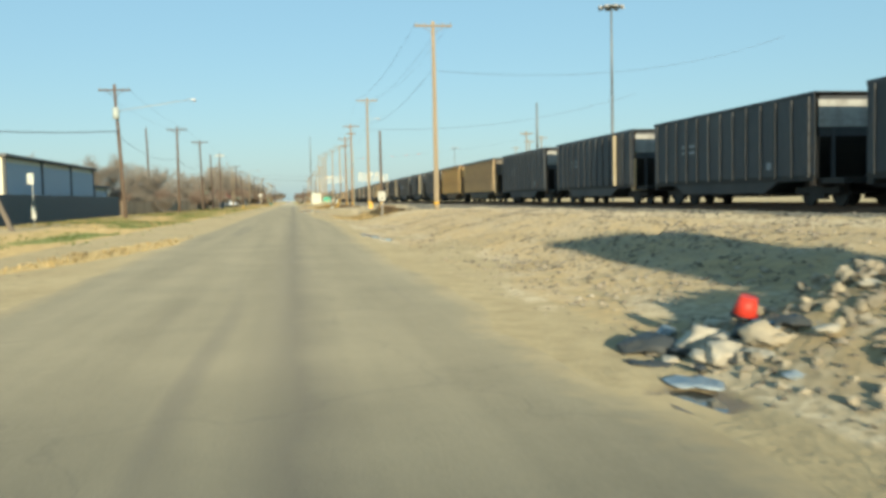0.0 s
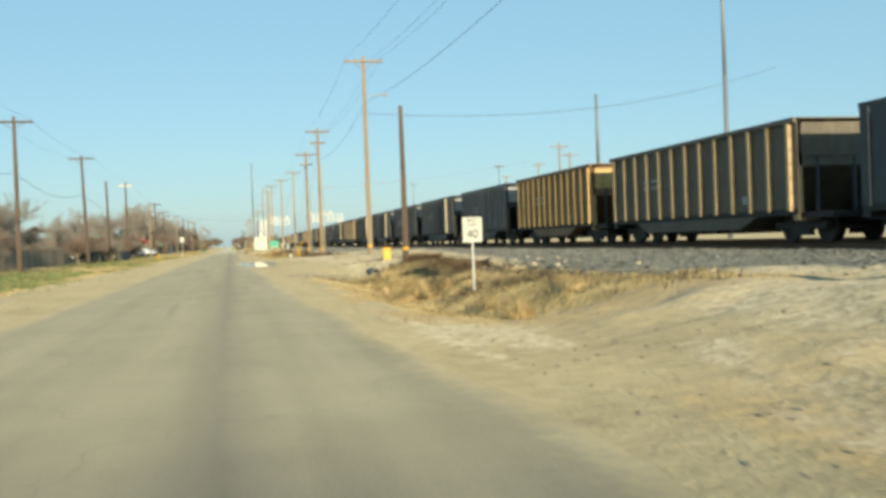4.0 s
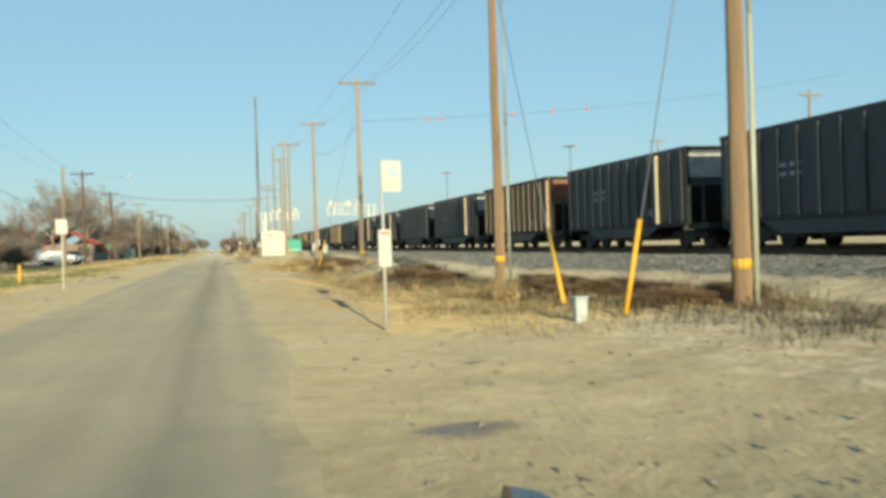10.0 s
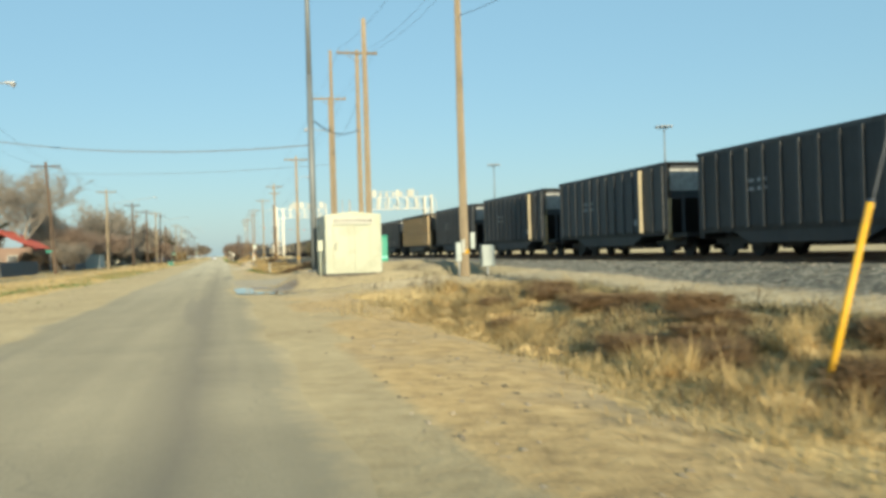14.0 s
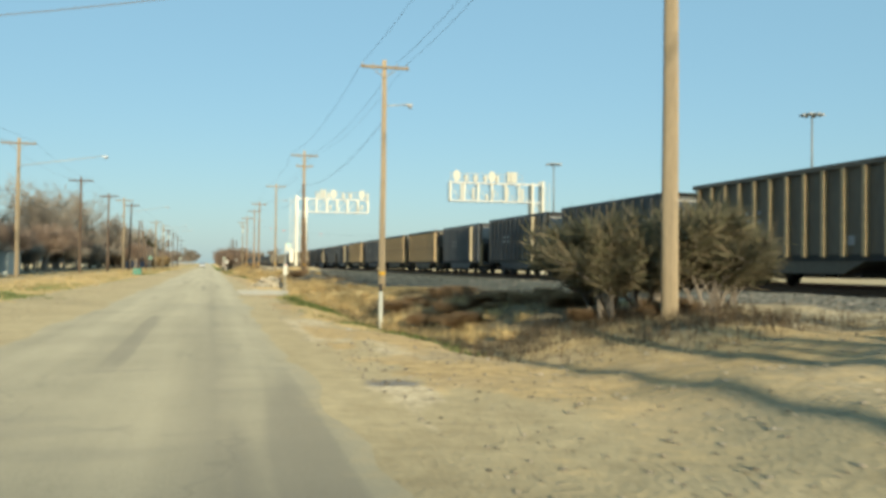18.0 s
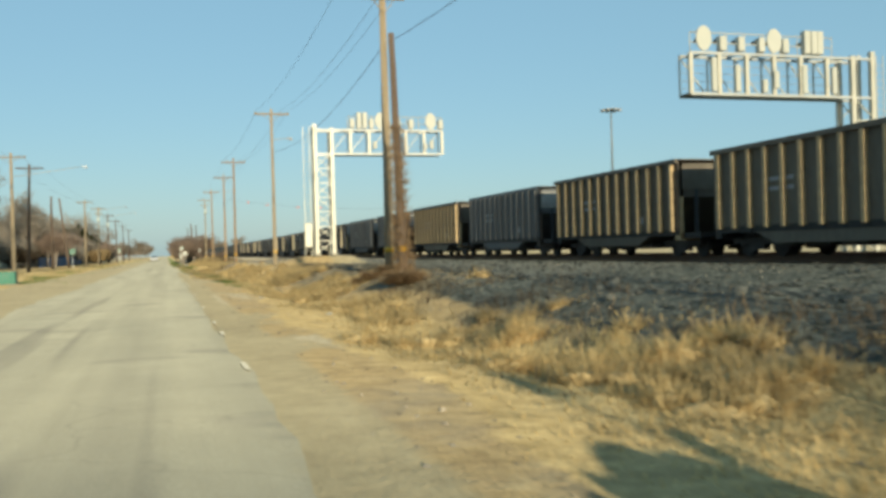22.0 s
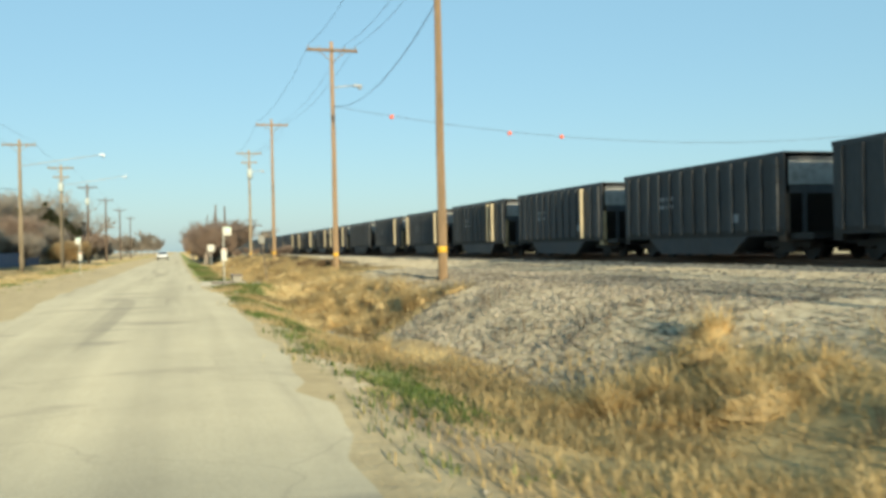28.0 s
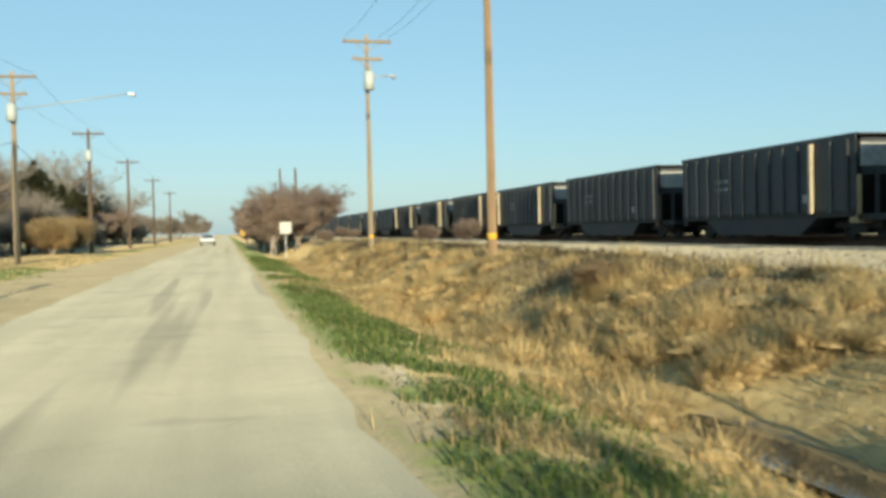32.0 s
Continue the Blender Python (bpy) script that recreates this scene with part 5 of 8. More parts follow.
def bus_stop(x, y, z0, flag, low, dx, label, turn=0.0, flip=1):
    t = thing("bus_stop_sign", pose(x, y, z0, 0, 0, turn), label, "bus stop sign", "bus stop signs")
    bm = bmesh.new()
    bm_tube(bm, (0, 0, -.3), (0, 0, flag[1] - z0 + .02), .026, n=8)
    part("post", bm, M["signwhite"], t)
    w, h = .32, flag[1] - flag[0]
    p = part("flag_panel", rounded_panel(bmesh.new(), w, h, .012), M["signwhite"], t, "white flag panel with mint print", pose(flip * dx, -.035, (flag[0] + flag[1]) / 2 - z0))
    bars(p, w, [(h * .40, .018, .35, .9), (h * .27, .03, .12, .88), (h * .08, .075, .4, .8)], M["mint"])
    bars(p, w, [(-h * .14, .02, .15, .28), (-h * .14, .014, .34, .8), (-h * .27, .02, .15, .28), (-h * .27, .014, .34, .7), (-h * .40, .014, .15, .85)], M["insul"])
    w2, h2 = .21, low[1] - low[0]
    q = part("timetable_panel", rounded_panel(bmesh.new(), w2, h2, .03), M["signwhite"], t, "white timetable panel with a red top line", pose(flip * .01, -.045, (low[0] + low[1]) / 2 - z0))
    bars(q, w2, [(h2 * .40, .022, .1, .9)], M["red"], -.017)
    bars(q, w2, [(h2 * .28, .03, .12, .55)], M["mint"], -.017)
    return t


bus_stop(2.72, 152.3, zat(2.72, 152.3), (2.22, 2.72), (1.02, 1.62), .15, "white bus stop sign on a steel post in dry dirt")
bus_stop(3.37, 289.1, .06, (2.05, 2.45), (.84, 1.39), .14, "white bus stop sign standing at the concrete slab")
bus_stop(1.74, 403.5, .02, (2.04, 2.38), (1.02, 1.52), .15, "white bus stop sign beside a concrete pad and bench")
bus_stop(-5.97, 427.6, zat(-5.97, 427.6), (2.02, 2.45), (1.0, 1.5), -.1, "white bus stop sign on the town side verge", 8)
bus_stop(-14.0, 63.0, zat(-14, 63), (2.55, 3.15), (.7, 1.4), -.1, "white bus stop sign in front of a dark fence", 8)


def road_sign(x, y, z0, zc, w, h, material, label, lean=0.0, post=None):
    t = thing("road_sign", pose(x, y, z0, 0, lean, 0), label, "road sign")
    bm = bmesh.new()
    bm_beam(bm, (0, 0, -.3), (0, 0, zc + h / 2 - z0), .05, .04)
    part("post", bm, post or M["galv"], t)
    p = part("panel", rounded_panel(bmesh.new(), w, h, .008, .04), material, t, "", pose(0, -.035, zc - z0))
    return t, p


t, p = road_sign(7.03, 86.6, zat(7.03, 86.6), 1.64, .61, .76, M["signwhite"], "white speed limit sign above the grassy ditch")
text(p, "SPEED", .13, pose(0, -.009, .27, 90), M["black"])
text(p, "LIMIT", .13, pose(0, -.009, .14, 90), M["black"])
text(p, "40", .36, pose(0, -.009, -.14, 90), M["black"])
t, p = road_sign(4.55, 415.7, zat(4.55, 415.7), 2.0, .32, .40, M["galv_dull"], "dull square sign on a leaning wooden post in the ditch", -6.0, M["timber"])
t, p = road_sign(3.46, 471.9, .1, 1.76, .75, .75, M["signwhite"], "white square road sign by far bushes")
t, p = road_sign(-5.9, 176.8, zat(-5.9, 176.8), 2.48, .45, .6, M["signwhite"], "white road sign on the town side verge", 0, M["signwhite"])
bars(p, .45, [(.12, .05, .2, .8), (0, .05, .2, .8), (-.12, .05, .3, .7)], M["insul"])
t, p = road_sign(-10.84, 414.0, zat(-10.84, 414), 2.2, .62, .62, M["guide_green"], "green square guide sign on a short post")
bars(p, .62, [(.12, .07, .2, .8), (-.1, .07, .2, .7)], M["signwhite"])
t, p = road_sign(-14.8, 168.0, zat(-14.8, 168), 3.1, .9, .26, M["green"], "green street name sign on a post")
bars(p, .9, [(0, .09, .15, .85)], M["signwhite"])
t, p = road_sign(-16.5, 288.0, zat(-16.5, 288), 2.4, .9, .26, M["green"], "green street name sign on a post")
t, p = road_sign(2.2, 560.0, .1, 1.6, .9, .9, M["yellow"], "far yellow warning sign beside the road")

# white delineator posts and guy guards
t = thing("marker_post", pose(3.78, 264.1, zat(3.78, 264.1)), "white plastic marker post with a dark cap", "marker post")
bm = bm_tube(bmesh.new(), (0, 0, -.2), (0, 0, .95), .055, n=10)
part("tube", bm, M["signwhite"], t)
part("cap", bm_tube(bmesh.new(), (0, 0, .94), (0, 0, 1.12), .045, .035, 10), M["black"], t)
for x, y, tx, ty, tz, ln in ((6.44, 198.8, 9.35, 198.1, 11.0, 2.2), (6.5, 154.2, 8.61, 165.05, 10.0, 2.2), (6.45, 151.4, 8.75, 151.7, 11.0, 1.6)):
    z = zat(x, y)
    t = thing("guy_wire", pose(x, y, z), "steel guy cable with a yellow plastic guard", "guy wire", "guy wires")
    d = Vector((tx - x, ty - y, tz - z))
    part("cable", bm_tube(bmesh.new(), (0, 0, -.1), d, .012, n=5), M["wire"], t)
    part("guard", bm_tube(bmesh.new(), d.normalized() * .05, d.normalized() * ln, .045, .04, 10), M["yellow"], t, "yellow plastic guard")

t = thing("marker_hydrant", pose(7.8, 107.0, zat(7.8, 107)), "yellow cable marker box on bare dirt", "marker box")
part("cover", bm_box(bmesh.new(), -.19, .19, -.12, .12, -.1, .56, bevel=.03), M["yellow"], t)
part("cap", bm_box(bmesh.new(), -.21, .21, -.14, .14, .55, .62, bevel=.02), M["yellow"], t)
t = thing("pedestal_box", pose(5.6, 151.2, zat(5.6, 151.2)), "pale cable pedestal on dirt", "pedestal")
part("body", bm_box(bmesh.new(), -.10, .10, -.09, .09, -.1, .36, bevel=.02), M["grey_box"], t)
part("lid", bm_box(bmesh.new(), -.115, .115, -.105, .105, .35, .39, bevel=.015), M["grey_box"], t)
# culvert mouth
t = thing("culvert_pipe", pose(6.6, 103.6, zat(6.6, 103.0) + .02), "dark concrete culvert pipe mouth in the ditch end", "culvert")
bm = bmesh.new()
for r0, mi in ((.24, 0), (.18, 1)):
    ra = [bm.verts.new((r0 * math.cos(a), -.35, r0 * math.sin(a))) for a in np.linspace(0, 2 * math.pi, 17)[:-1]]
    rb = [bm.verts.new((r0 * math.cos(a), 1.2, r0 * math.sin(a))) for a in np.linspace(0, 2 * math.pi, 17)[:-1]]
    for i in range(16):
        bm.faces.new((ra[i], ra[(i + 1) % 16], rb[(i + 1) % 16], rb[i]))
    if r0 == .24:
        keep = ra
    else:
        for i in range(16):
            bm.faces.new((keep[i], keep[(i + 1) % 16], ra[(i + 1) % 16], ra[i]))
part("pipe", bm, M["darkbag"], t)

# ---- signal hut ----
HZ = .52
hut = thing("signal_hut", pose(5.12, 225.7, HZ), "pale green metal railway signal hut on a dirt mound", "hut")
W, D, EH, RH = 2.18, 3.3, 2.31, 2.44
bm = bmesh.new()
prof = [(-W / 2, 0), (W / 2, 0), (W / 2, EH), (0, RH), (-W / 2, EH)]
f0 = [bm.verts.new((x, 0, z)) for x, z in prof]
f1 = [bm.verts.new((x, D, z)) for x, z in prof]
bm.faces.new(f0)
bm.faces.new(f1[::-1])
for i in range(5):
    bm.faces.new((f0[i], f0[(i + 1) % 5], f1[(i + 1) % 5], f1[i]))
part("wall", bm, M["hut"], hut)
bm = bmesh.new()
for s in (-1, 1):
    q = [bm.verts.new(p) for p in ((0, -.02, RH + .02), (s * (W / 2 + .015), -.02, EH + .02), (s * (W / 2 + .015), D + .02, EH + .02), (0, D + .02, RH + .02), (0, -.02, RH - .02), (s * (W / 2 + .015), -.02, EH - .05), (s * (W / 2 + .015), D + .02, EH - .05), (0, D + .02, RH - .02))]
    for a in ((0, 1, 2, 3), (7, 6, 5, 4), (0, 4, 5, 1), (1, 5, 6, 2), (2, 6, 7, 3)):
        bm.faces.new([q[i] for i in a])
part("roof", bm, M["hut"], hut)
part("corner_trim", bm_box(bmesh.new(), -W / 2 - .01, -W / 2 + .05, -.012, .05, .0, EH - .03), M["hut_roof"], hut)
part("corner_trim", bm_box(bmesh.new(), W / 2 - .05, W / 2 + .01, -.012, .05, .0, EH - .03), M["hut_roof"], hut)
for y_ in (1.65,):
    part("seam_strip", bm_box(bmesh.new(), -W / 2 - .003, -W / 2, y_, y_ + .03, .05, EH - .06), M["hut"], hut)
for x0, x1 in ((-.80, -.18), (.04, .64)):
    d = part("door", bm_box(bmesh.new(), x0, x1, -.035, -.004, .14, 1.90, bevel=.008), M["hut"], hut)
    for z in (.35, 1.0, 1.65):
        part("hinge", bm_tube(bmesh.new(), (x1 + .01, -.04, z - .06), (x1 + .01, -.04, z + .06), .016, n=6), M["hut"], d)
    bm = bmesh.new()
    bm_box(bm, x0 - .04, x1 + .04, -.05, -.004, 1.91, 1.955)
    part("drip_rail", bm, M["hut_roof"], d)
bm = bmesh.new()
bm_box(bm, -.74, -.70, -.075, -.03, .98, 1.18, bevel=.008)
bm_tube(bm, (-.66, -.075, 1.22), (-.66, -.035, 1.22), .025, n=8)
part("door_handle", bm, M["black"], hut, "dark lever handle and padlock")
part("notice", bm_box(bmesh.new(), -.97, -.89, -.02, -.004, 1.50, 1.78), M["signwhite"], hut, "small white notice")
plate = part("name_board", bm_box(bmesh.new(), -.78, .78, -.045, -.01, 1.97, 2.21, bevel=.006), M["signwhite"], hut, "white name board")
text(plate, "CP LF359 TOWER 68", .165, pose(0, -.049, 2.09, 90), M["black"])
bm = bmesh.new()
bm_box(bm, -W / 2 - .02, W / 2 + .02, -.02, D + .02, -.12, .05)
part("skid", bm, M["steel_dark"], hut)
part("vent_pipe", bm_tube(bmesh.new(), (.1, 1.5, RH - .05), (.1, 1.5, RH + .55), .04, n=8), M["galv"], hut)
part("seam_strip", bm_box(bmesh.new(), -W / 2 - .012, -W / 2, .02, .10, .05, EH - .06), M["hut"], hut)
t = thing("meter_pedestal", pose(3.80, 225.55, zat(3.8, 225.55)), "pale green meter box on a steel post", "meter box")
part("post", bm_tube(bmesh.new(), (0, 0, -.2), (0, 0, 1.15), .035, n=8), M["hut"], t)
part("box", bm_box(bmesh.new(), -.10, .10, -.07, .07, .98, 1.40, bevel=.01), M["hut"], t)

# boxes on and beside the pole before the hut
t = thing("meter_rack", pose(8.9, 222.8, zat(8.9, 222.8)), "grey meter boxes on a rack beside a pole", "meter rack")
for x0, x1, z0, z1, mm in ((-.42, -.22, .55, 1.25, "grey_box"), (-.20, -.08, .85, 1.35, "signwhite"), (.14, .30, 1.0, 1.6, "grey_box")):
    part("meter_box", bm_box(bmesh.new(), x0, x1, -.12, .05, z0, z1, bevel=.01), M[mm], t)
part("post", bm_tube(bmesh.new(), (-.30, 0, -.2), (-.30, 0, 1.2), .04, n=8), M["galv"], t)
t = thing("utility_cabinet", pose(9.75, 223.0, zat(9.75, 223)), "grey-green utility cabinet on a stub post", "cabinet")
part("body", bm_box(bmesh.new(), -.24, .24, -.16, .16, .35, 1.15, bevel=.015), M["grey_box"], t)
part("door", bm_box(bmesh.new(), -.21, .21, -.175, -.158, .39, 1.11, bevel=.006), M["grey_box"], t)
part("post", bm_tube(bmesh.new(), (0, 0, -.2), (0, 0, .4), .05, n=8), M["galv"], t)

# green generator cabinet, barrel, plank wall
gz = zat(8.2, 239.8)
t = thing("generator_cabinet", pose(8.06, 240.3, gz), "green steel generator cabinet beside the drive", "cabinet")
part("body", bm_box(bmesh.new(), -.88, .88, -.7, .7, .08, 1.58, bevel=.02), M["green"], t)
part("roof_edge", bm_box(bmesh.new(), -.92, .92, -.74, .74, 1.60, 1.66, bevel=.01), M["green"], t)
part("pale_stripe", bm_box(bmesh.new(), -.885, .885, -.706, -.70, .42, .52), M["mint"], t)
for x in (-.87, -.29, .29):
    part("door_panel", bm_box(bmesh.new(), x + .03, x + .55, -.715, -.701, .58, 1.54, bevel=.006), M["green"], t)
part("skid", bm_box(bmesh.new(), -.82, .82, -.62, .62, -.15, .09), M["steel_dark"], t)
bm = bmesh.new()
bm_tube(bm, (.5, 0, 1.64), (.5, 0, 1.85), .06, n=8)
bm_tube(bm, (.5, 0, 1.85), (.15, 0, 1.85), .06, n=8)
part("exhaust", bm, M["steel_dark"], t)
t = thing("barrel", pose(7.62, 239.25, zat(7.62, 239.25)), "yellow plastic barrel before the green cabinet", "barrel")
bm = bmesh.new()
for z0, z1, r0, r1 in ((-.05, .05, .17, .185), (.05, .28, .185, .19), (.28, .31, .2, .2), (.31, .5, .19, .185), (.5, .56, .185, .15)):
    bm_tube(bm, (0, 0, z0), (0, 0, z1), r0, r1, 14)
part("drum", bm, M["yellow"], t)
t = thing("plank_wall", pose(6.2, 239.9, zat(6.8, 239.9)), "wall of stacked dark grey planks beside the drive", "wall")
for k in range(6):
    part("plank", bm_box(bmesh.new(), 0, 1.07, -.05 + .02 * (k % 2), .05 + .02 * (k % 2), .02 + .285 * k, .29 + .285 * k, bevel=.01), M["timber"], t)

# ---- signal gantries ----
def gantry(x_post, x_tip, y, z0, z_low, z_top, heads, inner, label):
    """Cantilever signal: a lattice post pair and a lattice arm towards x_tip."""
    t = thing("signal_gantry", pose(x_post, y, z0), label, "signal gantry", "cantilever signals")
    s = 1 if x_tip > x_post else -1
    zl, zt, pw, dp = z_low - z0, z_top - z0, 1.1 * s, .9
    for px_ in (0, pw):
        for dy in (0, dp):
            bm = bmesh.new()
            bm_beam(bm, (px_, dy, 0), (px_, dy, zt + (.35 if px_ == 0 else .12)), .22, .22)
            col = part("column", bm, M["silver"], t)
            bm = bmesh.new()
            bm_box(bm, px_ - .22, px_ + .22, dy - .22, dy + .22, -.05, .12, bevel=.02)
            bm_beam(bm, (px_ - .2, dy, .1), (px_, dy, .7), .05)
            part("foot", bm, M["concrete"], col)
    n = 7
    for i in range(n):
        za, zb = zl * i / n + .15, zl * (i + 1) / n
        bm = bmesh.new()
        a, b = (0, pw) if i % 2 == 0 else (pw, 0)
        bm_beam(bm, (a, 0, za), (b, 0, zb), .05)
        bm_beam(bm, (b, dp, za), (a, dp, zb), .045)
        for px_ in (0, pw):
            bm_beam(bm, (px_, 0, za), (px_, dp, zb), .05)
        bm_beam(bm, (0, 0, zb), (pw, 0, zb), .06)
        part("lattice", bm, M["silver"], t)
    L = x_tip - x_post
    for z in (zl, zt):
        for dy in (0, dp):
            bm = bmesh.new()
            bm_beam(bm, (0, dy, z), (L, dy, z), .13, .11)
            part("chord", bm, M["galv"], t)
    bm = bmesh.new()
    bm_box(bm, min(pw, L), max(pw, L), 0, dp, zl + .05, zl + .08)
    part("walkway", bm, M["galv"], t)
    m = 6
    for i in range(m + 1):
        x = pw + (L - pw) * i / m
        bm = bmesh.new()
        for dy in (0, dp):
            bm_beam(bm, (x, dy, zl), (x, dy, zt), .17 if dy == 0 else .06)
        if i < m:
            xb = pw + (L - pw) * (i + 1) / m
            bm_beam(bm, (x, dp, zl), (xb, dp, zt), .045)
            bm_beam(bm, (x, 0, zt), (xb, dp, zt), .045)
        part("web_post", bm, M["silver"], t)
    # railing over the arm
    bm = bmesh.new()
    for z in (zt + .45, zt + .9):
        bm_tube(bm, (pw * 2, 0, z), (L, 0, z), .025, n=6)
    for i in range(9):
        x = pw * 2 + (L - pw * 2) * i / 8
        bm_tube(bm, (x, 0, zt), (x, 0, zt + .9), .022, n=6)
    part("railing", bm, M["silver"], t)
    for hx, kind in heads:
        x = hx - x_post
        bm = bmesh.new()
        if kind == "round":
            bm_tube(bm, (x, -.18, zt + .62), (x, -.10, zt + .62), .44, n=18)
            bmesh.ops.scale(bm, vec=(.85, 1, 1.25), space=Matrix.Translation((-x, 0, -zt - .62)), verts=bm.verts)
            h = part("signal_backplate", bm, M["signwhite"], t, "pale round signal backplate")
        else:
            bm_box(bm, x - .16, x + .16, -.22, .12, zt + .1, zt + (1.15 if kind == "tall" else .75), bevel=.03)
            h = part("signal_case", bm, M["signwhite"], t, "pale signal relay case")
        bm = bmesh.new()
        bm_tube(bm, (x, .1, zt + .62), (x, .5, zt + .62), .12, .10, 10)
        part("hood", bm, M["black"], h)
    for hx, lo_, hi_ in inner:
        bm = bm_box(bmesh.new(), hx - x_post - .13, hx - x_post + .13, -.2, .0, zl + lo_, zl + hi_, bevel=.04)
        part("junction_box", bm, M["signwhite"], t)
    # wire mesh screen of the walkway, as thin rods
    bm = bmesh.new()
    for i in range(1, 5):
        zz = zl + (zt - zl) * i / 5
        bm_tube(bm, (pw, dp, zz), (L, dp, zz), .014, n=5)
    part("mesh_screen", bm, M["galv"], t)
    # ladder up the outer column
    bm = bmesh.new()
    for dx in (-.35, -.75):
        bm_beam(bm, (dx * s, .1, .0), (dx * s, .1, zt + .2), .035)
    for k in range(26):
        z = .3 + k * (zt - .2) / 26
        bm_tube(bm, (-.35 * s, .1, z), (-.75 * s, .1, z), .014, n=5)
    part("ladder", bm, M["silver"], t)
    bm = bmesh.new()
    bm_box(bm, min(-.32 * s, -.82 * s), max(-.32 * s, -.82 * s), -.15, -.02, .55, 2.1, bevel=.03)
    part("ladder_guard", bm, M["silver"], t, "bright sheet guard over the ladder foot")
    return t


gantry(9.62, 18.25, 352.7, 1.12, 7.72, 9.3, ((12.1, "box"), (12.56, "tall"), (12.95, "tall"), (13.4, "box"), (14.0, "round"), (15.2, "box"), (16.1, "box"), (17.45, "round"), (18.15, "box")), ((13.6, .35, .85), (17.05, .3, .75), (17.5, .35, .95)), "silver cantilever railway signal standing on a dirt berm")
gantry(31.9, 22.3, 328.4, .5, 7.8, 9.6, ((28.95, "tall"), (28.62, "tall"), (28.25, "tall"), (27.1, "box"), (26.5, "round"), (25.85, "box"), (24.8, "box"), (23.85, "box"), (22.9, "round")), ((29.7, .1, 1.35), (28.1, .1, 1.4), (26.6, .3, 1.1), (26.0, .1, .7), (24.6, .1, 1.3), (23.4, .1, 1.6)), "silver cantilever railway signal beyond the train")

# ---- drives, slab, pad, bench ----
def flat_patch(name, pts, z, thick, material, label, category, follow=False):
    bm = bmesh.new()
    top = [bm.verts.new((x, y, (zat(x, y) if follow else 0) + z)) for x, y in pts]
    low = [bm.verts.new((x, y, (zat(x, y) if follow else 0) + z - thick)) for x, y in pts]
    bm.faces.new(top)
    for i in range(len(pts)):
        j = (i + 1) % len(pts)
        bm.faces.new((top[i], low[i], low[j], top[j]))
    return tagged(new(name, mesh_of(name, bm, material)), label, category, kind="structure")


for i, (a, b) in enumerate(((283.75, 287.3), (287.34, 290.9))):
    flat_patch("concrete_slab", [(1.05, a), (3.3 + .35 * i, a), (3.7, b), (.98, b)], .015, .22, M["concrete"], "pale cast concrete drive slab beside the road", "slab")
dv, df = [], []
nxs, nys = 26, 14
for j in range(nys + 1):
    for i in range(nxs + 1):
        k, l = i / nxs, j / nys
        x = .6 + 10.4 * k
        y0, y1 = 229.9 + 5.4 * k ** .7, 244.2 - 3.2 * min(1, k * 2.2)
        y = y0 + (y1 - y0) * l + .2 * math.sin(7 * k + 3 * l)
        dv.append((x, y, zat(x, y) * .5 + land(x, y) * .5 + .03 - .06 * (abs(2 * l - 1) ** 8) - (.03 if i == 0 else 0)))
for j in range(nys):
    for i in range(nxs):
        a = j * (nxs + 1) + i
        df.append((a, a + 1, a + nxs + 2, a + nxs + 1))
tagged(new("side_drive", pymesh("side_drive", [(float(a), float(b), float(c)) for a, b, c in dv], df, M["asphalt"], smooth=True)), "worn grey asphalt side drive leading to the tracks", "drive", kind="structure")
flat_patch("bus_pad", [(.85, 404.4), (2.85, 404.1), (2.55, 409.1), (.95, 409.4)], .03, .2, M["concrete"], "pale concrete bus stop pad", "pad")
t = thing("bench", pose(2.37, 406.32, .03, 0, 0, 2), "concrete bench with a dark timber seat on the pad", "bench")
for y in (-.62, .55):
    part("leg", bm_box(bmesh.new(), -.18, .18, y - .10, y + .10, -.02, .30, bevel=.02), M["concrete"], t, "tan cast concrete block leg")
part("seat", bm_box(bmesh.new(), -.21, .21, -.74, .76, .30, .385, bevel=.015), M["timber"], t, "thick dark weathered seat slab")
t = thing("timber_beam", pose(1.92, 405.2, .07, 0, 0, 44), "dark old timber beam lying on the pad", "beam")
part("beam", bm_box(bmesh.new(), -.045, .045, -.84, .84, -.04, .045, bevel=.012), M["timber"], t)


# ---- rubble, rocks, litter ----
def rock_mesh(seed, flat=.7, sub=2):
    rnd = random.Random(seed)
    bm = bmesh.new()
    bmesh.ops.create_icosphere(bm, subdivisions=sub, radius=1.0)
    cuts = [(Vector((rnd.uniform(-1, 1), rnd.uniform(-1, 1), rnd.uniform(-1, 1))).normalized(), rnd.uniform(.55, .85)) for _ in range(9)]
    for v in bm.verts:
        for n, d in cuts:
            over = v.co.dot(n) - d
            if over > 0:
                v.co -= n * over
        v.co *= rnd.uniform(.95, 1.05)
        v.co.z *= flat
    return bm


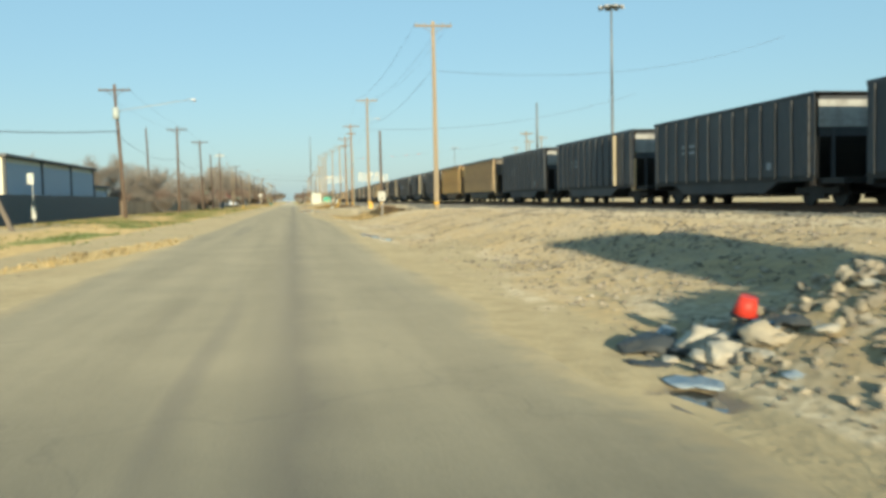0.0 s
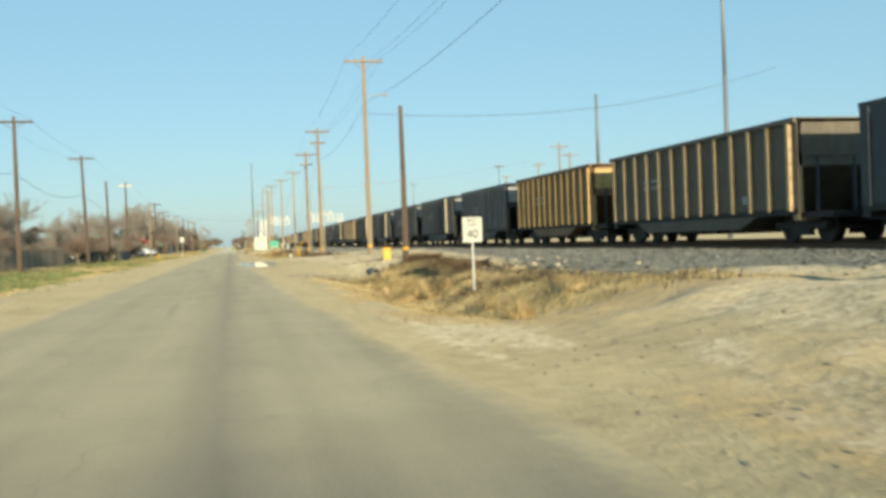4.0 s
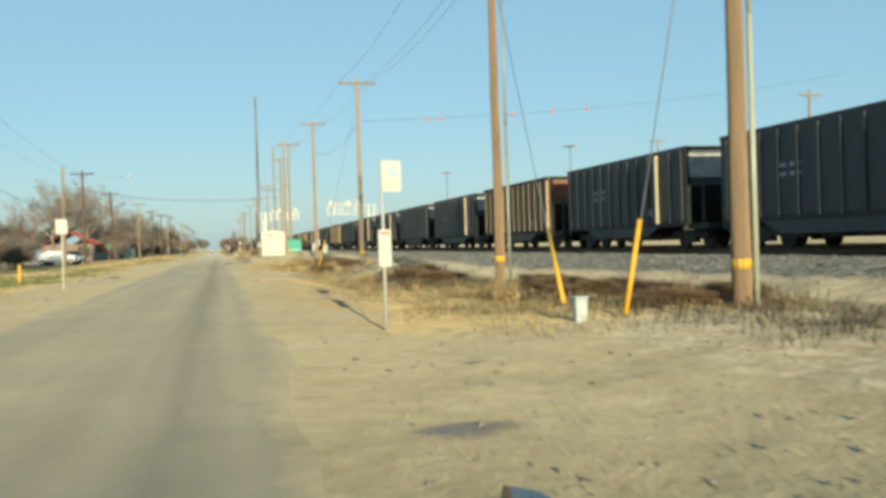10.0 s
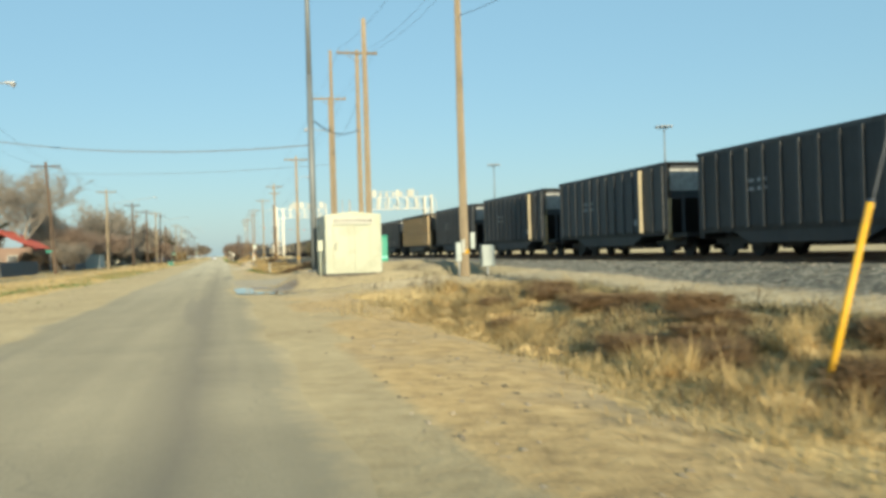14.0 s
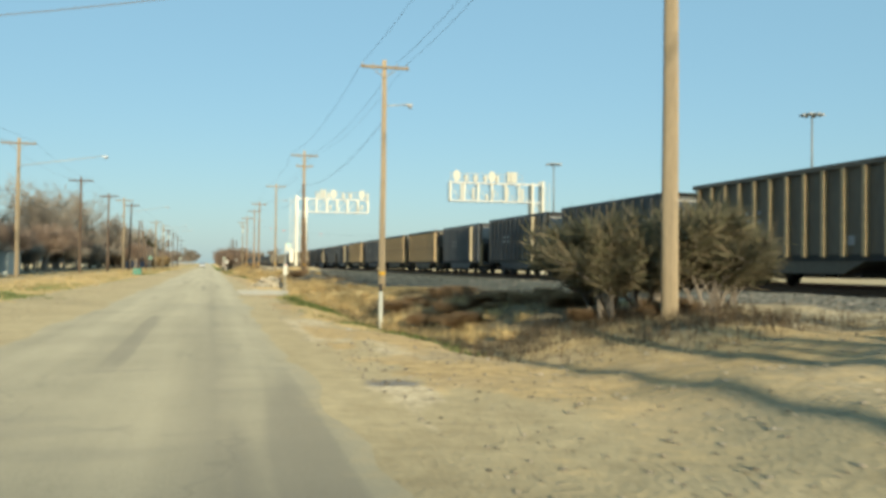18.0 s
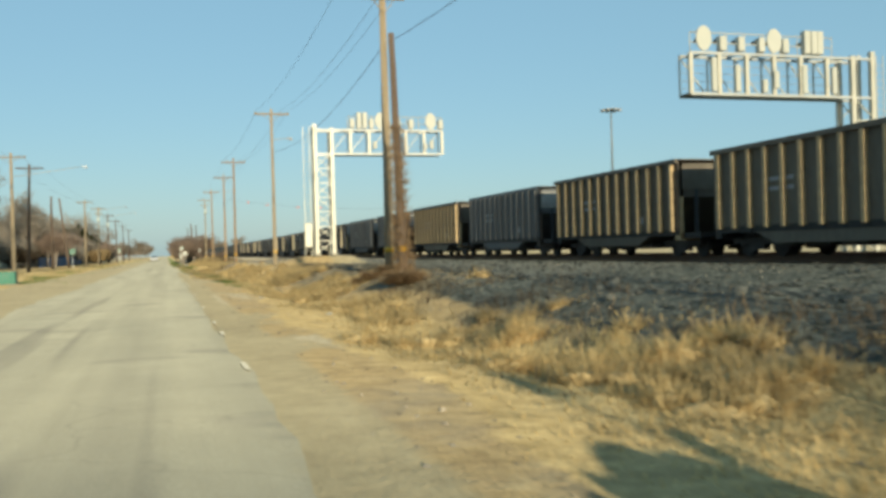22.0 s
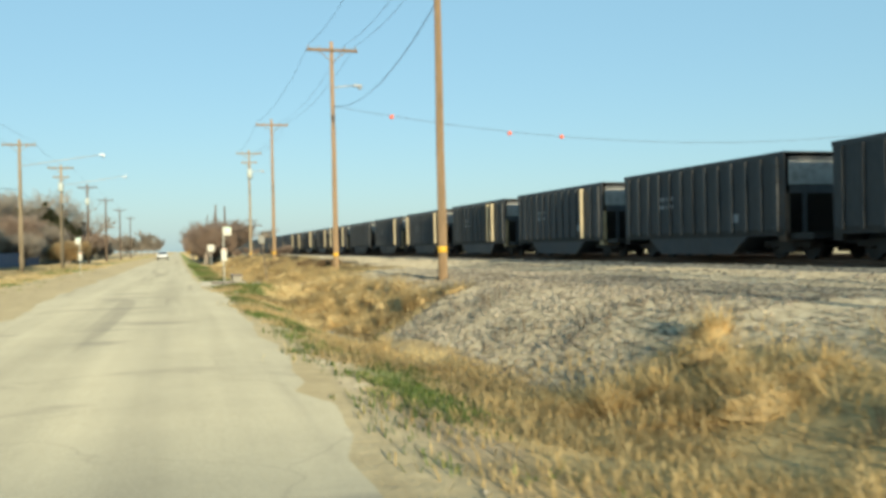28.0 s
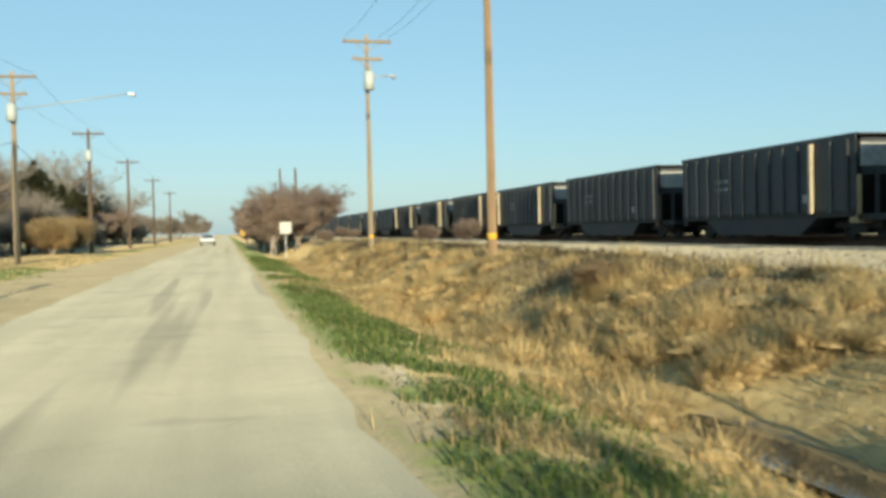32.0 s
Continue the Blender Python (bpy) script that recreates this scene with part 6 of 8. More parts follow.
def slab_mesh(seed):
    """A broken concrete slab: a thin block with ragged sides."""
    rnd = random.Random(seed)
    n, bm = 7, bmesh.new()
    ring = [(rnd.uniform(.65, 1.05) * math.cos(2 * math.pi * (i + rnd.uniform(-.3, .3)) / n), .75 * rnd.uniform(.65, 1.05) * math.sin(2 * math.pi * (i + rnd.uniform(-.3, .3)) / n)) for i in range(n)]
    top = [bm.verts.new((x, y, .17 + rnd.uniform(-.02, .02))) for x, y in ring]
    low = [bm.verts.new((x * rnd.uniform(.9, 1.08), y * rnd.uniform(.9, 1.08), -.17)) for x, y in ring]
    bm.faces.new(top)
    bm.faces.new(low[::-1])
    for i in range(n):
        j = (i + 1) % n
        bm.faces.new((top[i], low[i], low[j], top[j]))
    return bm


def block_mesh(seed):
    """An angular lump, cut by many planes."""
    rnd = random.Random(seed)
    bm = bmesh.new()
    bmesh.ops.create_icosphere(bm, subdivisions=3, radius=1.0)
    for _ in range(11):
        n, d = Vector((rnd.uniform(-1, 1), rnd.uniform(-1, 1), rnd.uniform(-1, 1))).normalized(), rnd.uniform(.32, .62)
        for v in bm.verts:
            over = v.co.dot(n) - d
            if over > 0:
                v.co -= n * over
    bmesh.ops.dissolve_limit(bm, angle_limit=.12, verts=bm.verts, edges=bm.edges)
    return bm


BLOCKS = [mesh_of("chunk", block_mesh(80 + i), M["rock"]) for i in range(6)]
PLATES = [mesh_of("chunk", slab_mesh(90 + i), M["concrete"]) for i in range(5)]
ROCKS = [mesh_of("chunk", rock_mesh(i, .6 + .05 * (i % 4), 2), M["rock"]) for i in range(6)]
SLABS = [mesh_of("chunk", rock_mesh(20 + i, .28, 2), M["concrete"]) for i in range(4)]
DULLS = [mesh_of("chunk", rock_mesh(60 + i, .6, 2), M["dullrock"]) for i in range(5)]
DARKS = [mesh_of("stone", rock_mesh(40 + i, .7, 1), M["darkrock"]) for i in range(4)]


def chunks(parent, meshes, n, cx, cy, rx, ry_, smin, smax, rnd, lift=.3, zmax=.5, base=None):
    for _ in range(n):
        a, d = rnd.uniform(0, 2 * math.pi), math.sqrt(rnd.random())
        x, y = cx + rx * d * math.cos(a), cy + ry_ * d * math.sin(a)
        s = rnd.uniform(smin, smax) * (1.15 - .5 * d)
        z = zat(x, y) + s * lift * .5 + zmax * (1 - d) ** 1.2 * rnd.random()
        ob = new("chunk", rnd.choice(meshes))
        ob.parent = parent
        ob.matrix_local = (Matrix.Translation(Vector((x, y, z)) - parent.matrix_world.translation) @ Euler((rnd.uniform(-.5, .5), rnd.uniform(-.5, .5), rnd.uniform(0, 6.3))).to_matrix().to_4x4() @ Matrix.Scale(s, 4))


rnd = random.Random(5)
t = thing("rubble_heap", pose(2.75, 295.0, zat(2.75, 295)), "heap of broken pale concrete slabs in dry grass", "rubble heap")
chunks(t, PLATES + BLOCKS, 200, 3.05, 294.7, 1.1, 1.7, .06, .26, rnd, .4, .36)
chunks(t, PLATES, 14, 2.3, 292.2, .8, .8, .06, .18, rnd, .3, .0)
for bx_, by_, bz_, rz_, tilt_, ln_ in ((2.7, 293.9, .46, 52, 14, 1.5), (3.2, 294.3, .58, -48, 10, 1.3), (3.5, 294.9, .60, -30, 22, 1.0), (2.5, 293.6, .34, 70, 8, 1.0), (3.3, 293.7, .44, -62, 6, 1.2)):
    part("board", bm_box(bmesh.new(), -.07, .07, -ln_ / 2, ln_ / 2, -.02, .02, bevel=.006), M["timber"], t, "grey weathered board", Matrix.Translation(Vector((bx_, by_, bz_ + zat(bx_, by_) - .3)) - t.matrix_world.translation) @ Euler((radians(tilt_), 0, radians(rz_))).to_matrix().to_4x4())
t = thing("rubble_heap", pose(4.6, 16.8, zat(4.6, 16.8)), "heap of pale broken stone and dirt", "rubble heap")
chunks(t, BLOCKS, 290, 4.35, 16.9, 1.5, 2.2, .03, .10, rnd, .35, .0)
t = thing("rock_heap", pose(8.6, 188.0, zat(8.6, 188)), "pale rock spill below the ballast bank", "rock heap")
chunks(t, DULLS, 295, 8.7, 188.0, 2.2, 7.5, .04, .15, rnd, .2, .0)
t = thing("bank_stones", pose(8.4, 322.0, zat(8.4, 322)), "grey stones fallen on the ballast bank", "stones")
chunks(t, DARKS, 220, 8.9, 318.0, 1.9, 22.0, .05, .17, rnd, .4, .0)
t = thing("bank_stones", pose(10.0, 92.0, zat(10, 92)), "grey stones fallen on the ballast bank", "stones")
chunks(t, DARKS + ROCKS[:2], 180, 10.6, 92.0, 1.5, 14.0, .05, .16, rnd, .4, .0)

# the dumped heap by the start: bags, tarp, red bucket
def sack(x, y, z, s, material, name, label, cat, seed, flat=.6):
    bm = rock_mesh(seed, flat, 3)
    for v in bm.verts:
        v.co += Vector((noise.noise(v.co * 2.3 + Vector((seed, 0, 0))),) * 3) * .16
    for f in bm.faces:
        f.smooth = True
    ob = new(name, mesh_of(name, bm, material))
    ob.matrix_world = Matrix.Translation((x, y, zat(x, y) + z)) @ Euler((0, 0, seed)).to_matrix().to_4x4() @ Matrix.Diagonal((s, s * .8, s * .8, 1))
    return tagged(ob, label, cat, "dumped rubbish by the road")


sack(3.12, 17.9, .08, .26, M["bag"], "rubbish_bag", "dirty white rubbish bag on the ground", "rubbish bag", 3)
sack(3.02, 17.35, .07, .22, M["bag"], "rubbish_bag", "torn white rubbish bag with scraps", "rubbish bag", 4)
sack(3.3, 17.2, .06, .22, M["rock"], "rubbish_bag", "tan sack among the rubbish", "rubbish bag", 5)
sack(2.85, 18.3, .06, .40, M["darkbag"], "tarpaulin", "crumpled dark tarpaulin on the ground", "tarpaulin", 6, .3)
sack(3.5, 17.1, .05, .22, M["darkbag"], "tarpaulin", "crumpled dark cloth by the rubbish", "tarpaulin", 7, .35)
dump = random.Random(77)
for i in range(34):
    x, y = dump.gauss(3.12, .24), dump.gauss(17.5, .42)
    kind_, words = dump.choice((("bag", "dirty white torn scrap in the dumped rubbish"), ("bag", "dirty white torn scrap in the dumped rubbish"), ("rock", "tan crumpled cardboard scrap in the dumped rubbish"), ("darkbag", "dark cloth scrap in the dumped rubbish"), ("bluewrap", "grey-blue plastic scrap in the dumped rubbish")))
    sack(x, y, dump.uniform(.0, .10), dump.uniform(.05, .13), M[kind_], "litter", words, "litter", 90 + i, dump.uniform(.25, .7))
sack(2.62, 16.95, .0, .26, M["bluewrap"], "litter", "flat grey-blue plastic sheet on the dirt", "litter", 140, .12)
sack(2.6, 17.75, .0, .24, M["darkbag"], "tarpaulin", "flat dark cloth on the dirt", "tarpaulin", 141, .15)
t = thing("bucket", pose(3.42, 17.75, zat(3.42, 17.75) + .10, 14, 8, 0), "red plastic bucket lying on rubbish", "bucket")
part("shell", bm_tube(bmesh.new(), (0, 0, 0), (0, 0, .17), .105, .07, 14), M["red"], t)
part("rim", bm_tube(bmesh.new(), (0, 0, -.015), (0, 0, .015), .115, n=14), M["black"], t)
sack(1.67, 177.0, .02, .11, M["red"], "rubbish_bag", "small red bag on the dirt shoulder", "rubbish bag", 8)
for i, (x, y) in enumerate(((4.3, 173.0), (5.8, 181.0), (3.4, 186.5), (4.6, 271.0), (2.6, 261.5), (3.9, 315.0), (3.2, 324.0), (1.9, 398.0), (6.0, 88.5), (5.4, 170.5), (4.9, 341.0), (5.3, 157.0))):
    sack(x, y, .02, random.Random(i).uniform(.06, .13), M["bag"], "litter", "scrap of pale litter in dry grass", "litter", 30 + i, .5)
sack(2.7, 408.6, .05, .28, M["bag"], "litter", "pale lump of broken concrete at the pad edge", "litter", 60, .5)
sack(2.75, 410.0, .05, .30, M["bag"], "litter", "pale lump of broken concrete behind the bench", "litter", 62, .5)
sack(3.1, 404.8, .05, .40, M["bag"], "litter", "pale lump of broken concrete at the pad edge", "litter", 61, .4)


# lumps of pale stone on the hut mound, worn edge line of the road
t = thing("rubble_mound", pose(3.2, 226.5, zat(3.2, 226.5)), "pale broken stone on the mound before the hut", "rubble heap")
chunks(t, ROCKS, 44, 3.6, 228.2, 1.3, 2.8, .015, .05, rnd, .4, .0)
chunks(t, ROCKS, 40, 3.6, 224.0, 1.4, 1.8, .012, .035, rnd, .4, .0)
sack(4.35, 229.6, .01, .22, M["green"], "litter", "green plastic sheet scrap on the stone mound", "litter", 70, .25)
ly = 304.0
while ly < 352:
    L = rnd.uniform(.3, 1.0) if ly < 333 else rnd.uniform(.5, 1.6)
    n = 8
    v, f = [], []
    for i in range(n + 1):
        y = ly + L * i / n
        x = 1.10 - .006 * max(0, y - 337.6)
        zz = .033
        a, b = .04 * rnd.uniform(.7, 1.1), .04 * rnd.uniform(.7, 1.1)
        v += [(x - a, y, zz), (x + b, y, zz)]
        if i:
            f.append((2 * i - 2, 2 * i - 1, 2 * i + 1, 2 * i))
    tagged(new("edge_line", pymesh("edge_line", v, f, M["lineworn"])), "worn white edge line painted on the road", "road marking", "edge line marks", "structure")
    ly += L + (rnd.uniform(1.5, 5.0) if ly < 333 else rnd.uniform(.5, 2.2))


# ---- trees and shrubs ----
def branch_net(rnd, h, spread, levels, twigs, lean=.0, start=.3, droop=0.0):
    """Limbs as (a, b, ra, rb), and twig ends as (point, way)."""
    limbs, tips = [], []

    def grow(p, d, length, r, level):
        n = 3 if level < 2 else 2
        for i in range(n):
            d2 = (d + Vector((rnd.uniform(-1, 1), rnd.uniform(-1, 1), rnd.uniform(-.4, .6) - droop)) * .22).normalized()
            q = p + d2 * length / n
            r2 = r * .78
            limbs.append((p, q, r, r2, level))
            p, d, r = q, d2, r2
            if level < levels and (level > 0 or i >= 1 or n == 1):
                for _ in range(2 if level else 3):
                    a = rnd.uniform(0, 2 * math.pi)
                    side = Vector((math.cos(a), math.sin(a), rnd.uniform(.15, .75)))
                    grow(p, (d * .55 + side * spread).normalized(), length * rnd.uniform(.5, .72), r * .62, level + 1)
        tips.append((p, d))

    grow(Vector((0, 0, -.2)), Vector((lean, 0, 1)).normalized(), h * .55, h * .024, 0)
    return limbs, tips


def twig_mesh(name, tips, rnd, per, size, width, material, limbs=()):
    """Fine twigs as thin blades fanning out of the branch ends."""
    v, f = [], []
    seats = list(tips) + [((a + b) / 2, (b - a).normalized()) for a, b, *_r, lv in limbs if lv >= 2]
    for p, d in seats:
        for _ in range(per):
            w = (d * .6 + Vector((rnd.uniform(-1, 1), rnd.uniform(-1, 1), rnd.uniform(-.6, 1)))).normalized()
            L = size * rnd.uniform(.5, 1.2)
            s = w.cross(Vector((rnd.uniform(-1, 1), rnd.uniform(-1, 1), rnd.uniform(-1, 1)))).normalized() * width
            q = p + w * L * .5 + Vector((rnd.uniform(-1, 1), rnd.uniform(-1, 1), rnd.uniform(-1, 1))) * L * .12
            e = p + w * L
            o = len(v)
            v += [p - s, p + s, q + s * .7, q - s * .7, e]
            f += [(o, o + 1, o + 2, o + 3), (o + 3, o + 2, o + 4)]
    return pymesh(name, v, f, material)


def make_tree(seed, h, spread, material, label, levels=3, per=9, size=.8, cat="tree", group="bare trees along the road", trunks=1, wide=.016):
    rnd = random.Random(seed)
    t = thing("tree" if cat == "tree" else "shrub", Matrix.Identity(4), label, cat, group)
    trunk, limbm, tips_all, limbs_all = bmesh.new(), bmesh.new(), [], []
    for k in range(trunks):
        limbs, tips = branch_net(rnd, h * rnd.uniform(.8, 1.05), spread, levels, 0, rnd.uniform(-.35, .35) * (trunks > 1))
        off = Vector((rnd.uniform(-1, 1), rnd.uniform(-1, 1), 0)) * (.12 * h if trunks > 1 else 0)
        for a, b, ra, rb, lv in limbs:
            bm_tube(trunk if lv == 0 else limbm, a + off, b + off, max(ra, .008), max(rb, .006), 6 if lv == 0 else 4, cap=False)
        tips_all += [(p + off, d) for p, d in tips]
        limbs_all += [(a + off, b + off, ra, rb, lv) for a, b, ra, rb, lv in limbs]
    part("trunk", trunk, M["bark"], t)
    part("branchwork", limbm, M["bark"], t)
    part("crown", twig_mesh("crown", tips_all, rnd, per, size, wide, material, limbs_all), None, t, "crown of fine bare twigs" if material not in (M["evergreen"], M["hay"]) else "")
    return t


def place(src, spots, rnd, smin=.8, smax=1.2, sink=.05, flat=(1, 1)):
    src_used = False
    for x, y in spots:
        m = Matrix.Translation((x, y, zat(x, y) - sink)) @ Euler((0, 0, rnd.uniform(0, 6.28))).to_matrix().to_4x4()
        s = rnd.uniform(smin, smax) * (.62 if x < -10 and y < 215 else .66 if x < -10 and y < 300 else 1)
        if not src_used:
            src.matrix_world = m @ Matrix.Diagonal((s * flat[0], s * flat[0], s * flat[1], 1))
            src_used = True
            ob = src
        else:
            ob = copy_thing(src, m)
            ob.scale = (s * flat[0] * (rnd.uniform(.75, 1.25) if flat[0] > 1 else 1), s * flat[0], s * flat[1] * rnd.uniform(.85, 1.1))


M["scrub"] = leafy("grey-green scrub", [(.14, .14, .085), (.22, .20, .125), (.29, .24, .16), (.18, .19, .11)])
rnd = random.Random(11)
bare = [make_tree(101 + i, (7.5, 6.0, 9.0)[i], (.75, .95, .65)[i], M["twig"], "bare grey-brown winter tree behind the verge", 3, (7, 8, 7)[i], .9) for i in range(3)]
shrubs = [make_tree(120 + i, (3.2, 2.6, 4.0)[i], 1.0, M[("twig", "weed", "twig_red")[i]], ("bare grey thicket shrub beside the verge", "dead brown thicket shrub beside the verge", "reddish bare thicket shrub beside the verge")[i], 2, 11, .85, "shrub", "thicket along the town side", 4) for i in range(3)]
spots = [[], [], []]
for y in np.arange(100, 620, 5.2):
    if 60 < y < 112 or 236 < y < 250 or 268 < y < 300:
        continue
    k = rnd.randrange(3)
    far_off = rnd.choice((0, 0, 4, 10)) + (3.0 if 300 < y < 400 else 0)
    spots[k].append((-18.5 - far_off - rnd.uniform(0, 5), y + rnd.uniform(-2, 2)))
for x, y in ((-24, 82), (-31, 96), (-27, 110), (-35, 70), (-30, 122), (-36, 108)):
    spots[rnd.randrange(3)].append((x, y))
for i in range(3):
    place(bare[i], spots[i], rnd, .9, 1.35)
spots = [[], [], []]
for y in np.arange(114, 600, 2.6):
    if 226 < y < 298 and rnd.random() < .8:
        continue
    off = 3.2 if 318 < y < 420 else 0
    if 318 < y < 400 and rnd.random() < .4:
        continue
    spots[rnd.choice((0, 0, 0, 1, 2))].append((-15.2 - off - rnd.uniform(0, 4.5), y + rnd.uniform(-1.3, 1.3)))
for i in range(3):
    place(shrubs[i], spots[i], rnd, 1.0, 1.6)
# thicket on the rail side where the road runs out of sight
red = make_tree(140, 5.0, .8, M["twig_red"], "reddish-brown bare thicket on the rail side", 3, 9, .7, "shrub", "thicket on the rail side", 3)
place(red, [(3.6, 486), (5.4, 490), (4.4, 497), (6.6, 501), (3.2, 505), (5.6, 509), (7.6, 494), (4.0, 516), (6.4, 521), (3.2, 530), (5.2, 538), (7.4, 512), (4.4, 550), (3.0, 566), (5.5, 580)], rnd, .85, 1.25, .9)
low = make_tree(141, 2.2, 1.0, M["twig_red"], "low brown bush in the dry ditch", 2, 16, .5, "shrub", "low bushes by the tracks", 4)
place(low, [(8.0, 478), (9.2, 482), (6.6, 476), (8.9, 446), (9.6, 458), (8.8, 452), (8.6, 262.4)], rnd, .4, .62)
M["brush"] = leafy("dead brush stalks", [(0.29, 0.195, 0.115), (0.37, 0.25, 0.14), (0.45, 0.32, 0.18), (0.32, 0.225, 0.14)])
brush = make_tree(147, 1.25, 1.1, M["brush"], "dead brown brush tangled beside the tracks", 2, 15, .42, "shrub", "dead brush along the ditch", 6, .009)
br = random.Random(23)
brush_spots = []
for n_, xa, xb, ya, yb in ((16, 7.6, 9.6, 151.8, 164.5), (20, 6.4, 9.4, 197, 213), (10, 6.9, 9.2, 170, 177.5), (26, 5.8, 9.4, 258, 277), (12, 8.6, 9.8, 90, 106), (10, 6.2, 8.2, 410, 430), (4, 6.4, 7.6, 318, 326)):
    brush_spots += [(br.uniform(xa, xb), br.uniform(ya, yb)) for _ in range(n_)]
place(brush, brush_spots, rnd, .38, .68, .10, (1.45, .62))
big = make_tree(142, 2.6, 1.1, M["scrub"], "grey-green scrub bush round a pole foot", 2, 13, .6, "shrub", "scrub round the poles", 5)
place(big, [(7.6, 258.9), (8.8, 259.4), (9.7, 258.7), (8.3, 260.4), (10.4, 259.6)], rnd, .85, 1.0, .3)
tips = []
for _ in range(760):
    a, z = rnd.uniform(0, 6.28), 4.8 * rnd.random() ** 1.25
    w_ = .14 + .26 * rnd.random() * (1 - z / 5.5)
    tips.append((Vector((w_ * math.cos(a) - .025 * z, w_ * math.sin(a), z)), Vector((math.cos(a) * .5, math.sin(a) * .5, .8))))
ob = new("vine", twig_mesh("vine", tips, rnd, 4, .3, .007, M["brush"]))
ob.location = (7.62, 322.3, zat(7.62, 322.3))
tagged(ob, "dead brown vines climbing a broken pole stub", "vine")
ever = make_tree(144, 8.5, .8, M["evergreen"], "dark dense evergreen oak behind the verge", 3, 20, .5, "tree", "evergreen trees", 1, .05)
place(ever, [(-17.5, 503), (-21, 512), (-19, 494), (-18, 528), (-20, 545), (-26, 300), (-24, 268)], rnd, .8, 1.05)
hay = make_tree(145, 2.3, .9, M["hay"], "large tan plume grass clump beside the verge", 2, 40, 1.0, "shrub", "plume grass", 7, .02)
place(hay, [(-12.6, 482.5), (-13.6, 485.5), (-12.2, 487.5)], rnd, 1.0, 1.15)
# far woods at the vanishing point, both sides
farw = make_tree(146, 8.0, .8, M["twig"], "far bare woods along the road", 3, 8, 1.0, "tree", "far woods", 1, .03)
place(farw, [(s * (7 + rnd.uniform(0, 26)) - 3, 640 + 17 * k + rnd.uniform(-6, 6)) for k in range(24) for s in (-1, -1, 1)], rnd, .7, 1.1)


# ---- grass, weeds, gravel: stuff ----
def tufts(name, spots, heights, blades, width, material, label, fan=.55, seed=1, cat="grass", apart=.06, dome=False):
    """Clumps of narrow bent blades at the spots (n x 2)."""
    r = np.random.RandomState(seed)
    n = len(spots)
    k = n * blades
    base = np.repeat(spots, blades, 0)
    hgt = np.repeat(heights, blades) * r.uniform(.45, 1.15, k)
    away = r.normal(0, apart, (k, 2))
    base = base + away * (1 + hgt[:, None])
    if dome:
        hgt = hgt * np.clip(1.1 - .55 * np.hypot(away[:, 0], away[:, 1]) / apart, .25, 1)
    ang = np.arctan2(away[:, 1], away[:, 0]) + r.normal(0, .9, k) if dome else r.uniform(0, 2 * np.pi, k)
    out = r.uniform(.05, fan, k) * hgt
    z0 = rough_land(base[:, 0], base[:, 1]) - .03
    dx, dy = np.cos(ang), np.sin(ang)
    sx, sy = -dy * width * r.uniform(.6, 1.5, k), dx * width * r.uniform(.6, 1.5, k)
    p0 = np.stack([base[:, 0] - sx, base[:, 1] - sy, z0], -1)
    p1 = np.stack([base[:, 0] + sx, base[:, 1] + sy, z0], -1)
    mx, my, mz = base[:, 0] + dx * out * .4, base[:, 1] + dy * out * .4, z0 + hgt * .68
    p2 = np.stack([mx + sx * .8, my + sy * .8, mz], -1)
    p3 = np.stack([mx - sx * .8, my - sy * .8, mz], -1)
    p4 = np.stack([base[:, 0] + dx * out, base[:, 1] + dy * out, z0 + hgt * r.uniform(.45, 1.0, k)], -1)
    verts = np.stack([p0, p1, p2, p3, p4], 1).reshape(-1, 3)
    o = np.arange(k) * 5
    me = bpy.data.meshes.new(name)
    loops = np.concatenate([np.stack([o, o + 1, o + 2, o + 3], 1).reshape(-1), np.stack([o + 3, o + 2, o + 4], 1).reshape(-1)])
    me.vertices.add(len(verts))
    me.vertices.foreach_set("co", verts.astype(np.float32).ravel())
    me.loops.add(len(loops))
    me.loops.foreach_set("vertex_index", loops.astype(np.int32))
    me.polygons.add(2 * k)
    me.polygons.foreach_set("loop_start", np.concatenate([np.arange(k) * 4, 4 * k + np.arange(k) * 3]).astype(np.int32))
    me.materials.append(material)
    me.update(calc_edges=True)
    me.validate()
    return tagged(new(name, me), label, cat, kind="stuff")


def scatter(n, x0, x1, y0, y1, chance, seed):
    r = np.random.RandomState(seed)
    p = np.stack([r.uniform(x0, x1, n), r.uniform(y0, y1, n)], -1)
    return p[r.uniform(0, 1, n) < chance(p[:, 0], p[:, 1])]


def dry(p):
    """True away from standing water and hard standings."""
    ok = np.ones(len(p), bool)
    for a, b, c, d in PUDDLES:
        ok &= np.hypot((p[:, 0] - a) / (c * 1.15), (p[:, 1] - b) / (d * 1.1)) > 1
    x, y = p[:, 0], p[:, 1]
    ok &= ~((x < 3.9) & (y > 283.4) & (y < 291.2)) & ~((x < 3.0) & (x > 0) & (y > 403.9) & (y < 409.6)) & ~(np.hypot((x - 10.2) / 1.8, (y - 353.4) / 2.6) < 1)
    ok &= x > np.interp(y, EDGE_Y, EDGE_X) + .25
    return p[ok]


